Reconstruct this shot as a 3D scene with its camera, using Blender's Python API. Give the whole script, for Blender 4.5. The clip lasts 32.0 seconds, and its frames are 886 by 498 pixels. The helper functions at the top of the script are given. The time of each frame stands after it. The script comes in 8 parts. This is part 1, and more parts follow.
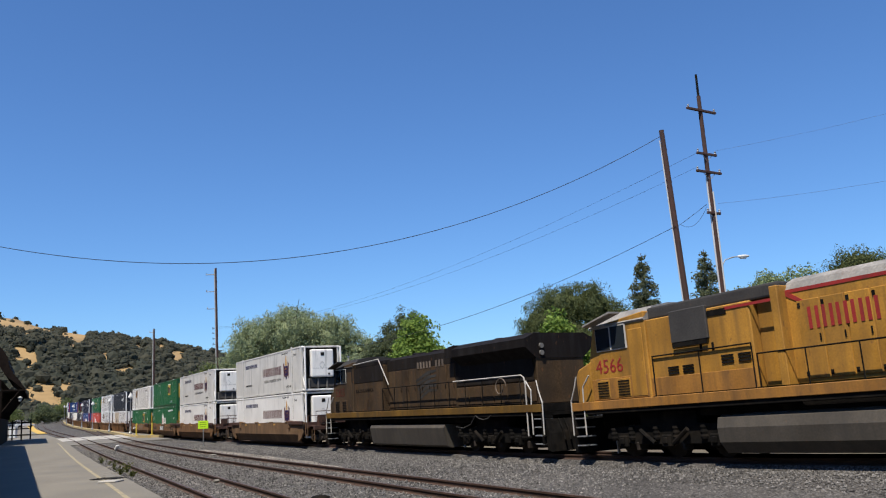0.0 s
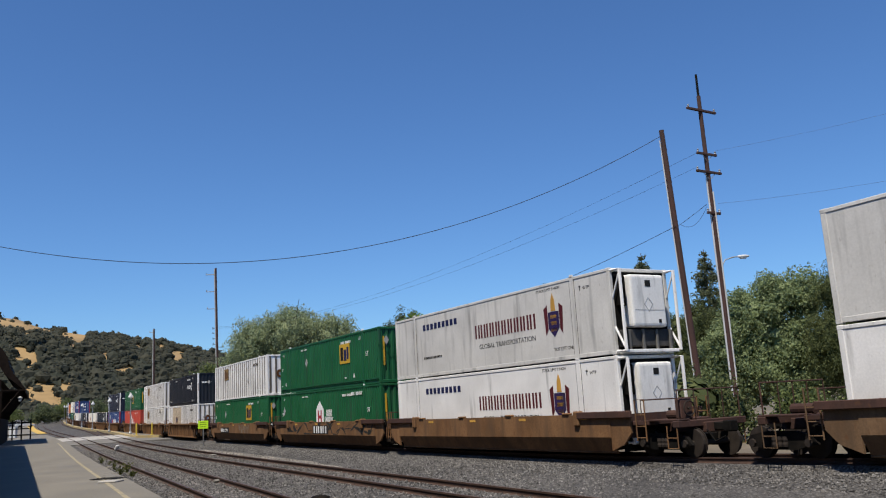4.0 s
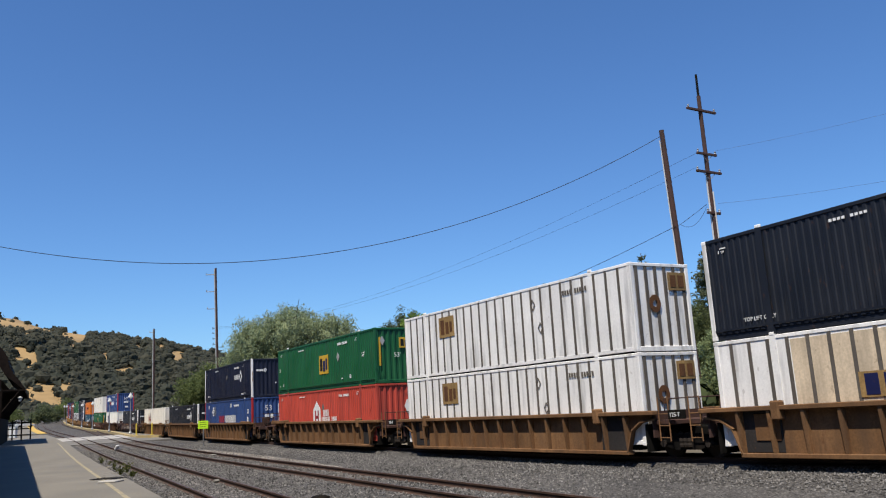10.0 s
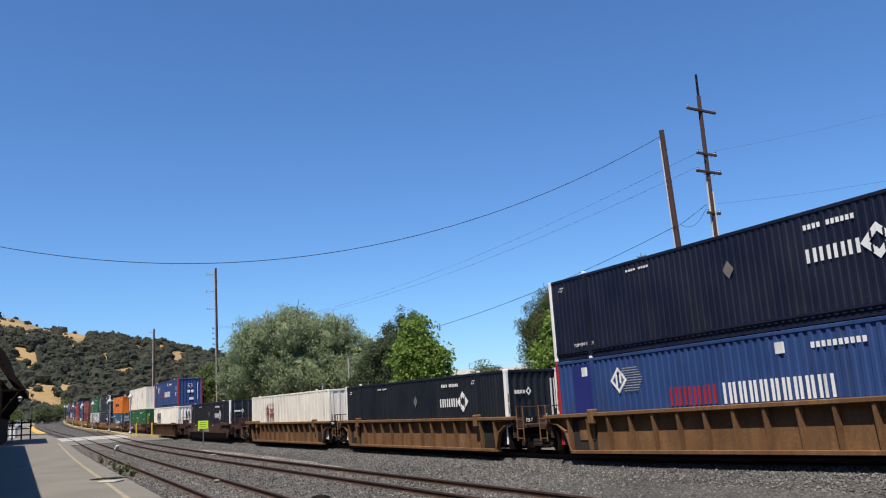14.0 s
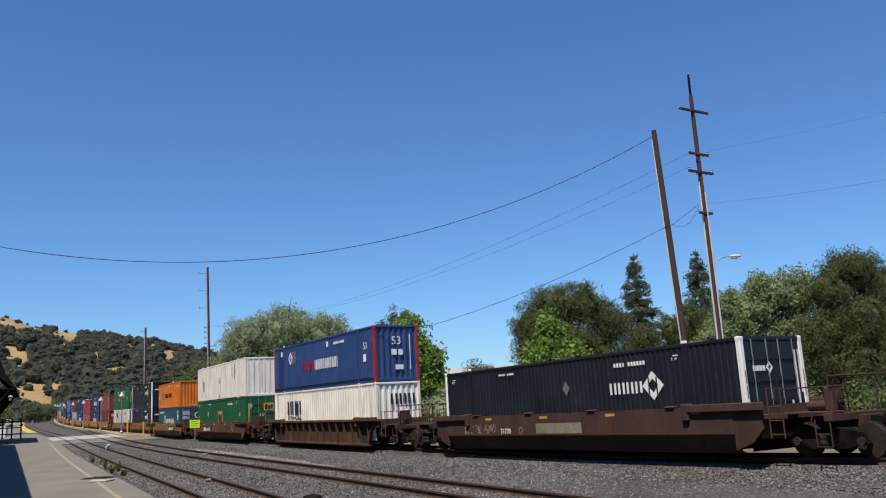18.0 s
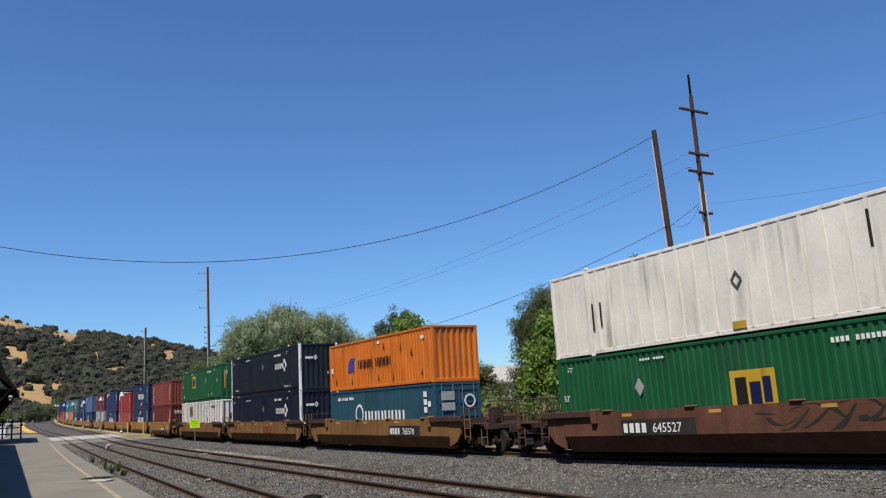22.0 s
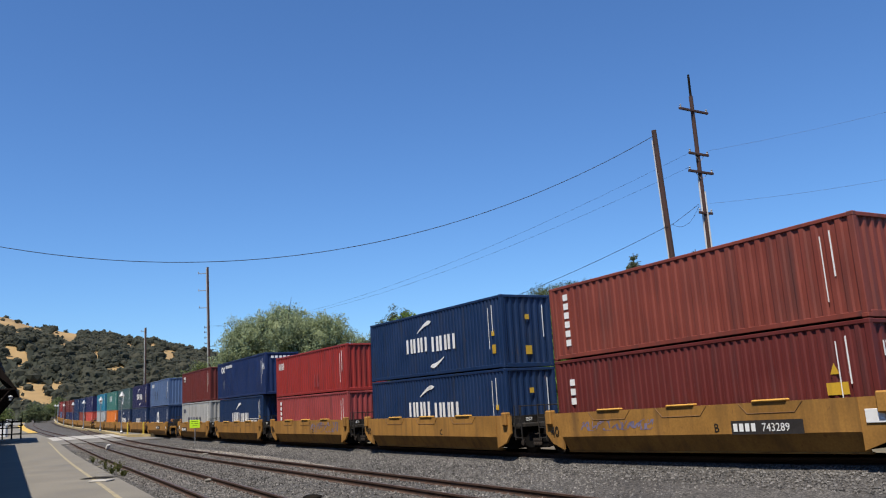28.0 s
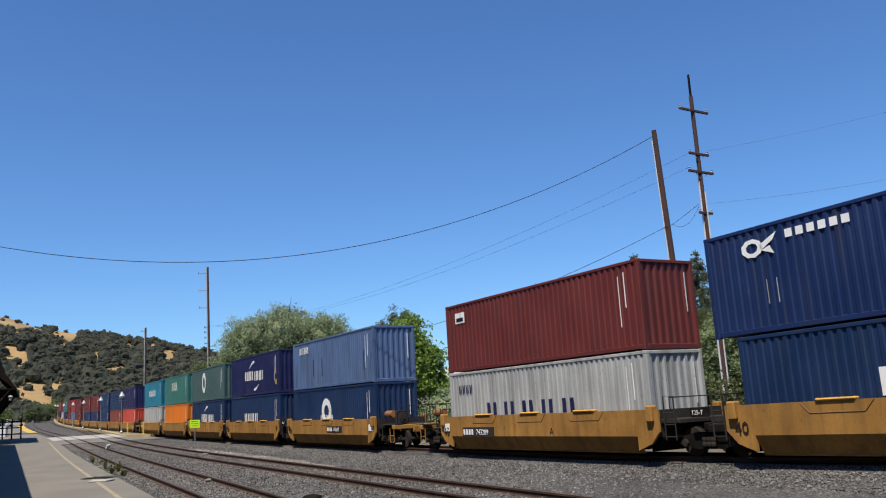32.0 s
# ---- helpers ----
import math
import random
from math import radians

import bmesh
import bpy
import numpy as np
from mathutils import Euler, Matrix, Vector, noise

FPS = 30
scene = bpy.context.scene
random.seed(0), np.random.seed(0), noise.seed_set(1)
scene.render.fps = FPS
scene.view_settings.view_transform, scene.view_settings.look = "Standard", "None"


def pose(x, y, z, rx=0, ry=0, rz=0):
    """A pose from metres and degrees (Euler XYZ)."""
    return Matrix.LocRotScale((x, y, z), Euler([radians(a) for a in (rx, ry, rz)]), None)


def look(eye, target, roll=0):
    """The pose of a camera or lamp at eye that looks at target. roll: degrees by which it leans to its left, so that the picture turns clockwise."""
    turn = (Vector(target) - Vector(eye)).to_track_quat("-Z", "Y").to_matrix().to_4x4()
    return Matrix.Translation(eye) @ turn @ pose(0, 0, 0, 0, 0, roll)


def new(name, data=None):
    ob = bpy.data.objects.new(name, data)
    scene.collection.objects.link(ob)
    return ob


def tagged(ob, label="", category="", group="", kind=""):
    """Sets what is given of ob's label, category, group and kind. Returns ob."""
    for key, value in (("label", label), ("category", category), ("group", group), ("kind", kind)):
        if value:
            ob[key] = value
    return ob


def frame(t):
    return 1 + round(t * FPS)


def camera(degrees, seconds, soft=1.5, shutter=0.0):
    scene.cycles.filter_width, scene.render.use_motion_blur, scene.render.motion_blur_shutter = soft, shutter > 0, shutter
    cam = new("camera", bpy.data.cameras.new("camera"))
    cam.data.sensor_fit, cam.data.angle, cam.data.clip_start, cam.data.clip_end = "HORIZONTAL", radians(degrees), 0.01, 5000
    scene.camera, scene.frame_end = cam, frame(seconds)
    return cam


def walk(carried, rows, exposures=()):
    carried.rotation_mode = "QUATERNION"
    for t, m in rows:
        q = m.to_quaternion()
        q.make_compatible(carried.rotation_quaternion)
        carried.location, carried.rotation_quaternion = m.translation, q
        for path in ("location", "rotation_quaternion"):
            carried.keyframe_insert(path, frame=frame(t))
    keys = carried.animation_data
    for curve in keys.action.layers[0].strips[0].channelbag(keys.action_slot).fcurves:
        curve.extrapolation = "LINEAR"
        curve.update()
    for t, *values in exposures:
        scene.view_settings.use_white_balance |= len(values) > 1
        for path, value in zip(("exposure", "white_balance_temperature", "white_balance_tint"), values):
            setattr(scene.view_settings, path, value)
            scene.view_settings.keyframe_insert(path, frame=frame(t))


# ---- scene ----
# ---------------------------------------------------------------- camera
cam = camera(55.55, 32.0, soft=1.15, shutter=0.0)
EYE = (0.0, 0.0, 2.056)
POSE_A = pose(*EYE, 0, 0, 0) @ pose(0, 0, 0, 90 + 10.393, 0, 0) @ pose(0, 0, 0, 0, 0, -3.076)
POSE_B = pose(*EYE, 0, 0, -0.509) @ pose(0, 0, 0, 90 + 10.317, 0, 0) @ pose(0, 0, 0, 0, 0, -3.047)
STOPS = ((0, 0.04), (1, 0.04), (2.5, -0.14), (3.5, -0.2), (5.5, -0.08), (8, -0.08), (10, -0.04), (12, 0.0), (13, 0.05), (14.5, 0.02), (17, -0.12), (20, -0.07), (22, -0.12), (23, -0.14), (25, 0.04), (28, 0.02), (32, 0.0))
walk(cam, [(0, POSE_A), (10, POSE_A), (14.6, POSE_A), (16.4, POSE_B), (22, POSE_B), (32, POSE_B)], [(t, 0.46 + e) for t, e in STOPS])

# ---------------------------------------------------------------- light
SUN_EL, SUN_AZ = radians(63), radians(206)     # azimuth clockwise from +y
world = bpy.data.worlds.new("sky")
scene.world = world
world.use_nodes = True
wn = world.node_tree.nodes
sky = wn.new("ShaderNodeTexSky")
sky.sky_type, sky.sun_disc = "NISHITA", False
sky.sun_elevation, sky.sun_rotation = SUN_EL, SUN_AZ
sky.air_density, sky.dust_density, sky.ozone_density = 1.0, 0.1, 6.0
air = wn.new("ShaderNodeMix")      # clear, deep blue summer air
air.data_type, air.blend_type = "RGBA", "MULTIPLY"
air.inputs[0].default_value = 1.0
air.inputs[7].default_value = (0.84, 1.14, 1.46, 1)
world.node_tree.links.new(sky.outputs[0], air.inputs[6])
world.node_tree.links.new(air.outputs[2], wn["Background"].inputs[0])
wn["Background"].inputs[1].default_value = 0.0715
sun_data = bpy.data.lights.new("sun", "SUN")
sun_data.energy, sun_data.angle, sun_data.color = 5.0, radians(0.53), (1.0, 0.925, 0.81)
sun = new("sun", sun_data)
sun_dir = Vector((math.sin(SUN_AZ) * math.cos(SUN_EL), math.cos(SUN_AZ) * math.cos(SUN_EL), math.sin(SUN_EL)))
sun.matrix_world = look((0, 0, 60), Vector((0, 0, 60)) - sun_dir)


# ---------------------------------------------------------------- materials
def mat(name, col, rough=0.7, metal=0.0, var=0.25, scale=3.0, dirt=None, dirt_amount=0.0, dirt_scale=0.6, bump=0.0, bump_scale=40.0,
        streak=False, spec=0.4, rand=0.0, vary=None, fine=18.0, island=0.0):
    """A procedural surface: base colour with grain and broad patches, optional dirt (streaky or blotchy) and fine relief."""
    col = tuple(0.70 * c for c in col)
    dirt = tuple(0.70 * c for c in dirt) if dirt else None
    m = bpy.data.materials.new(name)
    m.use_nodes = True
    nt = m.node_tree
    n, l = nt.nodes, nt.links
    b = n["Principled BSDF"]
    b.inputs["Roughness"].default_value = rough
    b.inputs["Metallic"].default_value = metal
    b.inputs["Specular IOR Level"].default_value = spec
    tc = n.new("ShaderNodeTexCoord")

    def noise_tex(sc, detail=4, stretch=None):
        t = n.new("ShaderNodeTexNoise")
        t.inputs["Scale"].default_value = sc
        t.inputs["Detail"].default_value = detail
        if stretch:
            mp = n.new("ShaderNodeMapping")
            mp.inputs["Scale"].default_value = stretch
            l.new(tc.outputs["Object"], mp.inputs[0])
            l.new(mp.outputs[0], t.inputs[0])
        else:
            l.new(tc.outputs["Object"], t.inputs[0])
        return t

    def mix(kind, fac, a, bb):
        x = n.new("ShaderNodeMix")
        x.data_type, x.blend_type = "RGBA", kind
        for sock, v in ((x.inputs[0], fac), (x.inputs[6], a), (x.inputs[7], bb)):
            if hasattr(v, "is_linked"):
                l.new(v, sock)
            elif isinstance(v, (int, float)):
                sock.default_value = v
            else:
                sock.default_value = (*v, 1)
        return x.outputs[2]

    def ramp(src, lo, hi, a=0.0, c=1.0):
        r = n.new("ShaderNodeMapRange")
        for i, v in enumerate((lo, hi, a, c)):
            r.inputs[i + 1].default_value = v
        l.new(src, r.inputs[0])
        return r.outputs[0]

    big, small = noise_tex(scale, 5), noise_tex(scale * fine, 3)
    dark = tuple(c * (1 - var) for c in col)
    light = vary if vary else tuple(min(1, c * (1 + var * 0.8)) for c in col)
    c = mix("MIX", ramp(big.outputs[0], 0.32, 0.68), dark, light)
    g = ramp(small.outputs[0], 0.3, 0.7, 1 - var * 0.6, 1 + var * 0.5)
    gm = n.new("ShaderNodeVectorMath")
    gm.operation = "SCALE"
    l.new(c, gm.inputs[0])
    l.new(g, gm.inputs[3])
    c = gm.outputs[0]
    if dirt:
        d = noise_tex(dirt_scale, 6, (3.0, 3.0, 0.35) if streak else None)
        c = mix("MIX", ramp(d.outputs[0], 0.62 - 0.3 * dirt_amount, 0.75, 0, 0.9), c, dirt)
    if rand:
        oi = n.new("ShaderNodeObjectInfo")
        r = ramp(oi.outputs["Random"], 0, 1, 1 - rand, 1 + rand)
        vm = n.new("ShaderNodeVectorMath")
        vm.operation = "SCALE"
        l.new(c, vm.inputs[0])
        l.new(r, vm.inputs[3])
        c = vm.outputs[0]
    if island:
        ge = n.new("ShaderNodeNewGeometry")
        vm = n.new("ShaderNodeVectorMath")
        vm.operation = "SCALE"
        l.new(c, vm.inputs[0])
        l.new(ramp(ge.outputs["Random Per Island"], 0, 1, 1 - island, 1 + island), vm.inputs[3])
        c = vm.outputs[0]
    l.new(c, b.inputs["Base Color"])
    rr = ramp(big.outputs[0], 0.3, 0.7, max(0, rough - 0.1), min(1, rough + 0.1))
    l.new(rr, b.inputs["Roughness"])
    if bump:
        bt = noise_tex(bump_scale, 3)
        bn = n.new("ShaderNodeBump")
        bn.inputs["Strength"].default_value = bump
        bn.inputs["Distance"].default_value = 0.02
        l.new(bt.outputs[0], bn.inputs["Height"])
        l.new(bn.outputs[0], b.inputs["Normal"])
    return m


RUST = (0.16, 0.075, 0.035)
GRIME = (0.07, 0.06, 0.05)
M = {}


def gravel(name, dark, light, scale):
    """Crushed stone: each cell has its own tone, with the shade in the gaps between painted dark, and broad brown
    stains.
    """
    m = mat(name, light, 0.95, var=0.35, scale=0.35, fine=40)
    n, l = m.node_tree.nodes, m.node_tree.links
    tc = n.new("ShaderNodeTexCoord")
    vo = n.new("ShaderNodeTexVoronoi")
    vo.inputs["Scale"].default_value = scale
    l.new(tc.outputs["Object"], vo.inputs["Vector"])
    cr = n.new("ShaderNodeValToRGB")
    e = cr.color_ramp.elements
    e[0].color, e[1].color = (*[c / 0.3 for c in dark], 1), (1.5, 1.5, 1.5, 1)
    e[0].position, e[1].position = 0.1, 0.9
    l.new(vo.outputs["Color"], cr.inputs[0])
    # shade between the stones, put into the colour along the cell borders
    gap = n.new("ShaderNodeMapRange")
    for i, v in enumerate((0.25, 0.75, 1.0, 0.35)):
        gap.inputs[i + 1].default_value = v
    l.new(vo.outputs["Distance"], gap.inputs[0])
    b = n["Principled BSDF"]
    old = b.inputs["Base Color"].links[0].from_socket
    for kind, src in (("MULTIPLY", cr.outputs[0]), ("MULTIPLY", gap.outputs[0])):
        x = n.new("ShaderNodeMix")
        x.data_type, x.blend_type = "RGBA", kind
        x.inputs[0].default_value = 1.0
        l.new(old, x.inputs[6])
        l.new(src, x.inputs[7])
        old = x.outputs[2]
    l.new(old, b.inputs["Base Color"])
    bn = n.new("ShaderNodeBump")
    bn.invert = True
    bn.inputs["Strength"].default_value, bn.inputs["Distance"].default_value = 1.0, 0.03
    l.new(vo.outputs["Distance"], bn.inputs["Height"])
    l.new(bn.outputs[0], b.inputs["Normal"])
    return m


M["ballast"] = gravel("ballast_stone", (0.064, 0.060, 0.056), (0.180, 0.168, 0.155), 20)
M["stone"] = mat("crushed_stone", (0.155, 0.146, 0.136), 0.95, var=0.5, scale=4.0, fine=6, island=0.75)
M["earth"] = mat("dry_earth", (0.19, 0.155, 0.11), 0.95, var=0.35, scale=0.08, fine=40, bump=0.6, bump_scale=8, dirt=(0.14, 0.13, 0.07), dirt_amount=0.5, dirt_scale=0.15)
M["asphalt"] = mat("asphalt", (0.21, 0.197, 0.175), 0.95, var=0.25, scale=0.5, fine=60, bump=0.4, bump_scale=60)
M["concrete"] = mat("concrete_pavement", (0.225, 0.205, 0.168), 0.9, var=0.16, scale=0.4, fine=40, bump=0.25, bump_scale=40, dirt=(0.2, 0.18, 0.15), dirt_amount=0.4, dirt_scale=0.35)
M["panel"] = mat("crossing_concrete", (0.46, 0.44, 0.41), 0.9, var=0.15, scale=0.8, fine=30)
M["edge_paint"] = mat("faded_edge_paint", (0.50, 0.38, 0.17), 0.85, var=0.2, scale=1.5, dirt=(0.3, 0.25, 0.18), dirt_amount=0.5, dirt_scale=1.0)
M["yellow_paint"] = mat("yellow_edge_paint", (0.72, 0.46, 0.08), 0.8, var=0.2, scale=1.5, dirt=(0.3, 0.24, 0.14), dirt_amount=0.4, dirt_scale=1.2)
M["line_paint"] = mat("faded_yellow_line", (0.44, 0.37, 0.22), 0.9, var=0.25, scale=2.0, dirt=(0.27, 0.24, 0.19), dirt_amount=1.0, dirt_scale=1.6)
M["rail"] = mat("rusty_rail_steel", (0.085, 0.048, 0.034), 0.8, 0.1, var=0.3, scale=3.0)
M["rail_head"] = mat("worn_rail_head", (0.11, 0.072, 0.056), 0.6, 0.2, var=0.25, scale=3.0)
M["pale_gravel"] = gravel("pale_gravel", (0.2, 0.18, 0.16), (0.42, 0.385, 0.33), 26)
M["fouled"] = gravel("fouled_ballast", (0.07, 0.055, 0.04), (0.13, 0.10, 0.075), 20)
M["tie"] = mat("weathered_tie", (0.21, 0.185, 0.165), 0.95, var=0.4, scale=3.0, fine=14, bump=0.5, rand=0.3)
M["wood_pole"] = mat("creosoted_pole", (0.085, 0.042, 0.034), 0.9, var=0.3, scale=1.2, fine=14, bump=0.4, streak=True, dirt=(0.055, 0.034, 0.027), dirt_amount=0.4)
M["grey_pole"] = mat("pale_conduit", (0.50, 0.48, 0.45), 0.7, var=0.15, scale=1.5)
M["conduit"] = mat("white_conduit", (0.72, 0.71, 0.69), 0.6, var=0.12, scale=1.5)
M["galv"] = mat("galvanised_steel", (0.42, 0.43, 0.44), 0.45, 0.6, var=0.15, scale=4)
M["wire"] = mat("black_wire", (0.03, 0.03, 0.035), 0.6, var=0.2, scale=6)
M["black"] = mat("black_running_gear", (0.012, 0.011, 0.010), 0.9, 0.0, spec=0.06, var=0.5, scale=3.0, dirt=(0.032, 0.025, 0.019), dirt_amount=0.4, dirt_scale=2.0)
M["wheel"] = mat("wheel_steel", (0.045, 0.036, 0.030), 0.75, 0.1, spec=0.15, var=0.3, scale=4)
M["bark"] = mat("tree_bark", (0.12, 0.09, 0.065), 0.95, var=0.4, scale=4, bump=0.6)
M["white_paint"] = mat("white_paint", (0.75, 0.75, 0.73), 0.55, var=0.08, scale=2)
M["glass_lamp"] = mat("frosted_globe", (0.55, 0.56, 0.55), 0.3, var=0.05, scale=5)
M["bollard"] = mat("yellow_bollard_paint", (0.70, 0.52, 0.07), 0.6, var=0.15, scale=3)
M["sign_green"] = mat("fluorescent_sign", (0.55, 0.90, 0.03), 0.5, var=0.05, scale=3)
M["dark_wood"] = mat("dark_eave_wood", (0.020, 0.014, 0.011), 0.9, spec=0.08, var=0.4, scale=2)
M["letter_black"] = mat("black_letters", (0.02, 0.02, 0.02), 0.8, spec=0.15, var=0.1, scale=3)
M["grass_dry"] = mat("dry_grass_hill", (0.40, 0.265, 0.115), 1.0, var=0.2, scale=0.012, fine=14)


def leaf_mat(name, col, var=0.45, trans=0.42):
    """Leaves: colour varies from leaf to leaf, light passes partly through."""
    m = bpy.data.materials.new(name)
    m.use_nodes = True
    n, l = m.node_tree.nodes, m.node_tree.links
    b = n["Principled BSDF"]
    geo = n.new("ShaderNodeNewGeometry")
    cr = n.new("ShaderNodeValToRGB")
    e = cr.color_ramp.elements
    col = tuple(0.8 * c for c in col)
    e[0].color = (*[c * (1 - var) for c in col], 1)
    e[1].color = (min(1, col[0] * (1 + var) + 0.01), min(1, col[1] * (1 + var * 0.8)), col[2] * (1 + var * 0.4), 1)
    l.new(geo.outputs["Random Per Island"], cr.inputs[0])
    l.new(cr.outputs[0], b.inputs["Base Color"])
    b.inputs["Roughness"].default_value = 0.6
    b.inputs["Specular IOR Level"].default_value = 0.12
    tr = n.new("ShaderNodeBsdfTranslucent")
    l.new(cr.outputs[0], tr.inputs[0])
    mx = n.new("ShaderNodeMixShader")
    mx.inputs[0].default_value = trans
    l.new(b.outputs[0], mx.inputs[1])
    l.new(tr.outputs[0], mx.inputs[2])
    l.new(mx.outputs[0], n["Material Output"].inputs[0])
    return m


LEAF = {
    "grey_green": leaf_mat("grey_green_leaves", (0.33, 0.40, 0.235), 0.2),
    "bright": leaf_mat("bright_green_leaves", (0.23, 0.35, 0.08), 0.25),
    "dark": leaf_mat("dark_pine_needles", (0.125, 0.16, 0.068), 0.28),
    "cypress": leaf_mat("cypress_leaves", (0.13, 0.17, 0.095), 0.3),
    "mid": leaf_mat("mid_green_leaves", (0.15, 0.20, 0.08), 0.35),
    "soft": leaf_mat("soft_green_leaves", (0.27, 0.345, 0.175), 0.2),
    "conifer": leaf_mat("conifer_needles", (0.150, 0.180, 0.105), 0.25, 0.5),
    "oak": leaf_mat("hill_oak_leaves", (0.094, 0.104, 0.078), 0.14, 0.5),
    "weed": leaf_mat("weed_leaves", (0.10, 0.12, 0.04)),
}


# ---------------------------------------------------------------- mesh helpers
def part(name, bm, material, parent=None, label=""):
    """Links a bmesh as one mesh object under a thing or a part."""
    me = bpy.data.meshes.new(name)
    bm.normal_update()
    bm.to_mesh(me)
    bm.free()
    me.materials.append(material)
    ob = new(name, me)
    if parent:
        ob.parent = parent
    if label:
        ob["label"] = label
    return ob


def again(ob, m, parent=None):
    """One more object on the same mesh, at the pose m."""
    o = new(ob.name.split(".")[0], ob.data)
    o.parent = parent or ob.parent
    o.matrix_basis = m
    for key in ("label",):
        if key in ob:
            o[key] = ob[key]
    return o


def thing(name, label, category, group="", kind=""):
    e = new(name)
    e.empty_display_size = 0.2
    return tagged(e, label, category, group, kind)


def hull(bm, pts, faces):
    vs = [bm.verts.new(p) for p in pts]
    for f in faces:
        bm.faces.new([vs[i] for i in f])
    return vs


def box(bm, x0, x1, y0, y1, z0, z1):
    hull(bm, [(x0, y0, z0), (x1, y0, z0), (x1, y1, z0), (x0, y1, z0), (x0, y0, z1), (x1, y0, z1), (x1, y1, z1), (x0, y1, z1)],
         [(0, 3, 2, 1), (4, 5, 6, 7), (0, 1, 5, 4), (1, 2, 6, 5), (2, 3, 7, 6), (3, 0, 4, 7)])


def boxes(*rows):
    bm = bmesh.new()
    for r in rows:
        box(bm, *r)
    return bm


def bevel(bm, w=0.02, seg=1):
    bmesh.ops.bevel(bm, geom=bm.edges[:], offset=w, segments=seg, affect="EDGES", profile=0.6, clamp_overlap=True)
    return bm


def prism(bm, prof, a0, a1, axis="x"):
    """A profile drawn out from a0 to a1. Along x the profile is (y, z), along y it is (x, z), along z (x, y)."""
    def p(u, v, a):
        return {"x": (a, u, v), "y": (u, a, v), "z": (u, v, a)}[axis]
    n = len(prof)
    v0 = [bm.verts.new(p(u, v, a0)) for u, v in prof]
    v1 = [bm.verts.new(p(u, v, a1)) for u, v in prof]
    bm.faces.new(v0)
    bm.faces.new(v1[::-1])
    for i in range(n):
        bm.faces.new((v0[i], v0[(i + 1) % n], v1[(i + 1) % n], v1[i])[::-1])
    bmesh.ops.recalc_face_normals(bm, faces=bm.faces[:])


def rod(bm, p0, p1, r0, r1=None, n=8):
    """A tapered round bar from p0 to p1."""
    p0, p1 = Vector(p0), Vector(p1)
    r1 = r0 if r1 is None else r1
    q = (p1 - p0).to_track_quat("Z", "Y")
    ring = []
    for p, r in ((p0, r0), (p1, r1)):
        ring.append([bm.verts.new(p + q @ Vector((r * math.cos(2 * math.pi * i / n), r * math.sin(2 * math.pi * i / n), 0))) for i in range(n)])
    for i in range(n):
        bm.faces.new((ring[0][i], ring[0][(i + 1) % n], ring[1][(i + 1) % n], ring[1][i]))
    bm.faces.new(ring[0][::-1])
    bm.faces.new(ring[1])


def tube(bm, pts, r, n=6):
    """One bent round bar through the points."""
    pts = [Vector(p) for p in pts]
    ring, side = [], None
    for i, p in enumerate(pts):
        d = (pts[min(i + 1, len(pts) - 1)] - pts[max(i - 1, 0)]).normalized()
        if side is None:
            side = d.orthogonal().normalized()
        else:
            side = (side - d * side.dot(d)).normalized()
        up = d.cross(side)
        ring.append([bm.verts.new(p + r * (side * math.cos(2 * math.pi * k / n) + up * math.sin(2 * math.pi * k / n))) for k in range(n)])
    for q, w in zip(ring[:-1], ring[1:]):
        for k in range(n):
            bm.faces.new((q[k], q[(k + 1) % n], w[(k + 1) % n], w[k]))
    bm.faces.new(ring[0][::-1])
    bm.faces.new(ring[-1])


def lathe(bm, prof, n=12, at=(0, 0, 0)):
    """Turns a profile of (radius, z) round the z axis."""
    rings = []
    for r, z in prof:
        rings.append([bm.verts.new((at[0] + r * math.cos(2 * math.pi * i / n), at[1] + r * math.sin(2 * math.pi * i / n), at[2] + z)) for i in range(n)])
    for a, b in zip(rings[:-1], rings[1:]):
        for i in range(n):
            bm.faces.new((a[i], a[(i + 1) % n], b[(i + 1) % n], b[i]))
    bm.faces.new(rings[0][::-1])
    bm.faces.new(rings[-1])


def soup(name, verts, faces, material, parent=None):
    me = bpy.data.meshes.new(name)
    me.from_pydata(verts, [], faces)
    me.materials.append(material)
    ob = new(name, me)
    if parent:
        ob.parent = parent
    return ob


# ---------------------------------------------------------------- the railway line
KNOTS = (-300, -200, -150, -100, -60, -30, 0, 25)
BEND = (0.00070, 0.00044, 0.00019, -0.00006, -0.00018, 0.00054, 0.00118, -0.00051)
DS = 0.5
LINE_S = np.arange(-900, 130 + DS, DS)
_k = np.interp(LINE_S, KNOTS, BEND)
_k[LINE_S > 25] = 0
LINE_A = np.cumsum(_k) * DS
LINE_A += radians(-60.624) - np.interp(0, LINE_S, LINE_A)
LINE_X, LINE_Y = np.cumsum(np.cos(LINE_A)) * DS, np.cumsum(np.sin(LINE_A)) * DS
LINE_X += -5.334 - np.interp(0, LINE_S, LINE_X)
LINE_Y += 49.214 - np.interp(0, LINE_S, LINE_Y)


def rise(s):
    """The line climbs gently into the distance."""
    u = max(0.0, -20 - s)
    return 4.5e-5 * u * u if u < 250 else 4.5e-5 * 250 * (2 * u - 250)


def lift(s, right):
    """The main line humps a little past the grove."""
    u = min(22.0, max(0.0, s - 16))
    return 0.00082 * u * u * min(1.0, max(0.0, (5 - right) / 3))


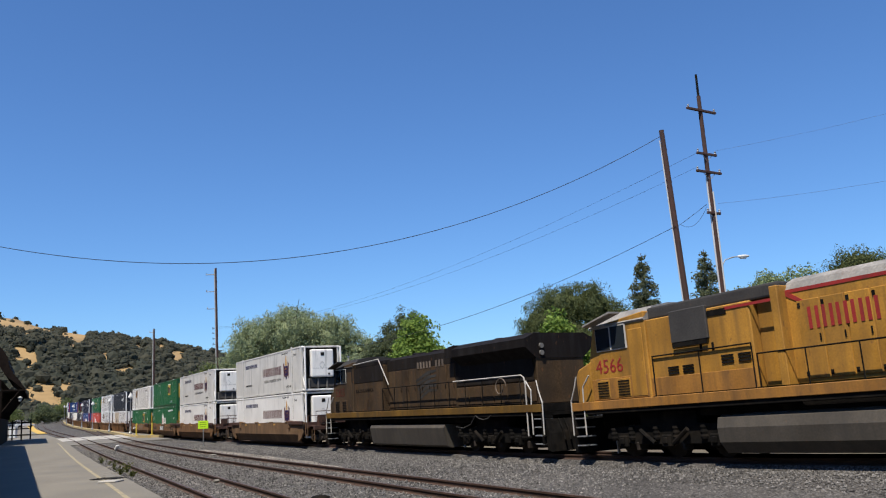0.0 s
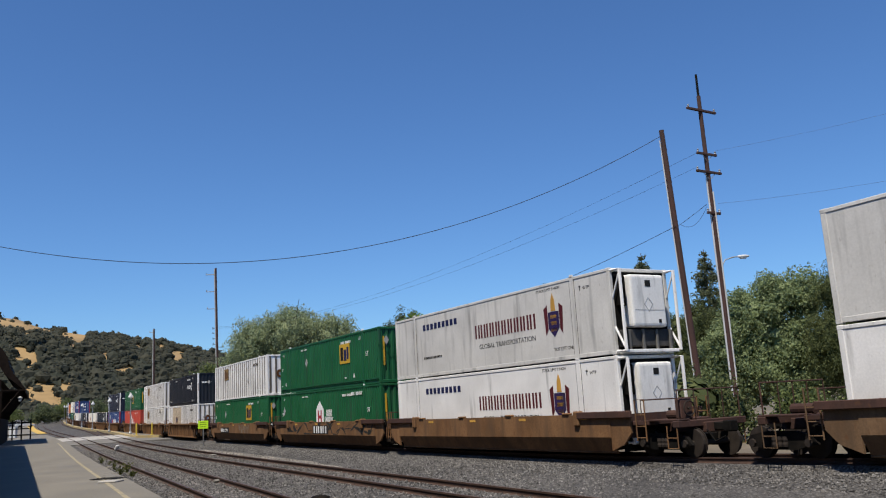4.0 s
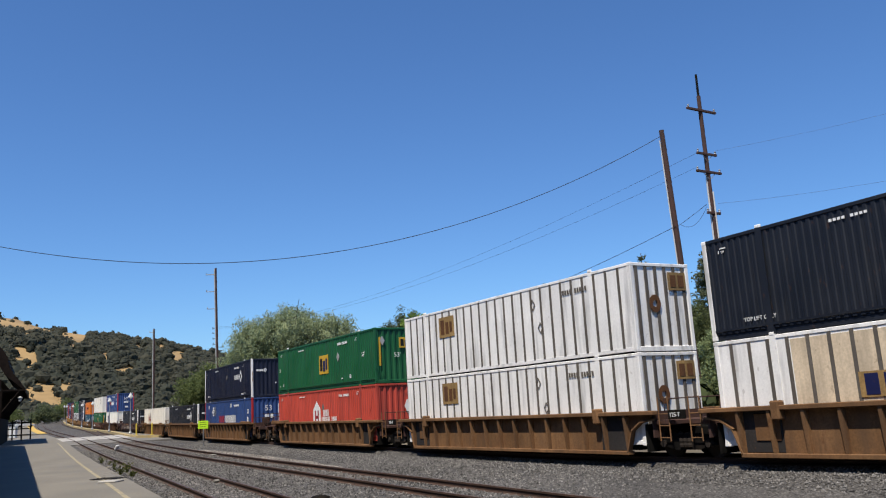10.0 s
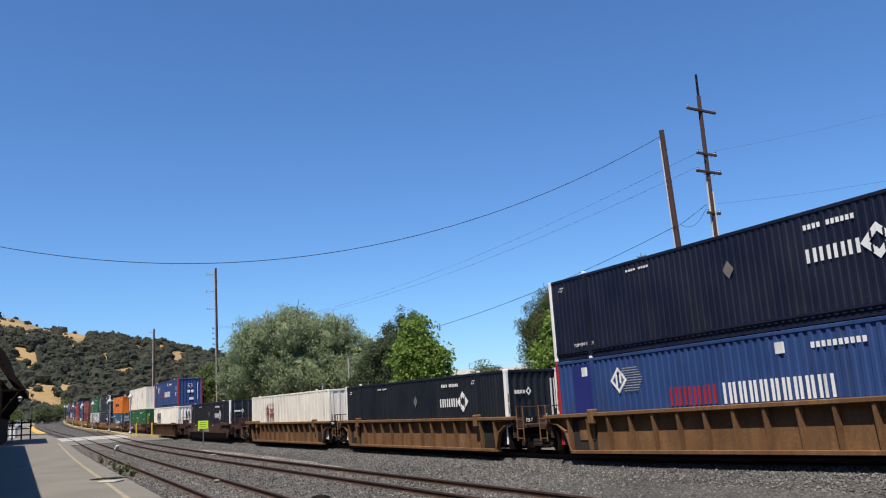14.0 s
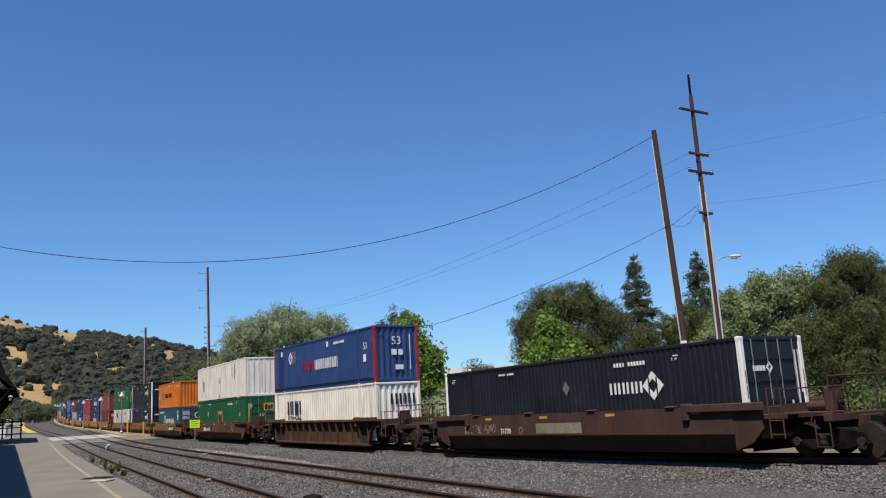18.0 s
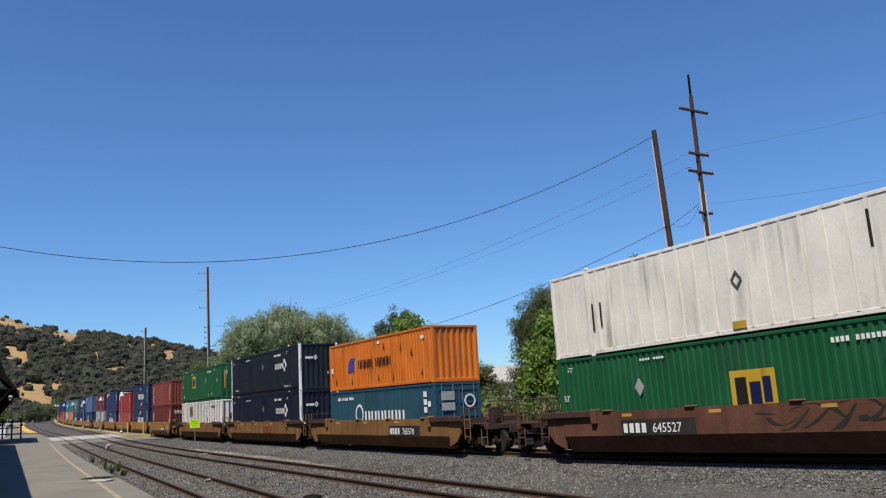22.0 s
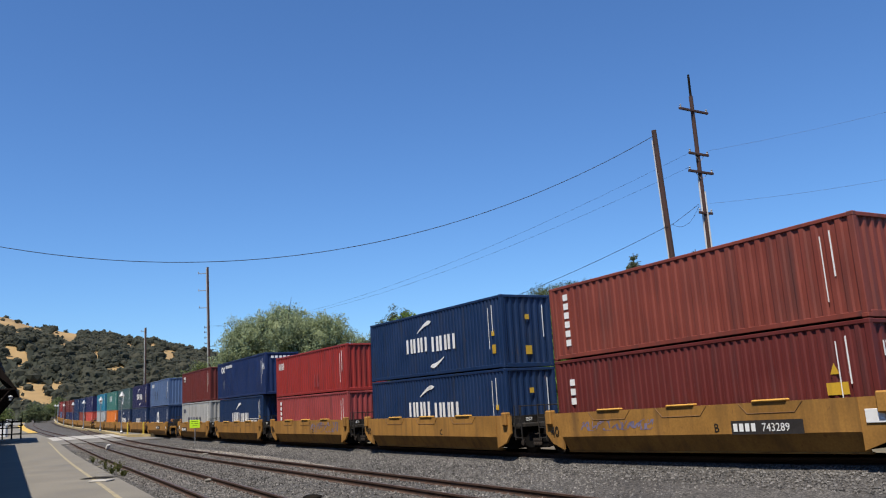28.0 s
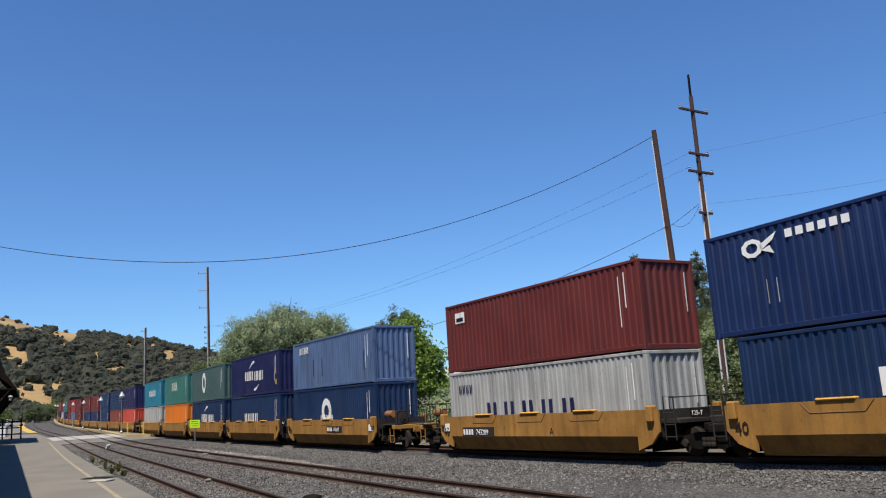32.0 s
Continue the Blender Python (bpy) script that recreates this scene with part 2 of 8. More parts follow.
def on_line(s, right=0.0, z=0.0):
    """The place s metres along the main line, right metres to the camera's side of it."""
    a = float(np.interp(s, LINE_S, LINE_A))
    return Vector((float(np.interp(s, LINE_S, LINE_X)) + right * math.sin(a), float(np.interp(s, LINE_S, LINE_Y)) - right * math.cos(a), z + rise(s) + lift(s, right)))


def middle_track(s):
    u = max(-140, min(60, s)) / 50
    return 8.18 + 1.742 * u - 0.124 * u * u


def near_track(s):
    u = max(-100, min(60, s)) / 50
    return 12.0 + 2.714 * u + 0.656 * u * u


def strip(name, s0, s1, step, left, right, z0, z1, material, label, kind="structure", category=""):
    """A slab that follows the line between two offsets (functions or numbers), z0 to z1 high."""
    f = lambda o, s: o(s) if callable(o) else o
    ss = np.arange(s0, s1 + 1e-6, step)
    v, fc = [], []
    for s in ss:
        a, b = f(left, s), f(right, s)
        za, zb = z1 if isinstance(z1, tuple) else (z1, z1)
        v += [tuple(on_line(s, a, z0)), tuple(on_line(s, a, za)), tuple(on_line(s, b, zb)), tuple(on_line(s, b, z0))]
    for i in range(len(ss) - 1):
        j, k = 4 * i, 4 * i + 4
        fc += [(j, k, k + 1, j + 1), (j + 1, k + 1, k + 2, j + 2), (j + 2, k + 2, k + 3, j + 3)]
    fc += [(0, 1, 2, 3), (4 * len(ss) - 1, 4 * len(ss) - 2, 4 * len(ss) - 3, 4 * len(ss) - 4)]
    ob = soup(name, v, fc, material)
    return tagged(ob, label, category, "", kind)


TRAVEL = (0.0, 27.3, 54.33, 81.32, 108.52, 135.82, 163.1, 190.29, 217.28, 244.15, 271.33, 298.8, 325.97, 352.73, 379.12, 406.3, 433.6)


def travelled(t):
    """Metres that the train has gone at t seconds."""
    i = min(15, max(0, int(t / 2)))
    p = [TRAVEL[0] - 27.3] + list(TRAVEL) + [TRAVEL[-1] + 27.3]
    a, b, c, d = p[i:i + 4]
    u = t / 2 - i
    return b + 0.5 * u * (c - a + u * (2 * a - 5 * b + 4 * c - d + u * (3 * (b - c) + d - a)))


def ride(c, half, t, z=0.0, dx=0.0):
    """The pose at t of a vehicle whose middle stood c metres along the line at the start, on two bogies half metres from it."""
    s = c + travelled(t)
    a, b = on_line(s - half), on_line(s + half)
    ang = math.atan2(b.y - a.y, b.x - a.x)
    m = (a + b) / 2
    tilt = math.atan2(b.z - a.z, 2 * half)
    return Matrix.Translation(m) @ Matrix.Rotation(ang, 4, "Z") @ Matrix.Rotation(-tilt, 4, "Y") @ Matrix.Translation((dx, 0, z))


MOVERS = []    # (thing, c, half wheelbase, z, dx)
ROLLERS = []    # wheelsets, with their radius
# ---------------------------------------------------------------- ground, tracks, platforms
def ground_sheet():
    n = 90
    xs = np.sign(np.linspace(-1, 1, n)) * np.abs(np.linspace(-1, 1, n)) ** 3 * 2600
    v = [(x, y + 200, -0.55 + min(4.0, 0.009 * max(0.0, math.hypot(x, y + 200) - 110))) for y in xs for x in xs]
    f = [(j * n + i, j * n + i + 1, (j + 1) * n + i + 1, (j + 1) * n + i) for j in range(n - 1) for i in range(n - 1)]
    tagged(soup("ground", v, f, M["earth"]), "dry pale earth with sparse weeds", "ground", "", "structure")


ground_sheet()
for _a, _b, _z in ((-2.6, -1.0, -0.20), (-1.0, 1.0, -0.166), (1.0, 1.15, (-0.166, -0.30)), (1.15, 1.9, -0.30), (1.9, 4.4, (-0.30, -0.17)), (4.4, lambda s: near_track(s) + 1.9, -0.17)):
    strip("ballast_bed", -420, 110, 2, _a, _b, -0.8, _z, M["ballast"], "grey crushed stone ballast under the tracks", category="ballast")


def rails(name, offset, s0, s1, step, label):
    """Two rails with foot, web and head, each its own object."""
    prof = [(-0.075, -0.172), (0.075, -0.172), (0.075, -0.155), (0.014, -0.13), (0.014, -0.055), (0.038, -0.04), (0.038, 0.0), (-0.038, 0.0), (-0.038, -0.04), (-0.014, -0.055), (-0.014, -0.13), (-0.075, -0.155)]
    track = thing(name, label, "railway track", "railway tracks", "structure")
    for g in (-0.755, 0.755):
        v, f = [], []
        ss = np.arange(s0, s1, step)
        for s in ss:
            o = offset(s) + g
            v += [tuple(on_line(s, o + a, z)) for a, z in prof]
        n = len(prof)
        for i in range(len(ss) - 1):
            f += [(i * n + k, i * n + (k + 1) % n, (i + 1) * n + (k + 1) % n, (i + 1) * n + k) for k in range(n)]
        ob = soup("rail", v, f, M["rail"], track)
        ob.data.materials.append(M["rail_head"])
        ob.data.polygons.foreach_set("material_index", [1 if i % n == 6 else 0 for i in range(len(f))])
    return track


TRACK_MAIN = rails("main_track", lambda s: 0.0, -420, 100, 3, "main line rails in the shade of the train")
TRACK_MID = rails("middle_track", middle_track, -260, 62, 2, "rusty rails on weathered ties in grey ballast")
TRACK_NEAR = rails("near_track", near_track, -260, 62, 2, "rusty rails beside the platform edge")


for _off, _nm in ((middle_track, "middle"), (near_track, "near")):
    strip("ballast_between_rails", -200, 60, 2, lambda s, o=_off: o(s) - 0.68, lambda s, o=_off: o(s) + 0.68, -0.3, -0.168 if _nm == "middle" else -0.182, M["fouled" if _nm == "middle" else "ballast"], "brown fouled ballast between the rails", category="ballast")

strip("sandy_patch", -16, 15, 1, lambda s: middle_track(s) - 1.3 - 1.5 * math.sqrt(max(0.0, 1 - ((s + 0.5) / 15.6) ** 2)) * (0.75 + 0.25 * noise.noise(Vector((s * 0.4, 0, 3)))), lambda s: middle_track(s) - 1.25, -0.3, -0.162, M["pale_gravel"], "pale sandy gravel beside the middle track", category="gravel patch")


def ties(track, offset, s0, s1, half=1.3):
    bm = boxes((-0.115, 0.115, -half, half, -0.36, -0.155))
    bevel(bm, 0.015)
    base, k = None, 0
    for s in np.arange(s0, s1, 0.55):
        p = on_line(s, offset(s), -0.005 - 0.012 * random.random())
        a = float(np.interp(s, LINE_S, LINE_A)) + random.uniform(-0.02, 0.02)
        m = Matrix.Translation(p) @ Matrix.Rotation(a, 4, "Z")
        if base is None:
            base = part("tie", bm, M["tie"], track)
            base.matrix_basis = m
        else:
            again(base, m, track)


ties(TRACK_MID, middle_track, -60, 46)
ties(TRACK_NEAR, near_track, -60, 46)
ties(TRACK_MAIN, lambda s: 0.0, -30, 46, 1.0)


def scatter_stones():
    """Loose stones over the near ballast, one joined sheet of many small pieces."""
    rng = np.random.default_rng(3)
    n = 60000
    s = 42 - 70 * rng.random(n) ** 1.3
    lat = rng.random(n)
    base = np.array([(1, 0, 0), (-1, 0, 0), (0, 1, 0), (0, -1, 0), (0, 0, 1), (0, 0, -0.6)])
    tri = [(0, 2, 4), (2, 1, 4), (1, 3, 4), (3, 0, 4), (2, 0, 5), (1, 2, 5), (3, 1, 5), (0, 3, 5)]
    off = 1.4 + lat * (np.array([near_track(x) for x in s]) + 0.4)
    mid = np.array([middle_track(x) for x in s])
    keep = ~((s > -15) & (s < 14) & (off > mid - 2.7) & (off < mid - 1.25) & (rng.random(n) < 0.88))
    s, off, n = s[keep], off[keep], int(keep.sum())
    ang = np.interp(s, LINE_S, LINE_A)
    up = np.array([rise(x) + lift(x, y) for x, y in zip(s, off)]) - 0.13 * np.clip((4.4 - off) / 2.5, 0, 1)
    p = np.stack([np.interp(s, LINE_S, LINE_X) + off * np.sin(ang), np.interp(s, LINE_S, LINE_Y) - off * np.cos(ang), up - 0.165], 1)
    r = 0.020 + 0.022 * rng.random(n)
    a = rng.random(n) * 6.28
    q = base[None] * (rng.uniform(0.6, 1.3, (n, 3)) * r[:, None])[:, None]
    x, y = q[..., 0] * np.cos(a)[:, None] - q[..., 1] * np.sin(a)[:, None], q[..., 0] * np.sin(a)[:, None] + q[..., 1] * np.cos(a)[:, None]
    v = (np.stack([x, y, q[..., 2] + 0.3 * r[:, None]], 2) + p[:, None]).reshape(-1, 3).tolist()
    f = (np.array(tri)[None] + 6 * np.arange(n)[:, None, None]).reshape(-1, 3).tolist()
    tagged(soup("loose_ballast_stones", v, f, M["stone"]), "loose grey crushed stones on the ballast", "gravel", "", "stuff")


scatter_stones()

# near platform: from the near track's edge to the left
strip("platform_near", -240, 60, 2, lambda s: near_track(s) + 1.75, lambda s: near_track(s) + 26, -0.8, -0.06, M["concrete"], "worn pale concrete station platform", category="platform")
strip("platform_line", -58, 26, 1, lambda s: near_track(s) + 2.5, lambda s: near_track(s) + 2.64, -0.06, -0.056, M["line_paint"], "faded yellow safety line on the platform", category="painted line")
# far kerbed platform and island platform
strip("platform_far", -260, -118, 2, lambda s: near_track(s) + 1.7, lambda s: near_track(s) + 9, -0.06, 0.16, M["concrete"], "raised concrete platform further along", category="platform")
strip("platform_far_edge", -260, -117.8, 2, lambda s: near_track(s) + 1.65, lambda s: near_track(s) + 3.1, 0.1, 0.17, M["yellow_paint"], "yellow tactile platform edge", category="platform edge")


def island_edge(s):
    """The island's edge on the middle track's side, rounded off at its end."""
    full = max(2.4, middle_track(s) - 1.75)
    return 1.75 + (full - 1.75) * math.sqrt(max(0.0, min(1.0, (-57.5 - s) / 6)))


strip("platform_island", -330, -57.5, 0.5, 1.65, lambda s: island_edge(s) - 0.62, -0.2, 0.16, M["concrete"], "low concrete island platform", category="platform")
strip("platform_island_edge", -330, -57.5, 0.5, lambda s: island_edge(s) - 0.62, island_edge, -0.2, 0.172, M["edge_paint"], "faded yellow edge of the island platform", category="platform edge")


def crossing():
    """A pedestrian crossing: concrete panels between and beside the rails of two tracks."""
    cr = thing("pedestrian_crossing", "pale concrete panels of a pedestrian crossing", "crossing", "", "structure")
    bm0 = None
    for off in (middle_track, near_track):
        for s in np.arange(-80, -60, 2.5):
            a = float(np.interp(s, LINE_S, LINE_A))
            for lat, w in ((0.0, 0.64), (-1.45, 0.6), (1.45, 0.6)):
                m = Matrix.Translation(on_line(s, off(s) + lat, -0.03)) @ Matrix.Rotation(a, 4, "Z") @ Matrix.Diagonal((1, w, 1, 1))
                if bm0 is None:
                    bm0 = part("panel", bevel(boxes((-1.23, 1.23, -1, 1, -0.12, 0.03)), 0.012), M["panel"], cr)
                    bm0.matrix_basis = m
                else:
                    again(bm0, m, cr)
    strip("crossing_pavement", -82, -47, 1, 1.9, lambda s: near_track(s) + 1.75, -0.3, -0.10, M["asphalt"], "grey asphalt of the crossing", category="pavement")


crossing()
# ---------------------------------------------------------------- trees and shrubs
def quads(name, c, u, v, material, parent=None):
    """Many small four-cornered leaves from centres and half-axes, as one mesh."""
    n = len(c)
    co = np.stack([c - u - v * 0.6, c + u * 0.2 - v, c + u + v * 0.5, c - u * 0.2 + v], 1).reshape(-1, 3)
    me = bpy.data.meshes.new(name)
    me.vertices.add(4 * n)
    me.vertices.foreach_set("co", co.astype(np.float32).ravel())
    me.loops.add(4 * n)
    me.loops.foreach_set("vertex_index", np.arange(4 * n, dtype=np.int32))
    me.polygons.add(n)
    me.polygons.foreach_set("loop_start", np.arange(0, 4 * n, 4, dtype=np.int32))
    me.polygons.foreach_set("loop_total", np.full(n, 4, dtype=np.int32))
    me.update(calc_edges=True)
    me.materials.append(material)
    ob = new(name, me)
    if parent:
        ob.parent = parent
    return ob


def leaves(rng, blobs, clumps, per, size, sigma, droop=0.0, slim=0.45, up=0.0):
    """Leaf centres and axes: clumps sit on the blobs' shells, leaves gather round each clump."""
    vol = np.array([b[3] * b[4] + b[4] * b[5] + b[3] * b[5] for b in blobs])
    pick = rng.choice(len(blobs), clumps, p=vol / vol.sum())
    b = np.array(blobs)[pick]
    d = rng.normal(size=(clumps, 3))
    d /= np.linalg.norm(d, axis=1)[:, None]
    rad = rng.random(clumps) ** 0.35 * rng.uniform(0.82, 1.12, clumps)
    cc = b[:, :3] + d * b[:, 3:6] * rad[:, None]
    q = rng.normal(size=(clumps * per, 3))
    q *= (rng.random(len(q)) ** 0.4 * 1.75 / np.linalg.norm(q, axis=1))[:, None]
    c = np.repeat(cc, per, 0) + q * sigma * np.repeat(rng.uniform(0.6, 1.3, clumps), per)[:, None]
    if droop:
        c[:, 2] -= np.minimum(1.5, np.abs(rng.normal(size=len(c)))) * droop
    n = len(c)
    u = rng.normal(size=(n, 3))
    u[:, 2] = u[:, 2] * (1 - up) + up * 1.6 - (0.8 if droop else 0)
    u /= np.linalg.norm(u, axis=1)[:, None]
    w = np.cross(u, rng.normal(size=(n, 3)))
    w /= np.linalg.norm(w, axis=1)[:, None] + 1e-9
    s = size * rng.uniform(0.6, 1.3, n)[:, None]
    return c, u * s, w * s * slim


def tree(name, at, blobs, leaf, label, seed, clumps=260, per=36, size=0.16, sigma=0.42, trunk=0.3, droop=0.0, slim=0.45, up=0.0, category="tree"):
    """A tapered trunk with limbs to each lobe, and a crown of leaf clumps with gaps. Blobs are given from the tree's foot."""
    rng = np.random.default_rng(seed)
    t = thing(name, label, category, "trees behind the railway")
    t.location = at
    bm = bmesh.new()
    top = max(b[2] for b in blobs)
    mid = Vector((rng.uniform(-0.2, 0.2), rng.uniform(-0.2, 0.2), top * 0.38))
    rod(bm, (0, 0, -0.3), mid, trunk, trunk * 0.7, 9)
    for b in blobs:
        c = Vector(b[:3])
        j = mid.lerp(c, 0.5) + Vector(rng.uniform(-0.3, 0.3, 3))
        rod(bm, mid, j, trunk * 0.5, trunk * 0.33, 6)
        rod(bm, j, c, trunk * 0.33, trunk * 0.1, 6)
        for _ in range(3):
            e = c + Vector(rng.normal(size=3)) * 0.55 * b[3]
            rod(bm, j.lerp(c, 0.7), e, trunk * 0.16, trunk * 0.04, 5)
    part("trunk", bm, M["bark"], t)
    more = 1.7 if clumps > 200 else 1.0
    lc, lu, lv = leaves(rng, blobs, clumps, int(per * more), size * (0.68 if clumps > 200 else 0.8), sigma, droop, slim, up)
    # the shaded inner mass of each lobe, close-set twigs and leaves
    k = 260
    ins = []
    for b in blobs:
        d = rng.normal(size=(k, 3))
        d /= np.linalg.norm(d, axis=1)[:, None]
        ins.append((np.array(b[:3]) + d * np.array(b[3:6]) * rng.uniform(0.5, 0.68, (k, 1)), d, np.full(k, 0.16 * min(b[3:6]))))
    ic, idr, isz = np.concatenate([a for a, _, _ in ins]), np.concatenate([a for _, a, _ in ins]), np.concatenate([a for _, _, a in ins])[:, None]
    iu = np.cross(idr, rng.normal(size=idr.shape))
    iu /= np.linalg.norm(iu, axis=1)[:, None] + 1e-9
    iv = np.cross(idr, iu)
    quads("crown", np.concatenate([lc, ic]), np.concatenate([lu, iu * isz]), np.concatenate([lv, iv * isz]), LEAF[leaf], t)
    return t


def conifer(name, at, h, r, leaf, label, seed, density=1.0, gap=0.0):
    """A tall conifer: straight trunk, whorls of drooping branches carrying needle sprays."""
    rng = np.random.default_rng(seed)
    t = thing(name, label, "conifer tree", "trees behind the railway")
    t.location = at
    bm = bmesh.new()
    rod(bm, (0, 0, -0.3), (0, 0, h), h * 0.022, 0.03, 8)
    cs = []
    z = h * 0.12
    while z < h - 0.3:
        rr = r * (1 - z / h) ** 0.8 * rng.uniform(0.75, 1.15) + 0.12
        for _ in range(int(5 + 4 * rr)):
            a = rng.uniform(0, 6.28)
            e = Vector((math.cos(a) * rr, math.sin(a) * rr, z - rr * 0.16 + rng.uniform(-0.15, 0.25)))
            if rr > 0.5:
                rod(bm, (0, 0, z), e, 0.03, 0.01, 4)
            k = int(44 * density * max(0.4, rr))
            f = rng.random(k) ** 0.6
            p = np.outer(f, np.array(e) - (0, 0, z)) + (0, 0, z) + np.clip(rng.normal(size=(k, 3)), -1.6, 1.6) * (0.09 + 0.05 * rr)
            cs.append(p)
        z += 0.34 + 0.02 * h * rng.random()
    part("trunk", bm, M["bark"], t)
    c = np.concatenate(cs)
    n = len(c)
    u = rng.normal(size=(n, 3))
    u[:, 2] = np.abs(u[:, 2]) * 0.7
    u /= np.linalg.norm(u, axis=1)[:, None]
    w = np.cross(u, rng.normal(size=(n, 3)))
    w /= np.linalg.norm(w, axis=1)[:, None] + 1e-9
    s = 0.13 * rng.uniform(0.6, 1.4, n)[:, None]
    quads("crown", c, u * s, w * s * 0.4, LEAF[leaf], t)
    return t


GZ = -0.5


def grove():
    # broad pepper-like tree and its lower neighbour
    k = 1.25
    tree("pepper_tree", (-17.8, 98.4, GZ), [tuple(v * k for v in b) for b in ((-0.4, 0, 8.9, 3.6, 3.4, 3.0), (2.9, 0, 8.2, 3.4, 3, 2.8), (5.7, 0, 6.0, 2.6, 2.6, 2.7), (-3.7, 0, 8.3, 2.7, 2.6, 2.8), (0.8, -0.6, 5.6, 4.6, 3, 2.6), (4.2, -.6, 4.6, 4, 3, 2.4), (-5.0, 0, 5.8, 2.4, 2.4, 2.6), (7.0, 0, 4.4, 1.6, 1.8, 2.4))],
         "grey_green", "broad grey-green tree with feathery drooping foliage", 11, clumps=1900, per=46, size=0.20, sigma=0.40, trunk=0.5, droop=0.25, slim=0.36)
    tree("tree", (-32.0, 115.6, GZ), [tuple(v * 1.5 for v in b) for b in ((0, 0, 4.6, 2.3, 2.2, 1.7), (2.2, 0, 4.9, 2, 2, 1.8), (-1.8, 0, 3.9, 1.9, 1.9, 1.5), (1.2, 0, 2.8, 3, 2.4, 1.8), (4.6, 0, 4.2, 2.4, 2, 2.2))],
         "mid", "low rounded green tree beside the line", 12, clumps=800, per=44, size=0.22, sigma=0.5, trunk=0.3)
    # dark upright tree and bright tree before it
    for i, (x, h, r) in enumerate(((-7.9, 9.3, 1.3), (-6.4, 11.0, 1.4), (-4.9, 12.2, 1.7), (-3.6, 12.4, 1.6), (-9.2, 6.6, 1.3))):
        tree("cypress", (x, 84 + i % 2, GZ), [(0, 0, h * 0.5, r, r, h * 0.36), (0.3, 0, h * 0.78, r * 0.55, r * 0.5, h * 0.2), (-0.4, 0, h * 0.68, r * 0.5, r * 0.5, h * 0.2)],
             "cypress", "dark upright cypress with ragged pointed tips", 20 + i, clumps=260, per=34, size=0.2, sigma=0.3, trunk=0.2, slim=0.25, up=0.7)
    tree("tree", (-2.7, 74.0, GZ), [(0, 0, 8.2, 1.5, 1.5, 2.0), (-0.7, 0, 6.2, 2.0, 1.8, 2.0), (1.0, 0, 6.0, 1.9, 1.9, 1.9), (0.2, 0, 4.3, 2.7, 2.2, 1.8), (-1.5, 0, 3.2, 1.8, 1.8, 1.6), (2.3, 0, 3.8, 1.5, 1.5, 1.5)],
         "bright", "bright green young tree with broad leaves", 31, clumps=520, per=34, size=0.19, sigma=0.36, trunk=0.2, slim=0.7)
    # big dark pine with a bright tree in front
    tree("pine_tree", (9.9, 70, GZ), [tuple(v * 0.98 for v in b) for b in ((0, 0, 10.2, 2.9, 2.6, 1.8), (2.3, 0, 10.0, 2.2, 2.2, 2.1), (-2.0, 0, 8.6, 2.0, 2, 2.2), (-2.4, 0, 6.6, 1.7, 1.9, 2.2), (0.4, 0, 7.0, 3.8, 3, 2.6), (3.2, 0, 5.6, 2.2, 2.2, 2.6), (4.4, 0, 8.4, 1.8, 1.8, 1.9), (-2.9, 0, 3.9, 1.8, 1.8, 2), (1.2, 0, 3.8, 3.6, 3, 2.6))],
         "dark", "large dark green pine with dense rounded crown", 41, clumps=1500, per=40, size=0.17, sigma=0.34, trunk=0.4, slim=0.22, up=0.6)
    tree("tree", (7.9, 60.5, GZ), [(0, 0, 6.9, 1.0, 1.0, 1.5), (-0.5, 0, 5.4, 1.5, 1.4, 1.5), (0.9, 0, 5.0, 1.5, 1.5, 1.6), (0, 0, 3.6, 2.3, 2.1, 1.7), (-1.2, 0, 2.4, 1.4, 1.4, 1.5), (1.4, 0, 2.4, 1.5, 1.5, 1.5)],
         "bright", "bright green maple-like tree in full leaf", 42, clumps=520, per=36, size=0.17, sigma=0.32, trunk=0.2, slim=0.75)
    conifer("conifer", (19.6, 82.5, GZ), 16.2, 3.9, "conifer", "tall dark conical conifer", 51, 1.0)
    conifer("conifer", (25.2, 80.5, GZ), 15.9, 4.0, "conifer", "tall dark conical conifer", 52, 1.0)
    for i, (x, y, h) in enumerate(((20.3, 74, 9.8), (22.4, 76, 10.8), (24.2, 75, 10.0), (17.6, 73.5, 8.6))):
        tree("pine_tree", (x, y, GZ), [(0, 0, h * 0.78, 1.3, 1.3, h * 0.2), (0.5, 0, h * 0.55, 1.7, 1.6, h * 0.25), (-0.6, 0, h * 0.3, 2, 2, h * 0.24)],
             "dark", "dark green pine in a close group", 60 + i, clumps=330, per=36, size=0.17, sigma=0.34, trunk=0.22, slim=0.22, up=0.6)
    tree("tree", (23.5, 61.5, GZ), [(-1.4, 0, 7.6, 2.3, 2.2, 2.0), (1.0, 0, 9.0, 2.2, 2, 1.7), (2.9, 0, 8.9, 1.6, 1.6, 1.8), (-3.2, 0, 5.4, 2.0, 2, 1.9), (0.4, 0, 5.6, 3.6, 2.6, 2.2), (-1.2, 0, 3.4, 4.0, 2.8, 2.0), (2.4, 0, 3.4, 2.8, 2.4, 2)],
         "soft", "soft green rounded tree with dense leaves", 71, clumps=1200, per=42, size=0.16, sigma=0.36, trunk=0.3, slim=0.5)
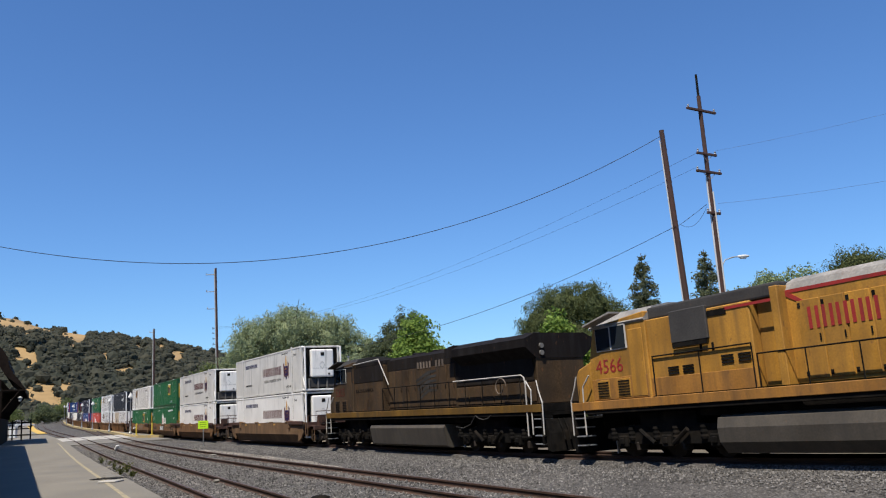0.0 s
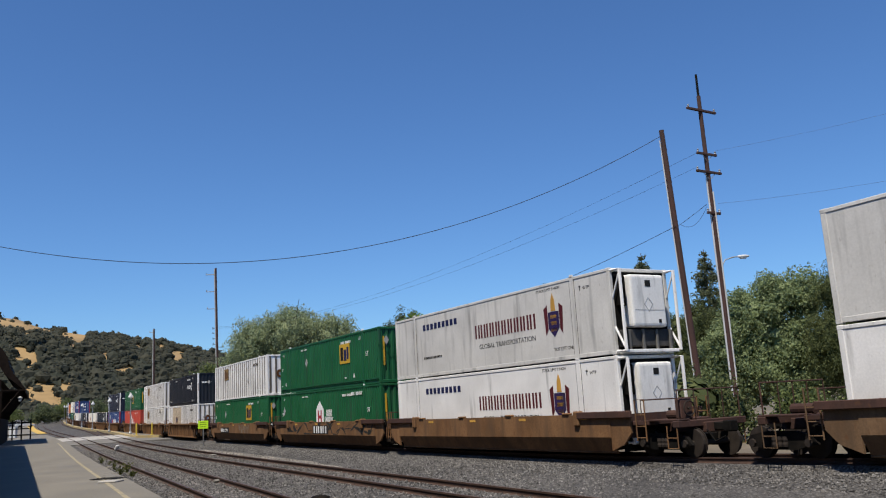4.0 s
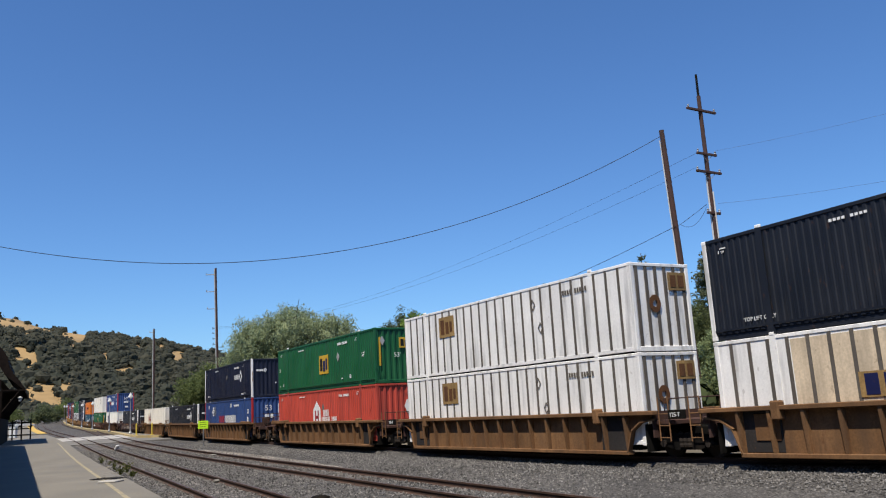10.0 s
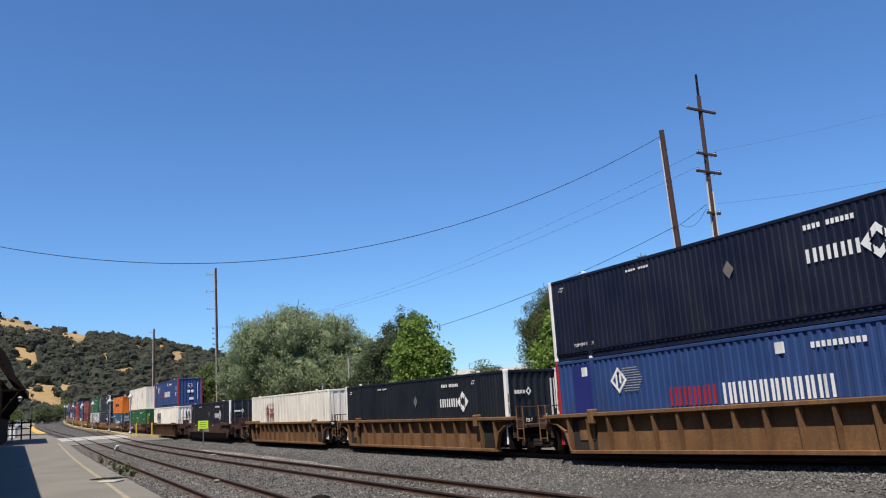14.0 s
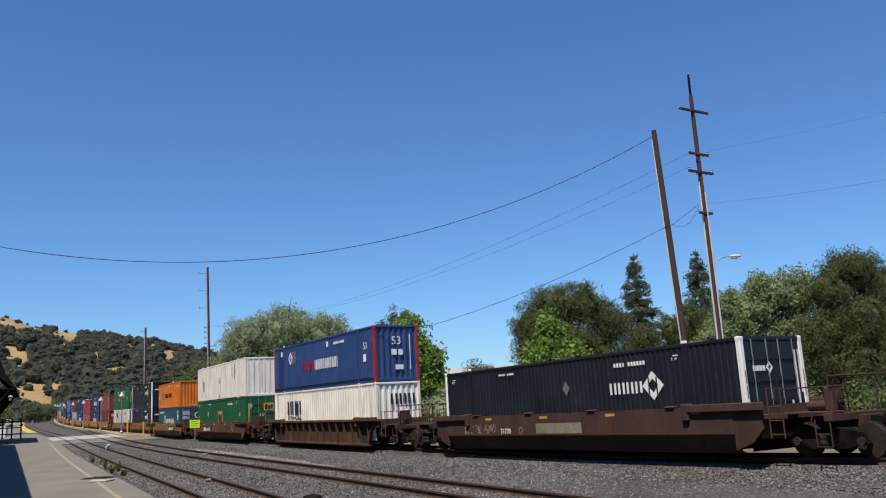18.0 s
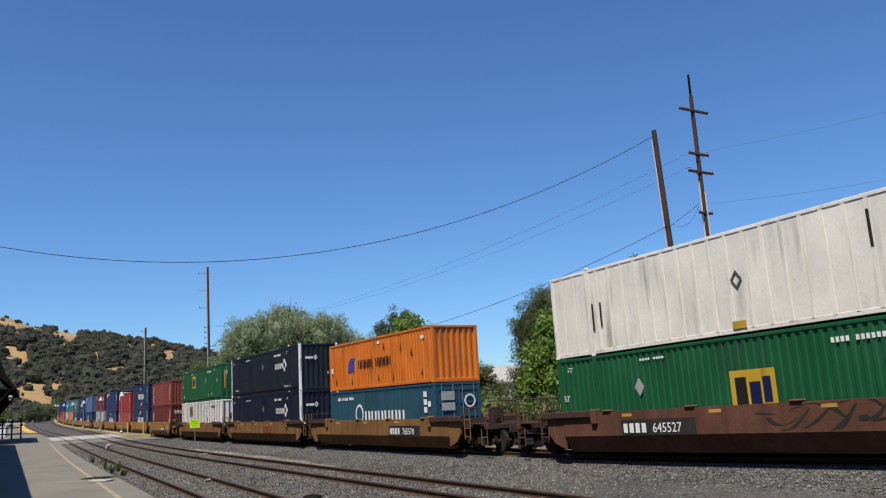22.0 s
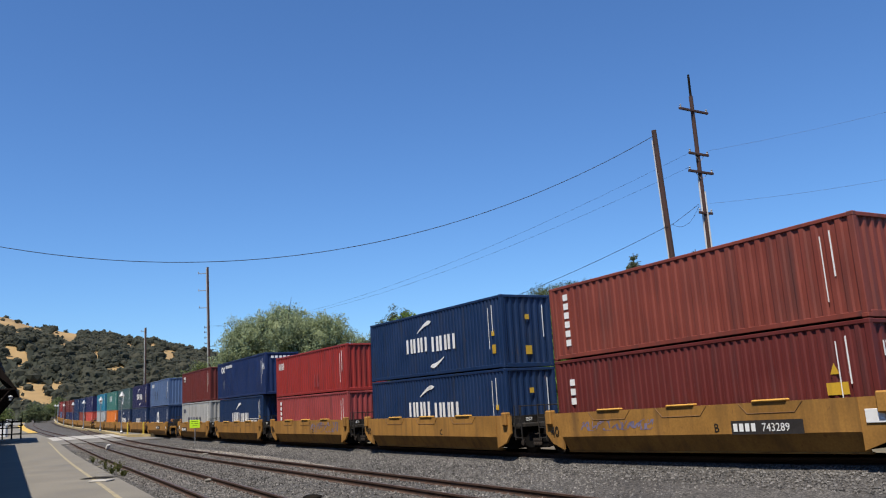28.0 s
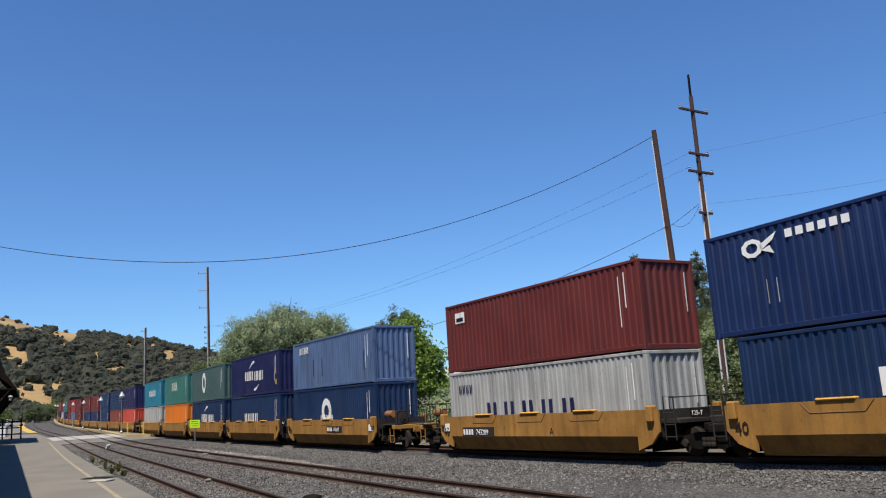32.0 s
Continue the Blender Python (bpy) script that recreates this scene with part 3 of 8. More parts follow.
    tree("pine_tree", (28.6, 57.5, GZ), [(0, 0, 10.2, 1.9, 1.8, 1.4), (-1.7, 0, 8.6, 1.7, 1.7, 1.9), (1.6, 0, 8.8, 1.8, 1.8, 1.7), (0.4, 0, 6.6, 3.1, 2.6, 2.4), (-2.4, 0, 5.6, 1.8, 1.8, 2.2), (-0.6, 0, 3.6, 3.4, 2.8, 2.6), (3.2, 0, 6.4, 1.8, 1.8, 3)],
         "dark", "large dark green pine with dense tufted crown", 72, clumps=1500, per=42, size=0.16, sigma=0.32, trunk=0.36, slim=0.22, up=0.6)
    tree("pine_tree", (34.6, 58.0, GZ), [(0, 0, 9.0, 1.9, 1.8, 1.8), (-1.2, 0, 7.0, 2, 2, 2.2), (0.8, 0, 4.6, 2.6, 2.4, 2.6)],
         "dark", "dark green pine at the edge of the grove", 73, clumps=420, per=40, size=0.16, sigma=0.34, trunk=0.3, slim=0.22, up=0.6)
    tree("tree", (3.0, 74, GZ), [(0, 0, 4.6, 1.5, 1.4, 1.3), (-0.9, 0, 3.4, 1.6, 1.5, 1.4), (1.1, 0, 3.2, 1.5, 1.5, 1.4), (0, 0, 1.9, 2.4, 2.0, 1.5)],
         "dark", "low dark evergreen tree beside the line", 74, clumps=260, per=36, size=0.17, sigma=0.3, trunk=0.15, slim=0.3, up=0.5)
    # bushes low behind the line
    rng = random.Random(5)
    for i in range(26):
        s = 52 - i * 3.4
        p = on_line(s, -9.5 - rng.random() * 6, GZ)
        r = rng.uniform(1.2, 2.1)
        tree("shrub", p, [(0, 0, r * 0.9, r * 1.2, r, r * 0.95), (r * 0.9, 0.3, r * 0.6, r * 0.8, r * 0.8, r * 0.7)],
             rng.choice(("mid", "mid", "bright", "grey_green", "dark")), "leafy green shrub behind the railway", 100 + i, clumps=130, per=32, size=0.13, sigma=0.26, trunk=0.08, slim=0.55, category="shrub")


grove()


# ---------------------------------------------------------------- hills
def smooth(a, b, x):
    t = min(1, max(0, (x - a) / (b - a)))
    return t * t * (3 - 2 * t)


RIDGE = ((-70, 60), (-45, 106), (-33, 124), (-28.6, 123), (-26.6, 117), (-25.4, 109), (-24.6, 106), (-23.0, 99), (-21.4, 95), (-19.8, 87), (-18.9, 88), (-17.5, 80), (-15.5, 72), (-12, 55), (-8, 38), (-3, 22), (5, 12), (40, 10), (80, 14))
BARE = ((-29.0, 6.75, 3.2, 0.6), (-26.7, 4.5, 0.5, 0.28), (-26.3, 4.1, 0.3, 0.35), (-24.0, 5.55, 0.75, 0.5), (-23.8, 5.1, 0.4, 0.4), (-25.8, 2.1, 0.9, 0.6), (-25.0, 1.6, 0.6, 0.4), (-24.3, 2.3, 0.35, 0.3), (-17.9, 4.05, 0.5, 0.4), (-20.2, 4.7, 0.35, 0.22), (-22.0, 4.2, 0.3, 0.3), (-18.8, 4.6, 0.3, 0.25), (-21.0, 3.4, 0.5, 0.2))


def hill_height(ang, r):
    """Height of the land at a bearing (degrees right of ahead) and distance."""
    top = float(np.interp(ang, [a for a, _ in RIDGE], [h for _, h in RIDGE]))
    x = math.sin(radians(ang)) * r
    y = math.cos(radians(ang)) * r
    n = noise.fractal(Vector((x, y, 0)) * 0.006, 0.8, 2.1, 4) * 9
    return 0.85 * (top + n * 0.35) * (0.75 * smooth(330, 960, r) + 0.25 * smooth(420, 620, r) ) * (1 if r < 960 else 1 - 0.25 * smooth(960, 1500, r)) + n * smooth(400, 700, r) * 0.6 - 0.6


def hills():
    angs = np.concatenate([np.arange(-75, -34, 2.0), np.arange(-34, -4, 0.35), np.arange(-4, 76, 3)])
    rs = np.concatenate([np.arange(330, 980, 22), np.arange(980, 1600, 70)])
    v = []
    for r in rs:
        for a in angs:
            v.append((math.sin(radians(a)) * r, math.cos(radians(a)) * r, hill_height(a, r)))
    n = len(angs)
    f = [(j * n + i, (j + 1) * n + i, (j + 1) * n + i + 1, j * n + i + 1) for j in range(len(rs) - 1) for i in range(n - 1)]
    ob = soup("hill", v, f, M["grass_dry"])
    ob.data.polygons.foreach_set("use_smooth", [True] * len(f))
    tagged(ob, "golden dry-grass hill dotted with oaks", "hill", "", "structure")
    # oaks over the slopes, but for the bare patches of grass
    rng = np.random.default_rng(8)

    def bare(a, r, z):
        el = math.degrees(math.atan2(z + 3 - EYE[2], r))
        if any(((a - pa) / wa) ** 2 + ((el - pe) / we) ** 2 < 1 + 0.5 * noise.noise(Vector((a * 3, el * 3, 0))) for pa, pe, wa, we in BARE):
            return True
        return a < -24.9 and el > np.interp(a, (-28.1, -26.2, -24.8), (5.95, 5.6, 5.85)) + 0.15 * noise.noise(Vector((a * 4, 0, 7)))

    ga, gr = np.arange(-33, 2, 0.22), np.arange(350, 985, 7.0)
    v, f, idx = [], [], {}
    for j, r in enumerate(gr):
        for i, a in enumerate(ga):
            z = hill_height(a, r)
            if bare(a, r, z):
                continue
            idx[j, i] = len(v)
            q = a + rng.uniform(-0.1, 0.1)
            v.append((math.sin(radians(q)) * r, math.cos(radians(q)) * r, z + 0.4 + 2.6 * rng.random() ** 2))
    for j in range(len(gr) - 1):
        for i in range(len(ga) - 1):
            k = [(j, i), (j + 1, i), (j + 1, i + 1), (j, i + 1)]
            if all(p in idx for p in k):
                f.append([idx[p] for p in k])
    ob = soup("hill_scrub", v, f, LEAF["oak"])
    tagged(ob, "dense dark scrub between the oaks on the hill", "scrub", "", "stuff")
    cs, rads, count = [], [], 0
    tries = 0
    while count < 15000 and tries < 42000:
        tries += 1
        a = rng.uniform(-33, 2) if rng.random() < 0.93 else rng.uniform(-60, 60)
        r = math.sqrt(rng.uniform(350 ** 2, 990 ** 2))
        z = hill_height(a, r)
        if bare(a, r, z) and rng.random() < 0.985:
            continue
        rad = rng.uniform(1.4, 2.9) * (1.7 if rng.random() < 0.18 else 1)
        cs.append((math.sin(radians(a)) * r, math.cos(radians(a)) * r, z + rad * 0.5))
        rads.append(rad)
        count += 1
    # each crown: a closed lobed mass with leaf sprays standing off it
    per = 18
    c, rad = np.repeat(np.array(cs), per, 0), np.repeat(np.array(rads), per)[:, None]
    n = len(c)
    d = rng.normal(size=(n, 3))
    d /= np.linalg.norm(d, axis=1)[:, None]
    c = c + d * rad * rng.uniform(0.85, 1.05, (n, 1)) * (1, 1, 0.8)
    u = np.cross(d + 0.7 * rng.normal(size=(n, 3)), rng.normal(size=(n, 3)))
    u /= np.linalg.norm(u, axis=1)[:, None]
    w = np.cross(d + 0.3 * rng.normal(size=(n, 3)), u)
    w /= np.linalg.norm(w, axis=1)[:, None]
    s = rad * rng.uniform(0.16, 0.30, (n, 1))
    bm = bmesh.new()
    bmesh.ops.create_icosphere(bm, subdivisions=1, radius=1)
    ball, tri = np.array([tuple(v.co) for v in bm.verts]), [[v.index for v in f.verts] for f in bm.faces]
    bm.free()
    k = len(cs)
    lumps = np.array(cs)[:, None] + ball[None] * (np.array(rads)[:, None, None] * rng.uniform(0.68, 1.16, (k, len(ball), 1))) * (1, 1, 0.82)
    ob = soup("hill_oak_crowns", lumps.reshape(-1, 3).tolist(), (np.array(tri)[None] + len(ball) * np.arange(k)[:, None, None]).reshape(-1, 3).tolist(), LEAF["oak"])
    tagged(ob, "dense dark crowns of oaks on the hill", "woodland", "", "stuff")
    ob = quads("hill_oaks", c, u * s, w * s, LEAF["oak"])
    tagged(ob, "dark green oaks scattered over the dry hill", "woodland", "", "stuff")


hills()


# ---------------------------------------------------------------- poles and wires
def utility_pole(at, top, lean, r, arms, label, conduit=None, lamp=False, spike=0.0):
    p = thing("utility_pole", label, "utility pole", "utility poles along the line")
    p.location = at
    h = top - at[2]
    bm = bmesh.new()
    f = 1 - spike / h
    rod(bm, (0, 0, 0), (lean * f, 0, h * f), r, r * 0.72, 12)
    part("pole", bm, M["wood_pole"], p)
    if spike:
        bm = bmesh.new()
        rod(bm, (lean * f, 0, h * f - 0.5), (lean, 0, h), r * 0.5, r * 0.42, 8)
        part("top_spike", bm, M["black"], p, "thin dark top extension")
    for f, dx, dy, w in conduit or ():
        bm = bmesh.new()
        rod(bm, (dx * r, dy * r, 0), (lean * f + dx * r * 0.9, dy * r * 0.9, h * f), w, w * 0.85, 8)
        part("conduit", bm, M["conduit"], p, "pale grey conduit")
    for z, half, drop, brace in arms:
        x = lean * z / h
        arm = part("crossarm", bevel(boxes((x - half, x + half, -0.14, -0.02, z - 0.06, z + 0.06)), 0.01), M["wood_pole"], p)
        arm.matrix_basis = Matrix.Translation((x, 0, 0)) @ Matrix.Rotation(radians(32), 4, "Z") @ Matrix.Translation((-x, 0, 0))
        for sx in (-1, 1):
            bm = bmesh.new()
            lathe(bm, [(0.03, 0), (0.06, 0.03), (0.035, 0.08), (0.06, 0.12), (0.02, 0.17)], 8, (x + sx * half * 0.9, -0.08, z + 0.06 - drop))
            part("insulator", bm, M["galv"], arm)
            if brace:
                bm = bmesh.new()
                rod(bm, (x + sx * half * 0.5, -0.09, z - 0.04), (x, -0.09, z - 0.45), 0.018, n=5)
                part("brace", bm, M["galv"], arm)
    if lamp:
        x = lean * lamp / h
        bm = bmesh.new()
        tube(bm, [(x + r * 0.5, 0, lamp - 0.55), (x + 0.35, 0, lamp - 0.12), (x + 0.75, 0, lamp), (x + 1.15, 0, lamp + 0.03)], 0.03, 8)
        arm = part("lamp_arm", bm, M["galv"], p)
        bm = bmesh.new()
        lathe(bm, [(0.02, -0.32), (0.10, -0.2), (0.13, 0.05), (0.09, 0.26), (0.03, 0.33)], 10)
        head = part("lamp_head", bm, M["white_paint"], arm, "pale cobra-head street lamp")
        head.matrix_basis = Matrix.Translation((x + 1.3, 0, lamp + 0.02)) @ Matrix.Rotation(radians(90), 4, "Y") @ Matrix.Diagonal((0.7, 1, 1, 1))
        lens = part("lens", bevel(boxes((x + 1.14, x + 1.46, -0.09, 0.09, lamp - 0.11, lamp - 0.05)), 0.02), M["glass_lamp"], arm)
    return p


PA, PB, PC, PD = Vector((12.98, 44.22, -0.5)), Vector((14.5, 43.68, -0.5)), Vector((-28.9, 106.1, -0.5)), Vector((-49.4, 141.6, -0.3))
utility_pole(PA, 16.1, -0.70, 0.19, [], "tall reddish wooden pole with a pale conduit", ((0.965, -1.08, -0.2, 0.036),))
utility_pole(PB, 19.0, -0.18, 0.15, [(17.4, 1.12, 0, False), (14.95, 0.75, 0, True), (13.95, 0.95, 0, True), (11.7, 0.5, 0, True)], "tall wooden pole with crossarms, conduit and street lamp", ((0.70, -1.0, -0.5, 0.05), (0.66, 0.95, -0.6, 0.045)), lamp=9.3, spike=1.25)


def outrigger_pole(at, top, lean, r, arms, label, pegs):
    """A distant pole with short arms on one side and a pale conduit down its face."""
    p = thing("utility_pole", label, "utility pole", "utility poles along the line")
    p.location = at
    h = top - at[2]
    bm = bmesh.new()
    rod(bm, (0, 0, 0), (lean, 0, h), r, r * 0.8, 10)
    part("pole", bm, M["wood_pole"], p)
    bm = bmesh.new()
    rod(bm, (-r * 0.8, -r * 0.85, 0), (lean - r * 0.75, -r * 0.8, h - 0.1), r * 0.42, n=8)
    part("conduit", bm, M["grey_pole"], p, "pale grey conduit")
    for z, reach in arms:
        x = lean * z / h
        part("outrigger", bevel(boxes((x - reach, x, -0.05, 0.05, z - 0.045, z + 0.045)), 0.01), M["galv"], p)
        bm = bmesh.new()
        lathe(bm, [(0.03, 0), (0.07, 0.04), (0.04, 0.1), (0.06, 0.14), (0.02, 0.2)], 8, (x - reach + 0.06, 0, z + 0.045))
        part("insulator", bm, M["galv"], p)
    for z, side in pegs:
        x = lean * z / h
        bm = bmesh.new()
        rod(bm, (x, 0, z), (x + side * (r + 0.34), 0, z), 0.03, n=6)
        rod(bm, (x + side * (r + 0.34), 0, z - 0.1), (x + side * (r + 0.34), 0, z + 0.14), 0.045, n=6)
        part("bracket", bm, M["wood_pole"], p)


outrigger_pole(PC, 20.6, -0.3, 0.16, ((20.3, 1.25), (18.1, 1.25), (15.9, 1.2)), "distant wooden pole with outrigger arms and conduit", ((13.4, -1), (12.8, -1), (12.1, -1), (11.4, -1), (11.0, 1)))
outrigger_pole(PD, 17.0, 0.0, 0.17, ((16.7, 0.8),), "distant wooden pole with brackets above the platform", ((10.6, -1), (9.6, 1), (8.9, -1), (8.2, 1), (7.5, -1)))


def wire(a, b, sag, r=0.012, n=22):
    a, b = Vector(a), Vector(b)
    bm = bmesh.new()
    pts = [a.lerp(b, i / n) - Vector((0, 0, 4 * sag * (i / n) * (1 - i / n))) for i in range(n + 1)]
    tube(bm, pts, r, 5)
    return tagged(part("overhead_wire", bm, M["wire"]), "thin black overhead wire slung between poles", "wire", "overhead wires")


topA = PA + Vector((-0.72, 0, 16.3))
topB = PB + Vector((-0.1, 0, 0))
wire(topA, (-23.75, 38.22, 11.14), 3.75, 0.017, 40)
for z, zc, x in ((15.5, 13.7, -0.5), (14.7, 13.9, -0.6)):
    wire(topB + Vector((x, -0.1, z - 0.45)), PC + Vector((-0.2, 0, zc - 0.3)), 2.1, 0.007, 30)
wire(topB + Vector((-0.3, -0.1, 12.2)), PA + Vector((-0.45, -0.2, 11.15)), 0.02, 0.014, 6)
wire(topB + Vector((-0.3, -0.1, 12.1)), PA + Vector((-0.3, -0.2, 11.3)), 0.55, 0.010, 10)
wire(PA + Vector((-0.5, -0.2, 11.2)), (-6.6, 58.5, 6.2), 0.8, 0.014)
wire(topB + Vector((0.3, -0.1, 12.2)), (34.5, 40.5, 13.9), 0.5, 0.006)
wire(topB + Vector((0.5, -0.1, 15.1)), (34.5, 40.5, 18.05), 0.4, 0.005)
wire(topA + Vector((-0.05, -0.1, -0.6)), topA + Vector((-0.05, -0.1, 0)), -0.45, 0.012, 8)
# ---------------------------------------------------------------- station building and platform things
# the straight edges of the eaves: along the station, and of its wider end bay
EDGE = [Vector(p) for p in ((-47.26, 89.13), (-13.74, 23.01), (-59.36, 119.55), (-46.94, 93.83))]


def station():
    st = thing("station_building", "dark wooden station building with a deep bracketed eave", "station")
    def ground(s, o):
        """The place under the eave's straight edge, o metres in from it."""
        a, b, s0 = (EDGE[2], EDGE[3], -87.3) if s < -57 else (EDGE[0], EDGE[1], -54.6)
        d = (b - a).normalized()
        p = a + d * (s - s0) + Vector((d.y, -d.x)) * o
        return p.x, p.y
    NEAR, END = [-54.6 + i * 114 / 12 for i in range(13)], [-87.3, -80, -73, -66, -58.7]

    def run(name, prof, material, label="", ss=NEAR):
        """A profile of (offset from the eave, height) drawn along the platform."""
        v, f = [], []
        n = len(prof)
        for s in ss:
            v += [(*ground(s, o), z) for o, z in prof]
        for i in range(len(ss) - 1):
            f += [(i * n + k, (i + 1) * n + k, (i + 1) * n + (k + 1) % n, i * n + (k + 1) % n) for k in range(n)]
        f += [tuple(range(n)), tuple(range(n * len(ss) - 1, n * len(ss) - n - 1, -1))]
        ob = soup(name, v, f, material, st)
        if label:
            ob["label"] = label
        return ob
    for ss in (NEAR, END):
        roof = [(0.0, 5.85), (0.0, 6.1), (0.6, 7.0), (1.2, 7.8), (1.7, 8.6), (1.85, 9.6), (2.4, 10.5), (3.2, 11.3), (4.4, 13.0), (9.6, 6.3), (9.6, 6.05), (4.6, 11.8), (2.0, 7.6)]
        run("roof", roof, M["dark_wood"], "dark shingled roof with curved pitch", ss)
        run("wall", [(2.4, -0.1), (2.4, 7.2), (8.0, 7.2), (8.0, -0.1)], M["dark_wood"], "dark timber station wall", ss)
        run("fascia", [(-0.05, 5.75), (-0.05, 6.05), (0.02, 6.05), (0.02, 5.75)], M["dark_wood"], "", ss)
    for s in np.arange(-86.9, 58, 4.2):
        a = float(np.interp(s, LINE_S, LINE_A))
        bm = boxes((-0.09, 0.09, -2.4, -2.22, 3.0, 6.2), (-0.09, 0.09, -2.3, -0.1, 5.85, 6.0))
        rod(bm, (0, -2.3, 3.5), (0, -0.5, 5.9), 0.09, n=6)
        br = part("eave_bracket", bm, M["dark_wood"], st)
        br.matrix_basis = Matrix.Translation((*ground(s, 0), 0)) @ Matrix.Rotation(a, 4, "Z")
    # lantern under the end of the eave
    p = Vector(ground(-58.9, 0.5))
    la = thing("hanging_lantern", "small pale lantern hanging under the station eave", "lantern")
    la.location = (p.x, p.y, 5.1)
    bm = bmesh.new()
    rod(bm, (0, 0, 0.15), (0, 0, 0.7), 0.02, n=6)
    part("stem", bm, M["black"], la)
    bm = bmesh.new()
    lathe(bm, [(0.05, 0.2), (0.26, 0.05), (0.24, 0.0), (0.16, -0.05), (0.14, -0.3), (0.05, -0.36)], 12)
    part("shade", bm, M["glass_lamp"], la)


station()


def platform_fence():
    """A railed steel frame beyond the station's end."""
    fe = thing("platform_railing", "dark steel railing with three bars on the platform", "railing")
    fe.matrix_world = Matrix.Translation((-59.4, 120.6, -0.06)) @ Matrix.Rotation(radians(27), 4, "Z")
    for i in range(4):
        part("railing_post", bevel(boxes((i * -1.15 - 0.1, i * -1.15 + 0.1, -0.09, 0.09, 0, 3.0)), 0.01), M["black"], fe)
    for z in (0.9, 1.75, 2.6):
        bm = bmesh.new()
        rod(bm, (0.0, 0, z), (-3.45, 0, z), 0.075, n=8)
        part("railing_bar", bm, M["black"], fe)


platform_fence()


def utility_cabinet(s, o, w, h, label):
    c = thing("platform_cabinet", label, "cabinet", "cabinets on the platform")
    c.location = on_line(s, o, -0.06 if s > -118 else 0.16)
    part("body", bevel(boxes((-w / 2, w / 2, -0.35, 0.35, 0, h)), 0.03), M["white_paint"], c)
    part("lid", bevel(boxes((-w / 2 - 0.04, w / 2 + 0.04, -0.4, 0.4, h, h + 0.06)), 0.02), M["galv"], c)


utility_cabinet(-108, 16.2, 1.0, 1.7, "pale vending cabinet beyond the railing")
utility_cabinet(-109, 17.6, 0.8, 1.5, "pale narrow cabinet beyond the railing")


def platform_lamp(s, o, h=5.3):
    """A slim platform lamp: fluted base, post, cross bar and a bell-shaped shade."""
    l = thing("platform_lamp", "grey platform lamp post with a bell-shaped shade", "street lamp", "lamps on the island platform")
    l.location = on_line(s, o, 0.16)
    bm = bmesh.new()
    lathe(bm, [(0.2, 0), (0.2, 0.25), (0.12, 0.35), (0.10, 0.9), (0.065, 1.0), (0.05, h - 0.5), (0.03, h - 0.3)], 10)
    part("post", bm, M["galv"], l)
    bm = bmesh.new()
    lathe(bm, [(0.36, h - 0.62), (0.34, h - 0.52), (0.2, h - 0.3), (0.10, h - 0.12), (0.05, h)], 14)
    part("shade", bm, M["glass_lamp"], l, "pale bell-shaped shade")
    bm = bmesh.new()
    lathe(bm, [(0.10, h - 0.78), (0.16, h - 0.7), (0.14, h - 0.6)], 10)
    part("globe", bm, M["glass_lamp"], l)
    part("banner_arm", boxes((-0.4, 0.4, -0.02, 0.02, h - 1.15, h - 1.11)), M["galv"], l)


for s_, o_ in ((-70, 3.3), (-97, 3.0), (-128, 2.7), (-155, 2.5), (-188, 2.3), (-222, 2.3), (-250, 2.3)):
    platform_lamp(s_, o_)


def bollard(s, o):
    b = thing("bollard", "yellow steel bollard at the platform end", "bollard", "bollards at the platform end")
    b.location = on_line(s, o, 0.16)
    bm = bmesh.new()
    lathe(bm, [(0.09, 0), (0.09, 1.32), (0.07, 1.38), (0.03, 1.41)], 12)
    part("post", bm, M["bollard"], b)
    bm = bmesh.new()
    lathe(bm, [(0.24, 0), (0.24, 0.05), (0.17, 0.06)], 12)
    part("base_plate", bm, M["bollard"], b)


bollard(-63.5, 3.4)
bollard(-61.0, 1.95)


def warning_sign():
    g = thing("trackside_sign", "fluorescent yellow-green sign board on a thin post", "sign")
    p = on_line(-20.6, 4.2, -0.17)
    g.matrix_world = Matrix.Translation(p) @ Matrix.Rotation(radians(-16), 4, "Z")
    part("post", bevel(boxes((-0.03, 0.03, -0.03, 0.03, 0, 1.85)), 0.005), M["galv"], g)
    b = part("board", bevel(boxes((-0.44, 0.44, -0.05, -0.03, 1.30, 1.90)), 0.008), M["sign_green"], g)
    for z, w in ((1.78, 0.28), (1.62, 0.3), (1.46, 0.22)):
        part("line_of_writing", boxes((-w, w, -0.055, -0.049, z - 0.014, z + 0.014)), M["letter_black"], b)


warning_sign()


def switch_marker():
    """A small white marker leaning beside the near rail."""
    k = thing("track_marker", "small white leaning marker between the rails", "marker")
    k.matrix_world = Matrix.Translation(on_line(-20.3, near_track(-20.3) - 0.46, -0.17)) @ pose(0, 0, 0, 0, 28, -20)
    part("stake", bevel(boxes((-0.03, 0.03, -0.03, 0.03, 0, 0.35)), 0.005), M["galv"], k)
    part("head", bevel(boxes((-0.07, 0.07, -0.16, 0.16, 0.22, 0.56)), 0.03), M["white_paint"], k)


switch_marker()


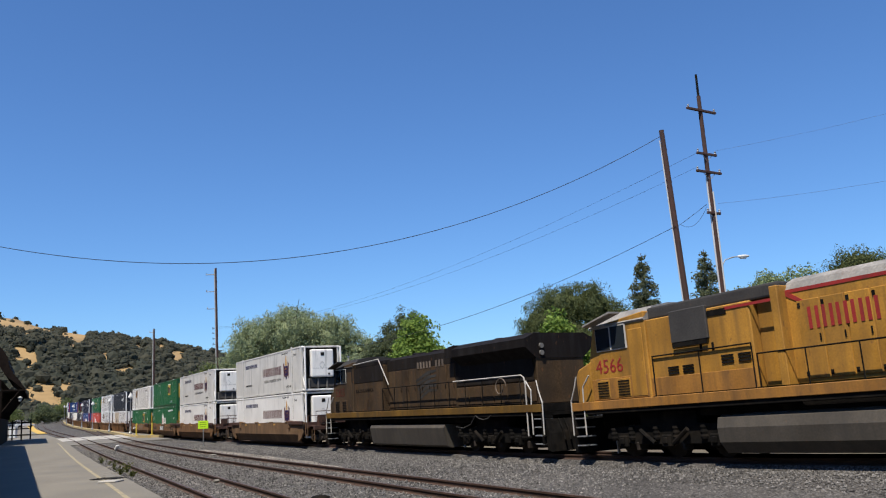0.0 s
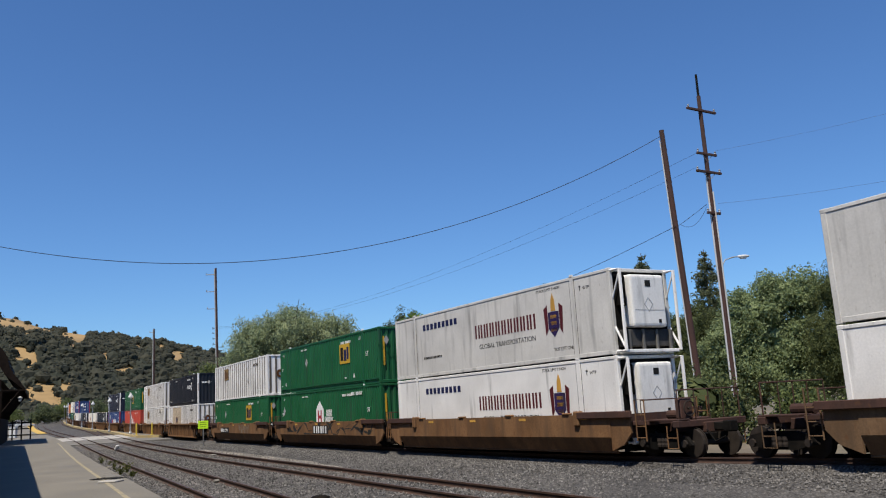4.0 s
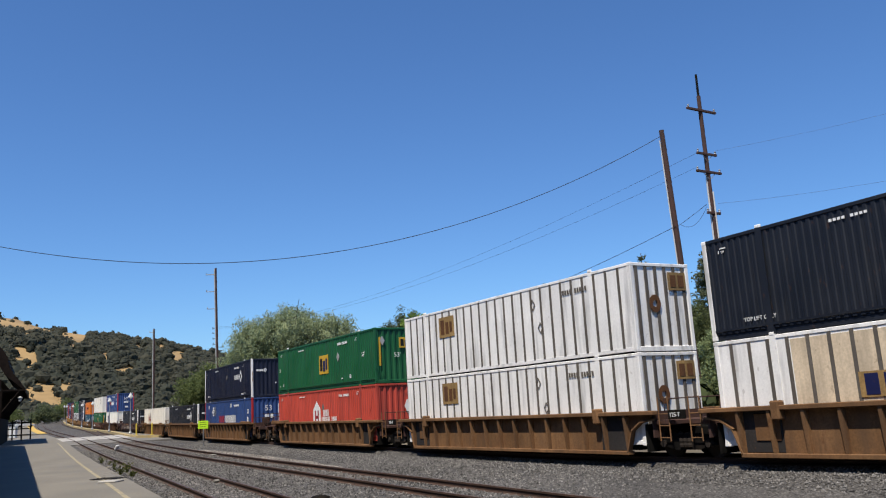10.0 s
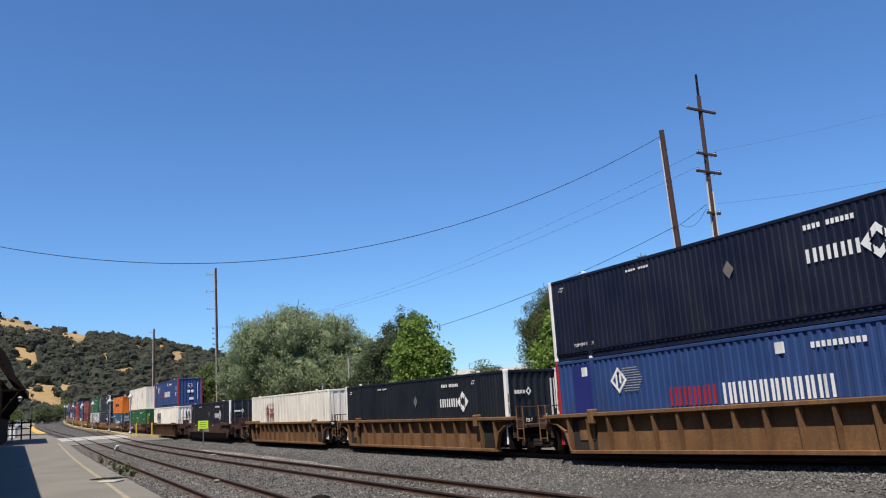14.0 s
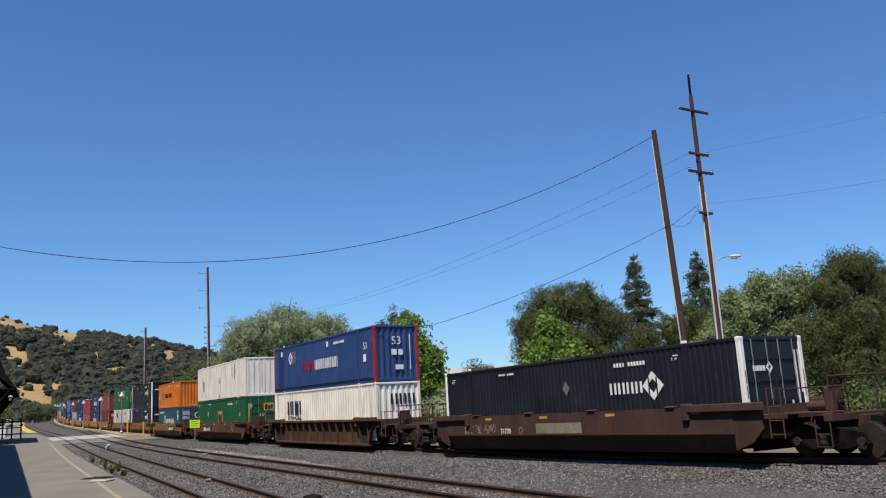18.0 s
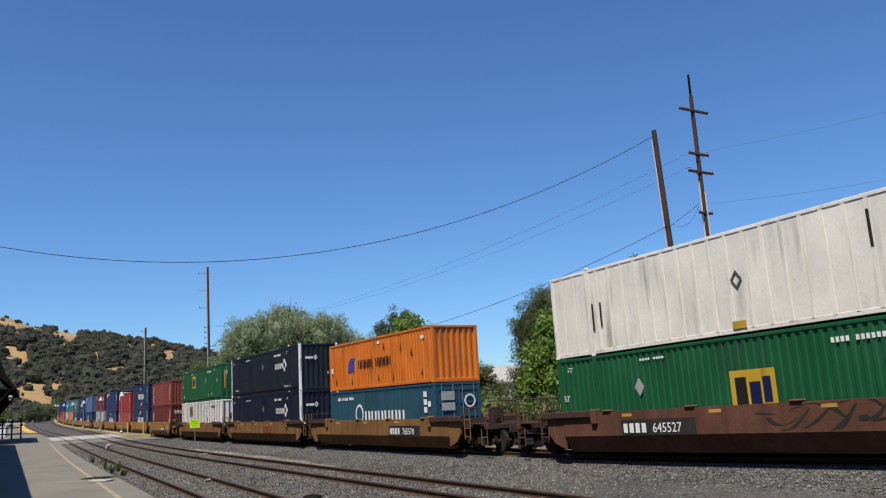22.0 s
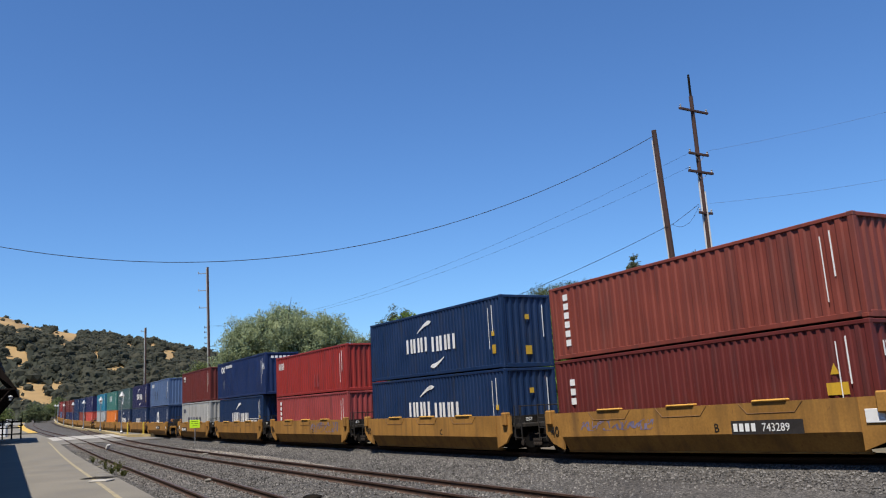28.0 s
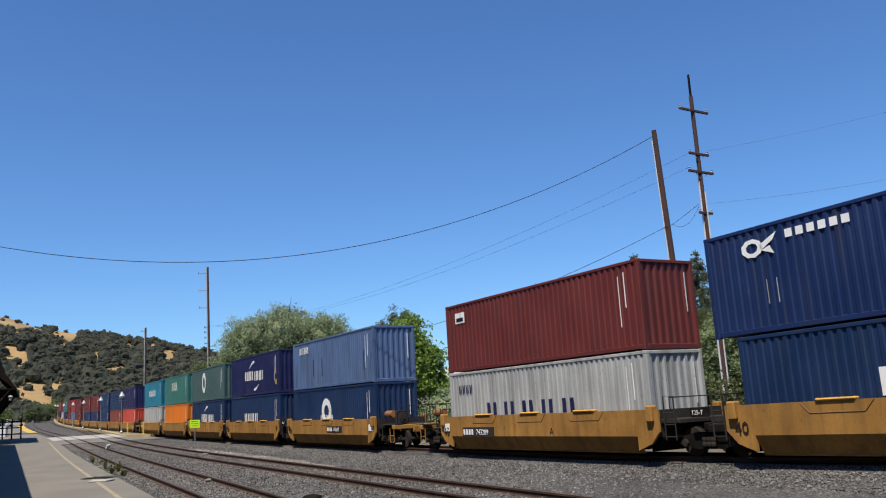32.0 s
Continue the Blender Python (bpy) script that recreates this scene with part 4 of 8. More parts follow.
def weeds():
    rng = np.random.default_rng(77)
    for i in range(5):
        s = (2.5, 6, 7.5, 9, -4)[i]
        o = near_track(s) + (1.4, 1.2, 1.6, 1.3, 1.5)[i]
        w = thing("weed", "dry green weed growing from the ballast", "weed", "weeds beside the platform")
        w.location = on_line(s, o, -0.17)
        hgt = rng.uniform(0.15, 0.5)
        n = 90
        t = rng.random(n)
        lean = rng.normal(size=(n, 2)) * 0.16
        c = np.stack([lean[:, 0] * t, lean[:, 1] * t, t * hgt], 1)
        u = np.stack([lean[:, 0], lean[:, 1], np.full(n, 0.28)], 1)
        u = u / np.linalg.norm(u, axis=1)[:, None] * 0.07
        v = np.cross(u, rng.normal(size=(n, 3)))
        v = v / (np.linalg.norm(v, axis=1)[:, None] + 1e-9) * 0.018
        quads("leaves", c, u, v, LEAF["weed"], w)


weeds()


def broken_edge():
    """Crumbled lumps of pavement along the platform's edge and one dark lump on the ballast."""
    rng = random.Random(9)
    def lump(s, o, z, r, label, m, name):
        bm = bmesh.new()
        bmesh.ops.create_icosphere(bm, subdivisions=2, radius=1)
        for v in bm.verts:
            v.co *= 1 + 0.3 * noise.noise(v.co * 1.7 + Vector((s, o, 0)))
            v.co = Vector((v.co.x * r * 1.5, v.co.y * r, v.co.z * r * 0.5))
        ob = tagged(part(name, bm, m), label, "debris", "lumps beside the track")
        ob.location = on_line(s, o, z)
    for i in range(6):
        s = rng.uniform(-25, 12)
        lump(s, near_track(s) + rng.uniform(1.2, 1.9), -0.13, rng.uniform(0.06, 0.15), "broken lump of pale pavement", M["concrete"], "pavement_lump")
    crack = bmesh.new()
    prism(crack, [(-0.6, -0.2), (-0.3, -0.5), (0.2, -0.4), (0.5, -0.6), (0.75, 0.0), (0.4, 0.3), (-0.2, 0.25), (-0.5, 0.4)], 0.0, 0.012, "z")
    ob = tagged(part("pavement_crack", crack, M["black"]), "dark crack in the worn platform edge", "crack", "", "structure")
    ob.location = (-13.1, 32.6, -0.058)
    slab = bevel(boxes((-0.34, 0.34, -0.3, 0.3, 0.0, 0.06)), 0.02)
    ob = tagged(part("loose_slab", slab, M["panel"]), "pale broken slab lying on the platform edge", "debris", "lumps beside the track")
    ob.matrix_world = Matrix.Translation((-12.2, 30.7, -0.06)) @ Matrix.Rotation(radians(-8), 4, "Z")
    lump(24.6, 11.9, -0.12, 0.17, "dark lump lying on the ballast", M["black"], "dark_lump")
    for s, o, r in ((10.0, 14.6, 0.3), (7.5, 14.4, 0.2), (16, 12.2, 0.12), (-3, 7.6, 0.14)):
        lump(s, o if s != 10.0 else near_track(10) + 2.2, -0.1, r, "dark patch of broken asphalt", M["asphalt"], "asphalt_lump")


broken_edge()


def light_pole(x, y, h):
    l = thing("light_pole", "thin pale metal pole behind the railway", "pole", "pale poles")
    l.location = (x, y, GZ)
    bm = bmesh.new()
    rod(bm, (0, 0, 0), (0, 0, h), 0.10, 0.07, 8)
    part("post", bm, M["grey_pole"], l)
    part("cap", boxes((-0.12, 0.12, -0.12, 0.12, h, h + 0.1)), M["galv"], l)


light_pole(-13.2, 88.0, 5.2)
light_pole(-10.0, 84.4, 7.6)


def house(x, y, w, d, h, turn, label, z=GZ):
    """A plain low building with a gabled roof, door and windows."""
    b = thing("house", label, "house", "buildings beyond the railway")
    b.matrix_world = Matrix.Translation((x, y, z)) @ Matrix.Rotation(radians(turn), 4, "Z")
    bm = bmesh.new()
    prism(bm, [(-d / 2, 0), (d / 2, 0), (d / 2, h), (0, h + d * 0.22), (-d / 2, h)], -w / 2, w / 2, "x")
    part("wall", bm, M["white_paint"], b)
    for sy in (-1, 1):
        bm = bmesh.new()
        prism(bm, [(sy * (d / 2 + 0.4), h - 0.12), (0, h + d * 0.22 + 0.06), (0, h + d * 0.22 + 0.22), (sy * (d / 2 + 0.4), h + 0.05)], -w / 2 - 0.3, w / 2 + 0.3, "x")
        part("roof", bm, M["panel"], b)
    for i in range(4):
        xx = -w / 2 + w * (i + 0.5) / 4
        win = part("window", boxes((xx - 0.55, xx + 0.55, -d / 2 - 0.03, -d / 2 + 0.05, 1.0, 2.2)), M["letter_black"], b)
        part("sill", boxes((xx - 0.65, xx + 0.65, -d / 2 - 0.1, -d / 2, 0.92, 1.0)), M["white_paint"], win)
    return b


house(3.4, 112, 14, 9, 4.6, -20, "white gabled building half hidden by trees")
house(-13.5, 125, 20, 9, 4.8, -12, "low white building behind the grey-green tree")
house(-189.1, 397.3, 3.4, 3.4, 2.4, -40, "small white house at the foot of the hill", hill_height(-25.45, 440) - 0.3)


def parked_car(x, y, z, turn, material, label):
    """A small saloon car: body, cabin glass, roof, wheels."""
    c = thing("parked_car", label, "car", "parked cars far away")
    c.matrix_world = Matrix.Translation((x, y, z)) @ Matrix.Rotation(radians(turn), 4, "Z")
    bm = bmesh.new()
    prism(bm, [(-2.2, 0.35), (2.2, 0.35), (2.25, 0.75), (1.2, 0.95), (-1.9, 0.98), (-2.25, 0.8)], -0.88, 0.88, "y")
    part("body", bm, material, c)
    bm = bmesh.new()
    prism(bm, [(-1.8, 0.96), (1.1, 0.94), (0.4, 1.42), (-1.2, 1.45)], -0.78, 0.78, "y")
    part("cabin", bm, M["letter_black"], c)
    part("roof", bevel(boxes((-1.2, 0.4, -0.74, 0.74, 1.43, 1.48)), 0.02), material, c)
    for sx in (-1.35, 1.4):
        for sy in (-1, 1):
            bm = bmesh.new()
            rod(bm, (sx, sy * 0.72, 0.32), (sx, sy * 0.9, 0.32), 0.32, n=12)
            part("wheel", bm, M["black"], c)


for i, (s_, o_, m_) in enumerate(((-205, 13, "white_paint"), (-212, 16, "galv"), (-222, 13.5, "white_paint"), (-232, 20, "letter_black"), (-240, 15, "white_paint"), (-190, 24, "galv"))):
    p_ = on_line(s_, o_, 0)
    ground_z = max(0.17 + rise(s_), -0.5) if o_ < 17 else -0.55 + min(4.0, 0.009 * max(0.0, math.hypot(p_.x, p_.y) - 110))
    parked_car(p_.x, p_.y, ground_z, 40 + 25 * i, M[m_], ("white", "silver", "white", "black", "white", "silver")[i] + " car parked far beyond the platform")
for i, (s_, o_, h_) in enumerate(((-235, 28, 7), (-250, 18, 9), (-262, 8, 10), (-275, 22, 10), (-240, 40, 8), (-285, 2, 12), (-270, -8, 11), (-215, 34, 6), (-290, 32, 11), (-255, -14, 10), (-225, -13, 9))):
    p_ = on_line(s_, o_, 0)
    gz_ = -0.55 + min(4.0, 0.009 * max(0.0, math.hypot(p_.x, p_.y) - 110))
    h_ *= 0.8
    tree("tree", (p_.x, p_.y, gz_), [(0, 0, h_ * 0.6, h_ * 0.36, h_ * 0.36, h_ * 0.35), (h_ * 0.3, 0, h_ * 0.45, h_ * 0.3, h_ * 0.3, h_ * 0.3), (-h_ * 0.3, 0, h_ * 0.4, h_ * 0.28, h_ * 0.28, h_ * 0.3)],
         ("dark", "mid", "cypress", "dark")[i % 4], "dark leafy tree at the foot of the hill", 200 + i, clumps=150, per=30, size=0.34, sigma=0.7, trunk=0.25)
# ---------------------------------------------------------------- containers
PAINT = {}


def paint(name, col, rough=0.5, dirt=0.25, var=0.10, rust=0.0):
    """Vehicle and container paint: broad fading, thin vertical run-off streaks, rust specks; each piece is worn in its own places."""
    if name in PAINT:
        return PAINT[name]
    m = mat("paint_" + name, col, rough, 0.0, var=var, scale=0.7, fine=25, dirt=tuple(c * 0.45 + 0.02 for c in col), dirt_amount=dirt, dirt_scale=0.9, streak=True, bump=0.05, bump_scale=12, spec=0.12 if rough >= 0.75 else 0.35)
    n, l = m.node_tree.nodes, m.node_tree.links
    tc = next(x for x in n if x.type == "TEX_COORD")
    oi, sh = n.new("ShaderNodeObjectInfo"), n.new("ShaderNodeVectorMath")
    cm = n.new("ShaderNodeCombineXYZ")
    mul = n.new("ShaderNodeMath")
    mul.operation = "MULTIPLY"
    mul.inputs[1].default_value = 37.0
    l.new(oi.outputs["Random"], mul.inputs[0])
    for i in range(3):
        l.new(mul.outputs[0], cm.inputs[i])
    old_links = [(k.to_socket) for k in l if k.from_node == tc]
    l.new(tc.outputs["Object"], sh.inputs[0])
    l.new(cm.outputs[0], sh.inputs[1])
    for sock in old_links:
        l.new(sh.outputs[0], sock)
    b = n["Principled BSDF"]
    c = b.inputs["Base Color"].links[0].from_socket
    deep = tuple(0.74 * v for v in RUST)
    for stretch, lo, hi, amount, tint in (((5.0, 5.0, 0.22), 0.56, 0.74, 0.06 + 0.75 * dirt, tuple(0.33 * v + 0.008 for v in col)),
                                          ((1.1, 1.1, 0.8), 0.55 - 0.1 * rust, 0.8, 0.75 * rust, deep),
                                          ((7.0, 7.0, 4.0), 0.66 - 0.08 * rust, 0.72, 0.12 + 0.5 * dirt + 0.4 * rust, deep)):
        if amount <= 0:
            continue
        mp, t, r, x = n.new("ShaderNodeMapping"), n.new("ShaderNodeTexNoise"), n.new("ShaderNodeMapRange"), n.new("ShaderNodeMix")
        mp.inputs["Scale"].default_value = stretch
        l.new(sh.outputs[0], mp.inputs[0])
        l.new(mp.outputs[0], t.inputs[0])
        t.inputs["Scale"].default_value, t.inputs["Detail"].default_value = 1.0, 5
        for i, v in enumerate((lo, hi, 0.0, amount)):
            r.inputs[i + 1].default_value = v
        l.new(t.outputs[0], r.inputs[0])
        x.data_type = "RGBA"
        l.new(r.outputs[0], x.inputs[0])
        l.new(c, x.inputs[6])
        x.inputs[7].default_value = (*tint, 1)
        c = x.outputs[2]
    l.new(c, b.inputs["Base Color"])
    PAINT[name] = m
    return m


paint("green", (0.012, 0.125, 0.045))
paint("navy", (0.014, 0.018, 0.028))
paint("umax_navy", (0.010, 0.014, 0.036))
paint("white", (1.12, 1.10, 1.06), 0.5, 0.3)
paint("dirty_white", (1.06, 1.0, 0.87), 0.6, 0.2)
paint("reefer_white", (1.02, 1.0, 0.96), 0.45, 0.03)
paint("reefer_grey", (0.80, 0.78, 0.73), 0.5, 0.25)
paint("red", (0.62, 0.085, 0.055))
paint("post_red", (0.50, 0.03, 0.03))
paint("blue", (0.035, 0.08, 0.24))
paint("cma_blue", (0.010, 0.034, 0.105))
paint("cronos_blue", (0.012, 0.032, 0.12))
paint("grey_blue", (0.10, 0.17, 0.33), 0.6, 0.5)
paint("orange", (0.84, 0.22, 0.022), 0.5, 0.3, 0.1, 0.12)
paint("teal", (0.025, 0.10, 0.15))
paint("brick", (0.27, 0.060, 0.040), 0.6, 0.4)
paint("maroon", (0.16, 0.026, 0.022), 0.6, 0.35)
paint("bright_red", (0.36, 0.036, 0.030))
paint("faded_red", (0.38, 0.07, 0.07))
paint("pale_grey", (0.48, 0.49, 0.48), 0.6, 0.5)
paint("sea_green", (0.05, 0.20, 0.17))
paint("grey_green", (0.07, 0.13, 0.13))
paint("sky_teal", (0.02, 0.22, 0.34))
paint("tuscan", (0.17, 0.028, 0.022))
paint("rib_brown", (0.13, 0.07, 0.042), 0.85, 0.6, 0.3, 0.4)
paint("car_tan", (0.29, 0.15, 0.056), 0.8, 0.5, 0.2, 0.5)
paint("car_brown", (0.26, 0.14, 0.066), 0.8, 0.6, 0.3, 0.8)
paint("car_dull", (0.22, 0.135, 0.075), 0.85, 0.6, 0.25, 0.35)
paint("car_red", (0.19, 0.085, 0.052), 0.85, 0.6, 0.25, 0.35)
paint("car_dark", (0.095, 0.052, 0.042), 0.85, 0.5, 0.25, 0.25)
paint("car_yellow", (0.44, 0.225, 0.058), 0.75, 0.5, 0.2, 0.35)
paint("rust", RUST, 0.9, 0.5, 0.3)
paint("letter_white", (1.05, 1.05, 1.02), 0.5, 0.1, 0.05)
paint("logo_yellow", (0.75, 0.46, 0.04), 0.5, 0.2)
paint("logo_navy", (0.015, 0.02, 0.09), 0.5, 0.1)
paint("logo_red", (0.45, 0.03, 0.05), 0.5, 0.1)
paint("brand_blue", (0.07, 0.10, 0.45), 0.5, 0.1)
paint("repaint_blue", (0.025, 0.035, 0.20), 0.5, 0.1)


def corrugated(bm, x0, x1, y, z0, z1, n, depth, face):
    """A trapezoid-corrugated sheet in the plane y; face is the outward side (+1 or -1)."""
    step = (x1 - x0) / n
    cols = []
    for i in range(n):
        a = x0 + i * step
        cols += [(a, 0), (a + 0.36 * step, 0), (a + 0.5 * step, 1), (a + 0.86 * step, 1)]
    cols.append((x1, 0))
    lo = [bm.verts.new((x, y - face * depth * d, z0)) for x, d in cols]
    hi = [bm.verts.new((x, y - face * depth * d, z1)) for x, d in cols]
    for i in range(len(cols) - 1):
        q = (lo[i], lo[i + 1], hi[i + 1], hi[i])
        bm.faces.new(q if face < 0 else q[::-1])


def corrugated_end(bm, x, y0, y1, z0, z1, n, depth, face):
    step = (y1 - y0) / n
    cols = []
    for i in range(n):
        a = y0 + i * step
        cols += [(a, 0), (a + 0.30 * step, 0), (a + 0.5 * step, 1), (a + 0.8 * step, 1)]
    cols.append((y1, 0))
    lo = [bm.verts.new((x - face * depth * d, yy, z0)) for yy, d in cols]
    hi = [bm.verts.new((x - face * depth * d, yy, z1)) for yy, d in cols]
    for i in range(len(cols) - 1):
        q = (lo[i], lo[i + 1], hi[i + 1], hi[i])
        bm.faces.new(q if face > 0 else q[::-1])


def container(length, body, height=2.896, style="corr", post=None, front="corr", label="", waves=None, name="shipping_container"):
    """A freight container: origin at the middle of its underside, x along it, the camera's side at -y.
    style: corr (corrugated sides), post (flat sheets between upright posts), reefer (smooth, with a cooling unit at the front)."""
    c = thing(name, label, "container", "containers on the train")
    w = 1.29 if length > 14 else 1.22
    h, L = height, length / 2
    bodym, postm = PAINT[body], PAINT[post or body]
    n = waves or int(length / (0.23 if "navy" in body else 0.27))
    ix = L - 0.16
    for side, face in (("near", -1), ("far", 1)):
        bm = bmesh.new()
        if style == "corr":
            corrugated(bm, -ix, ix, face * (w - 0.015), 0.16, h - 0.10, n, 0.024 if "navy" in body else 0.036, face)
        else:
            y0, y1 = sorted((face * (w - 0.04), face * (w - 0.02)))
            box(bm, -ix, ix, y0, y1, 0.16, h - 0.10)
        part("side_panel", bm, bodym, c)
        if style == "post":
            np_ = int(length / 0.61)
            for i in range(1, np_):
                x = -L + length * i / np_
                y0, y1 = sorted((face * (w - 0.03), face * (w - 0.003)))
                wide = 0.055
                part("side_post", boxes((x - wide, x + wide, y0, y1, 0.14, h - 0.08)), PAINT["post_dark"] if body == "white" else bodym, c)
        y0, y1 = sorted((face * (w - 0.075), face * w))
        part("top_rail", bevel(boxes((-ix, ix, y0, y1, h - 0.11, h - 0.01)), 0.012), postm if style == "reefer" else bodym, c)
        if length > 14 and style == "corr":
            bm = bmesh.new()
            prism(bm, [(face * (w - 0.11), 0.0), (face * (w - 0.05), 0.0), (face * (w - 0.06), 0.20), (face * (w + 0.004), 0.24), (face * (w + 0.004), 0.30), (face * (w - 0.11), 0.30)], -ix, ix, "x")
            part("bottom_rail", bm, bodym, c)
        else:
            part("bottom_rail", bevel(boxes((-ix, ix, y0 + (0.012 if face < 0 else 0), y1 - (0.012 if face > 0 else 0), 0.03, 0.17)), 0.012), bodym, c)
    bm = bmesh.new()
    k = int(length / 0.9)
    for i in range(k):
        a, b = -ix + 2 * ix * i / k, -ix + 2 * ix * (i + 1) / k
        hull(bm, [(a, -w + 0.07, h - 0.03), (b - 0.06, -w + 0.07, h - 0.03), (b - 0.03, -w + 0.07, h - 0.012), (b, -w + 0.07, h - 0.012), (a, w - 0.07, h - 0.03), (b - 0.06, w - 0.07, h - 0.03), (b - 0.03, w - 0.07, h - 0.012), (b, w - 0.07, h - 0.012)],
             [(0, 1, 5, 4), (1, 2, 6, 5), (2, 3, 7, 6)])
    part("roof", bm, bodym, c)
    part("floor", boxes((-ix, ix, -w + 0.08, w - 0.08, 0.04, 0.14)), M["black"], c)
    # corner posts and castings; 53-foot boxes also carry lifting posts at the 40-foot marks
    for sx in (-1, 1):
        for sy in (-1, 1):
            x0, x1 = sorted((sx * (L - 0.17), sx * L))
            y0, y1 = sorted((sy * (w - 0.15), sy * w))
            part("corner_post", bevel(boxes((x0, x1, y0, y1, 0.1, h - 0.1)), 0.02), postm, c)
            for z0, z1 in ((0.0, 0.12), (h - 0.12, h)):
                x0, x1 = sorted((sx * (L - 0.18), sx * (L + 0.004)))
                y0, y1 = sorted((sy * (w - 0.16), sy * (w + 0.004)))
                part("corner_casting", bevel(boxes((x0, x1, y0, y1, z0, z1)), 0.018), postm, c)
    if length > 14:
        for sx in (-1, 1):
            for sy in (-1, 1):
                y0, y1 = sorted((sy * (w - 0.06), sy * (w + 0.003)))
                part("lifting_post", boxes((sx * 6.03 - 0.10, sx * 6.03 + 0.10, y0, y1, 0.0, h - 0.02)), bodym, c)
                y0, y1 = sorted((sy * (w - 0.06), sy * (w + 0.012)))
                part("lifting_casting", bevel(boxes((sx * 6.03 - 0.09, sx * 6.03 + 0.09, y0, y1, h - 0.02, h + 0.07)), 0.015), PAINT["letter_white"] if body in ("green", "navy", "umax_navy", "blue") else bodym, c)
    # leading end
    bm = bmesh.new()
    if front == "corr":
        corrugated_end(bm, L - 0.03, -w + 0.14, w - 0.14, 0.16, h - 0.10, 7, 0.05, 1)
    else:
        box(bm, L - 0.08, L - 0.04, -w + 0.14, w - 0.14, 0.16, h - 0.10)
    part("front_wall", bm, bodym, c)
    part("front_header", bevel(boxes((L - 0.12, L, -w + 0.15, w - 0.15, h - 0.12, h - 0.01)), 0.015), bodym, c)
    part("front_sill", bevel(boxes((L - 0.12, L, -w + 0.15, w - 0.15, 0.0, 0.17)), 0.015), bodym, c)
    if front == "door":
        for sy in (-1, 1):
            y0, y1 = sorted((sy * 0.02, sy * (w - 0.16)))
            d = part("door", bevel(boxes((L - 0.06, L - 0.02, y0, y1, 0.18, h - 0.13)), 0.01), bodym, c)
            for yy in (0.25, 0.85):
                bm = bmesh.new()
                rod(bm, (L + 0.0, sy * yy, 0.1), (L + 0.0, sy * yy, h - 0.08), 0.02, n=6)
                part("locking_bar", bm, M["galv"], d)
            for zz in (0.6, 1.1, 1.7, 2.3):
                part("door_rib", boxes((L - 0.02, L + 0.012, y0 + 0.05, y1 - 0.05, zz - 0.06, zz + 0.06)), bodym, d)
    if front == "post":
        for i in range(6):
            y = -w + 0.26 + i * (2 * w - 0.52) / 5
            part("end_post", boxes((L - 0.05, L - 0.01, y - 0.06, y + 0.06, 0.16, h - 0.1)), PAINT["post_dark"] if body == "white" else bodym, c)
    if front == "unit":
        u = part("cooling_unit", bevel(boxes((L - 0.04, L + 0.42, -0.78, 0.74, 0.86, h - 0.26)), 0.12, 3), PAINT["unit_white"], c, "white cooling unit with rounded corners")
        part("unit_emblem", bevel(boxes((L + 0.418, L + 0.43, -0.14, 0.10, h - 0.68, h - 0.46)), 0.004), M["letter_black"], u)
        part("unit_seam", boxes((L + 0.418, L + 0.424, -0.66, 0.62, 1.42, 1.44)), PAINT["pale_grey"], u)
        part("unit_drain", bevel(boxes((L + 0.418, L + 0.43, 0.34, 0.46, 1.0, 1.12)), 0.004), M["letter_black"], u)
        ring(-0.05, 1.62, 0.2, 0.24, 0.12, L + 0.419, PAINT["pale_grey"], u, face="front")
        part("unit_surround", boxes((L - 0.055, L - 0.03, -w + 0.16, w - 0.16, 0.16, h - 0.13)), M["black"], c, "dark recessed end wall")
        part("condenser_grille", bevel(boxes((L - 0.03, L + 0.2, -1.08, -0.8, 1.6, h - 0.3)), 0.02), M["black"], c)
        part("unit_lower_frame", bevel(boxes((L - 0.03, L + 0.26, -1.1, 1.1, 0.24, 0.80)), 0.03), PAINT["loco_grey"], c, "dark fuel tank and frame")
    # trailing end with doors
    part("rear_wall", boxes((-L + 0.03, -L + 0.07, -w + 0.14, w - 0.14, 0.16, h - 0.1)), bodym, c)
    part("rear_header", boxes((-L, -L + 0.1, -w + 0.15, w - 0.15, h - 0.12, h - 0.01)), bodym, c)
    c["half"], c["wide"], c["tall"] = L, w, h
    return c


paint("tank_frame", (0.20, 0.19, 0.17), 0.7, 0.5, 0.2)
paint("unit_white", (1.08, 1.06, 1.0), 0.4, 0.1)
paint("loco_grey", (0.062, 0.058, 0.054), 0.7, 0.4, 0.3)
paint("post_dark", (0.16, 0.14, 0.12), 0.8, 0.4, 0.2)


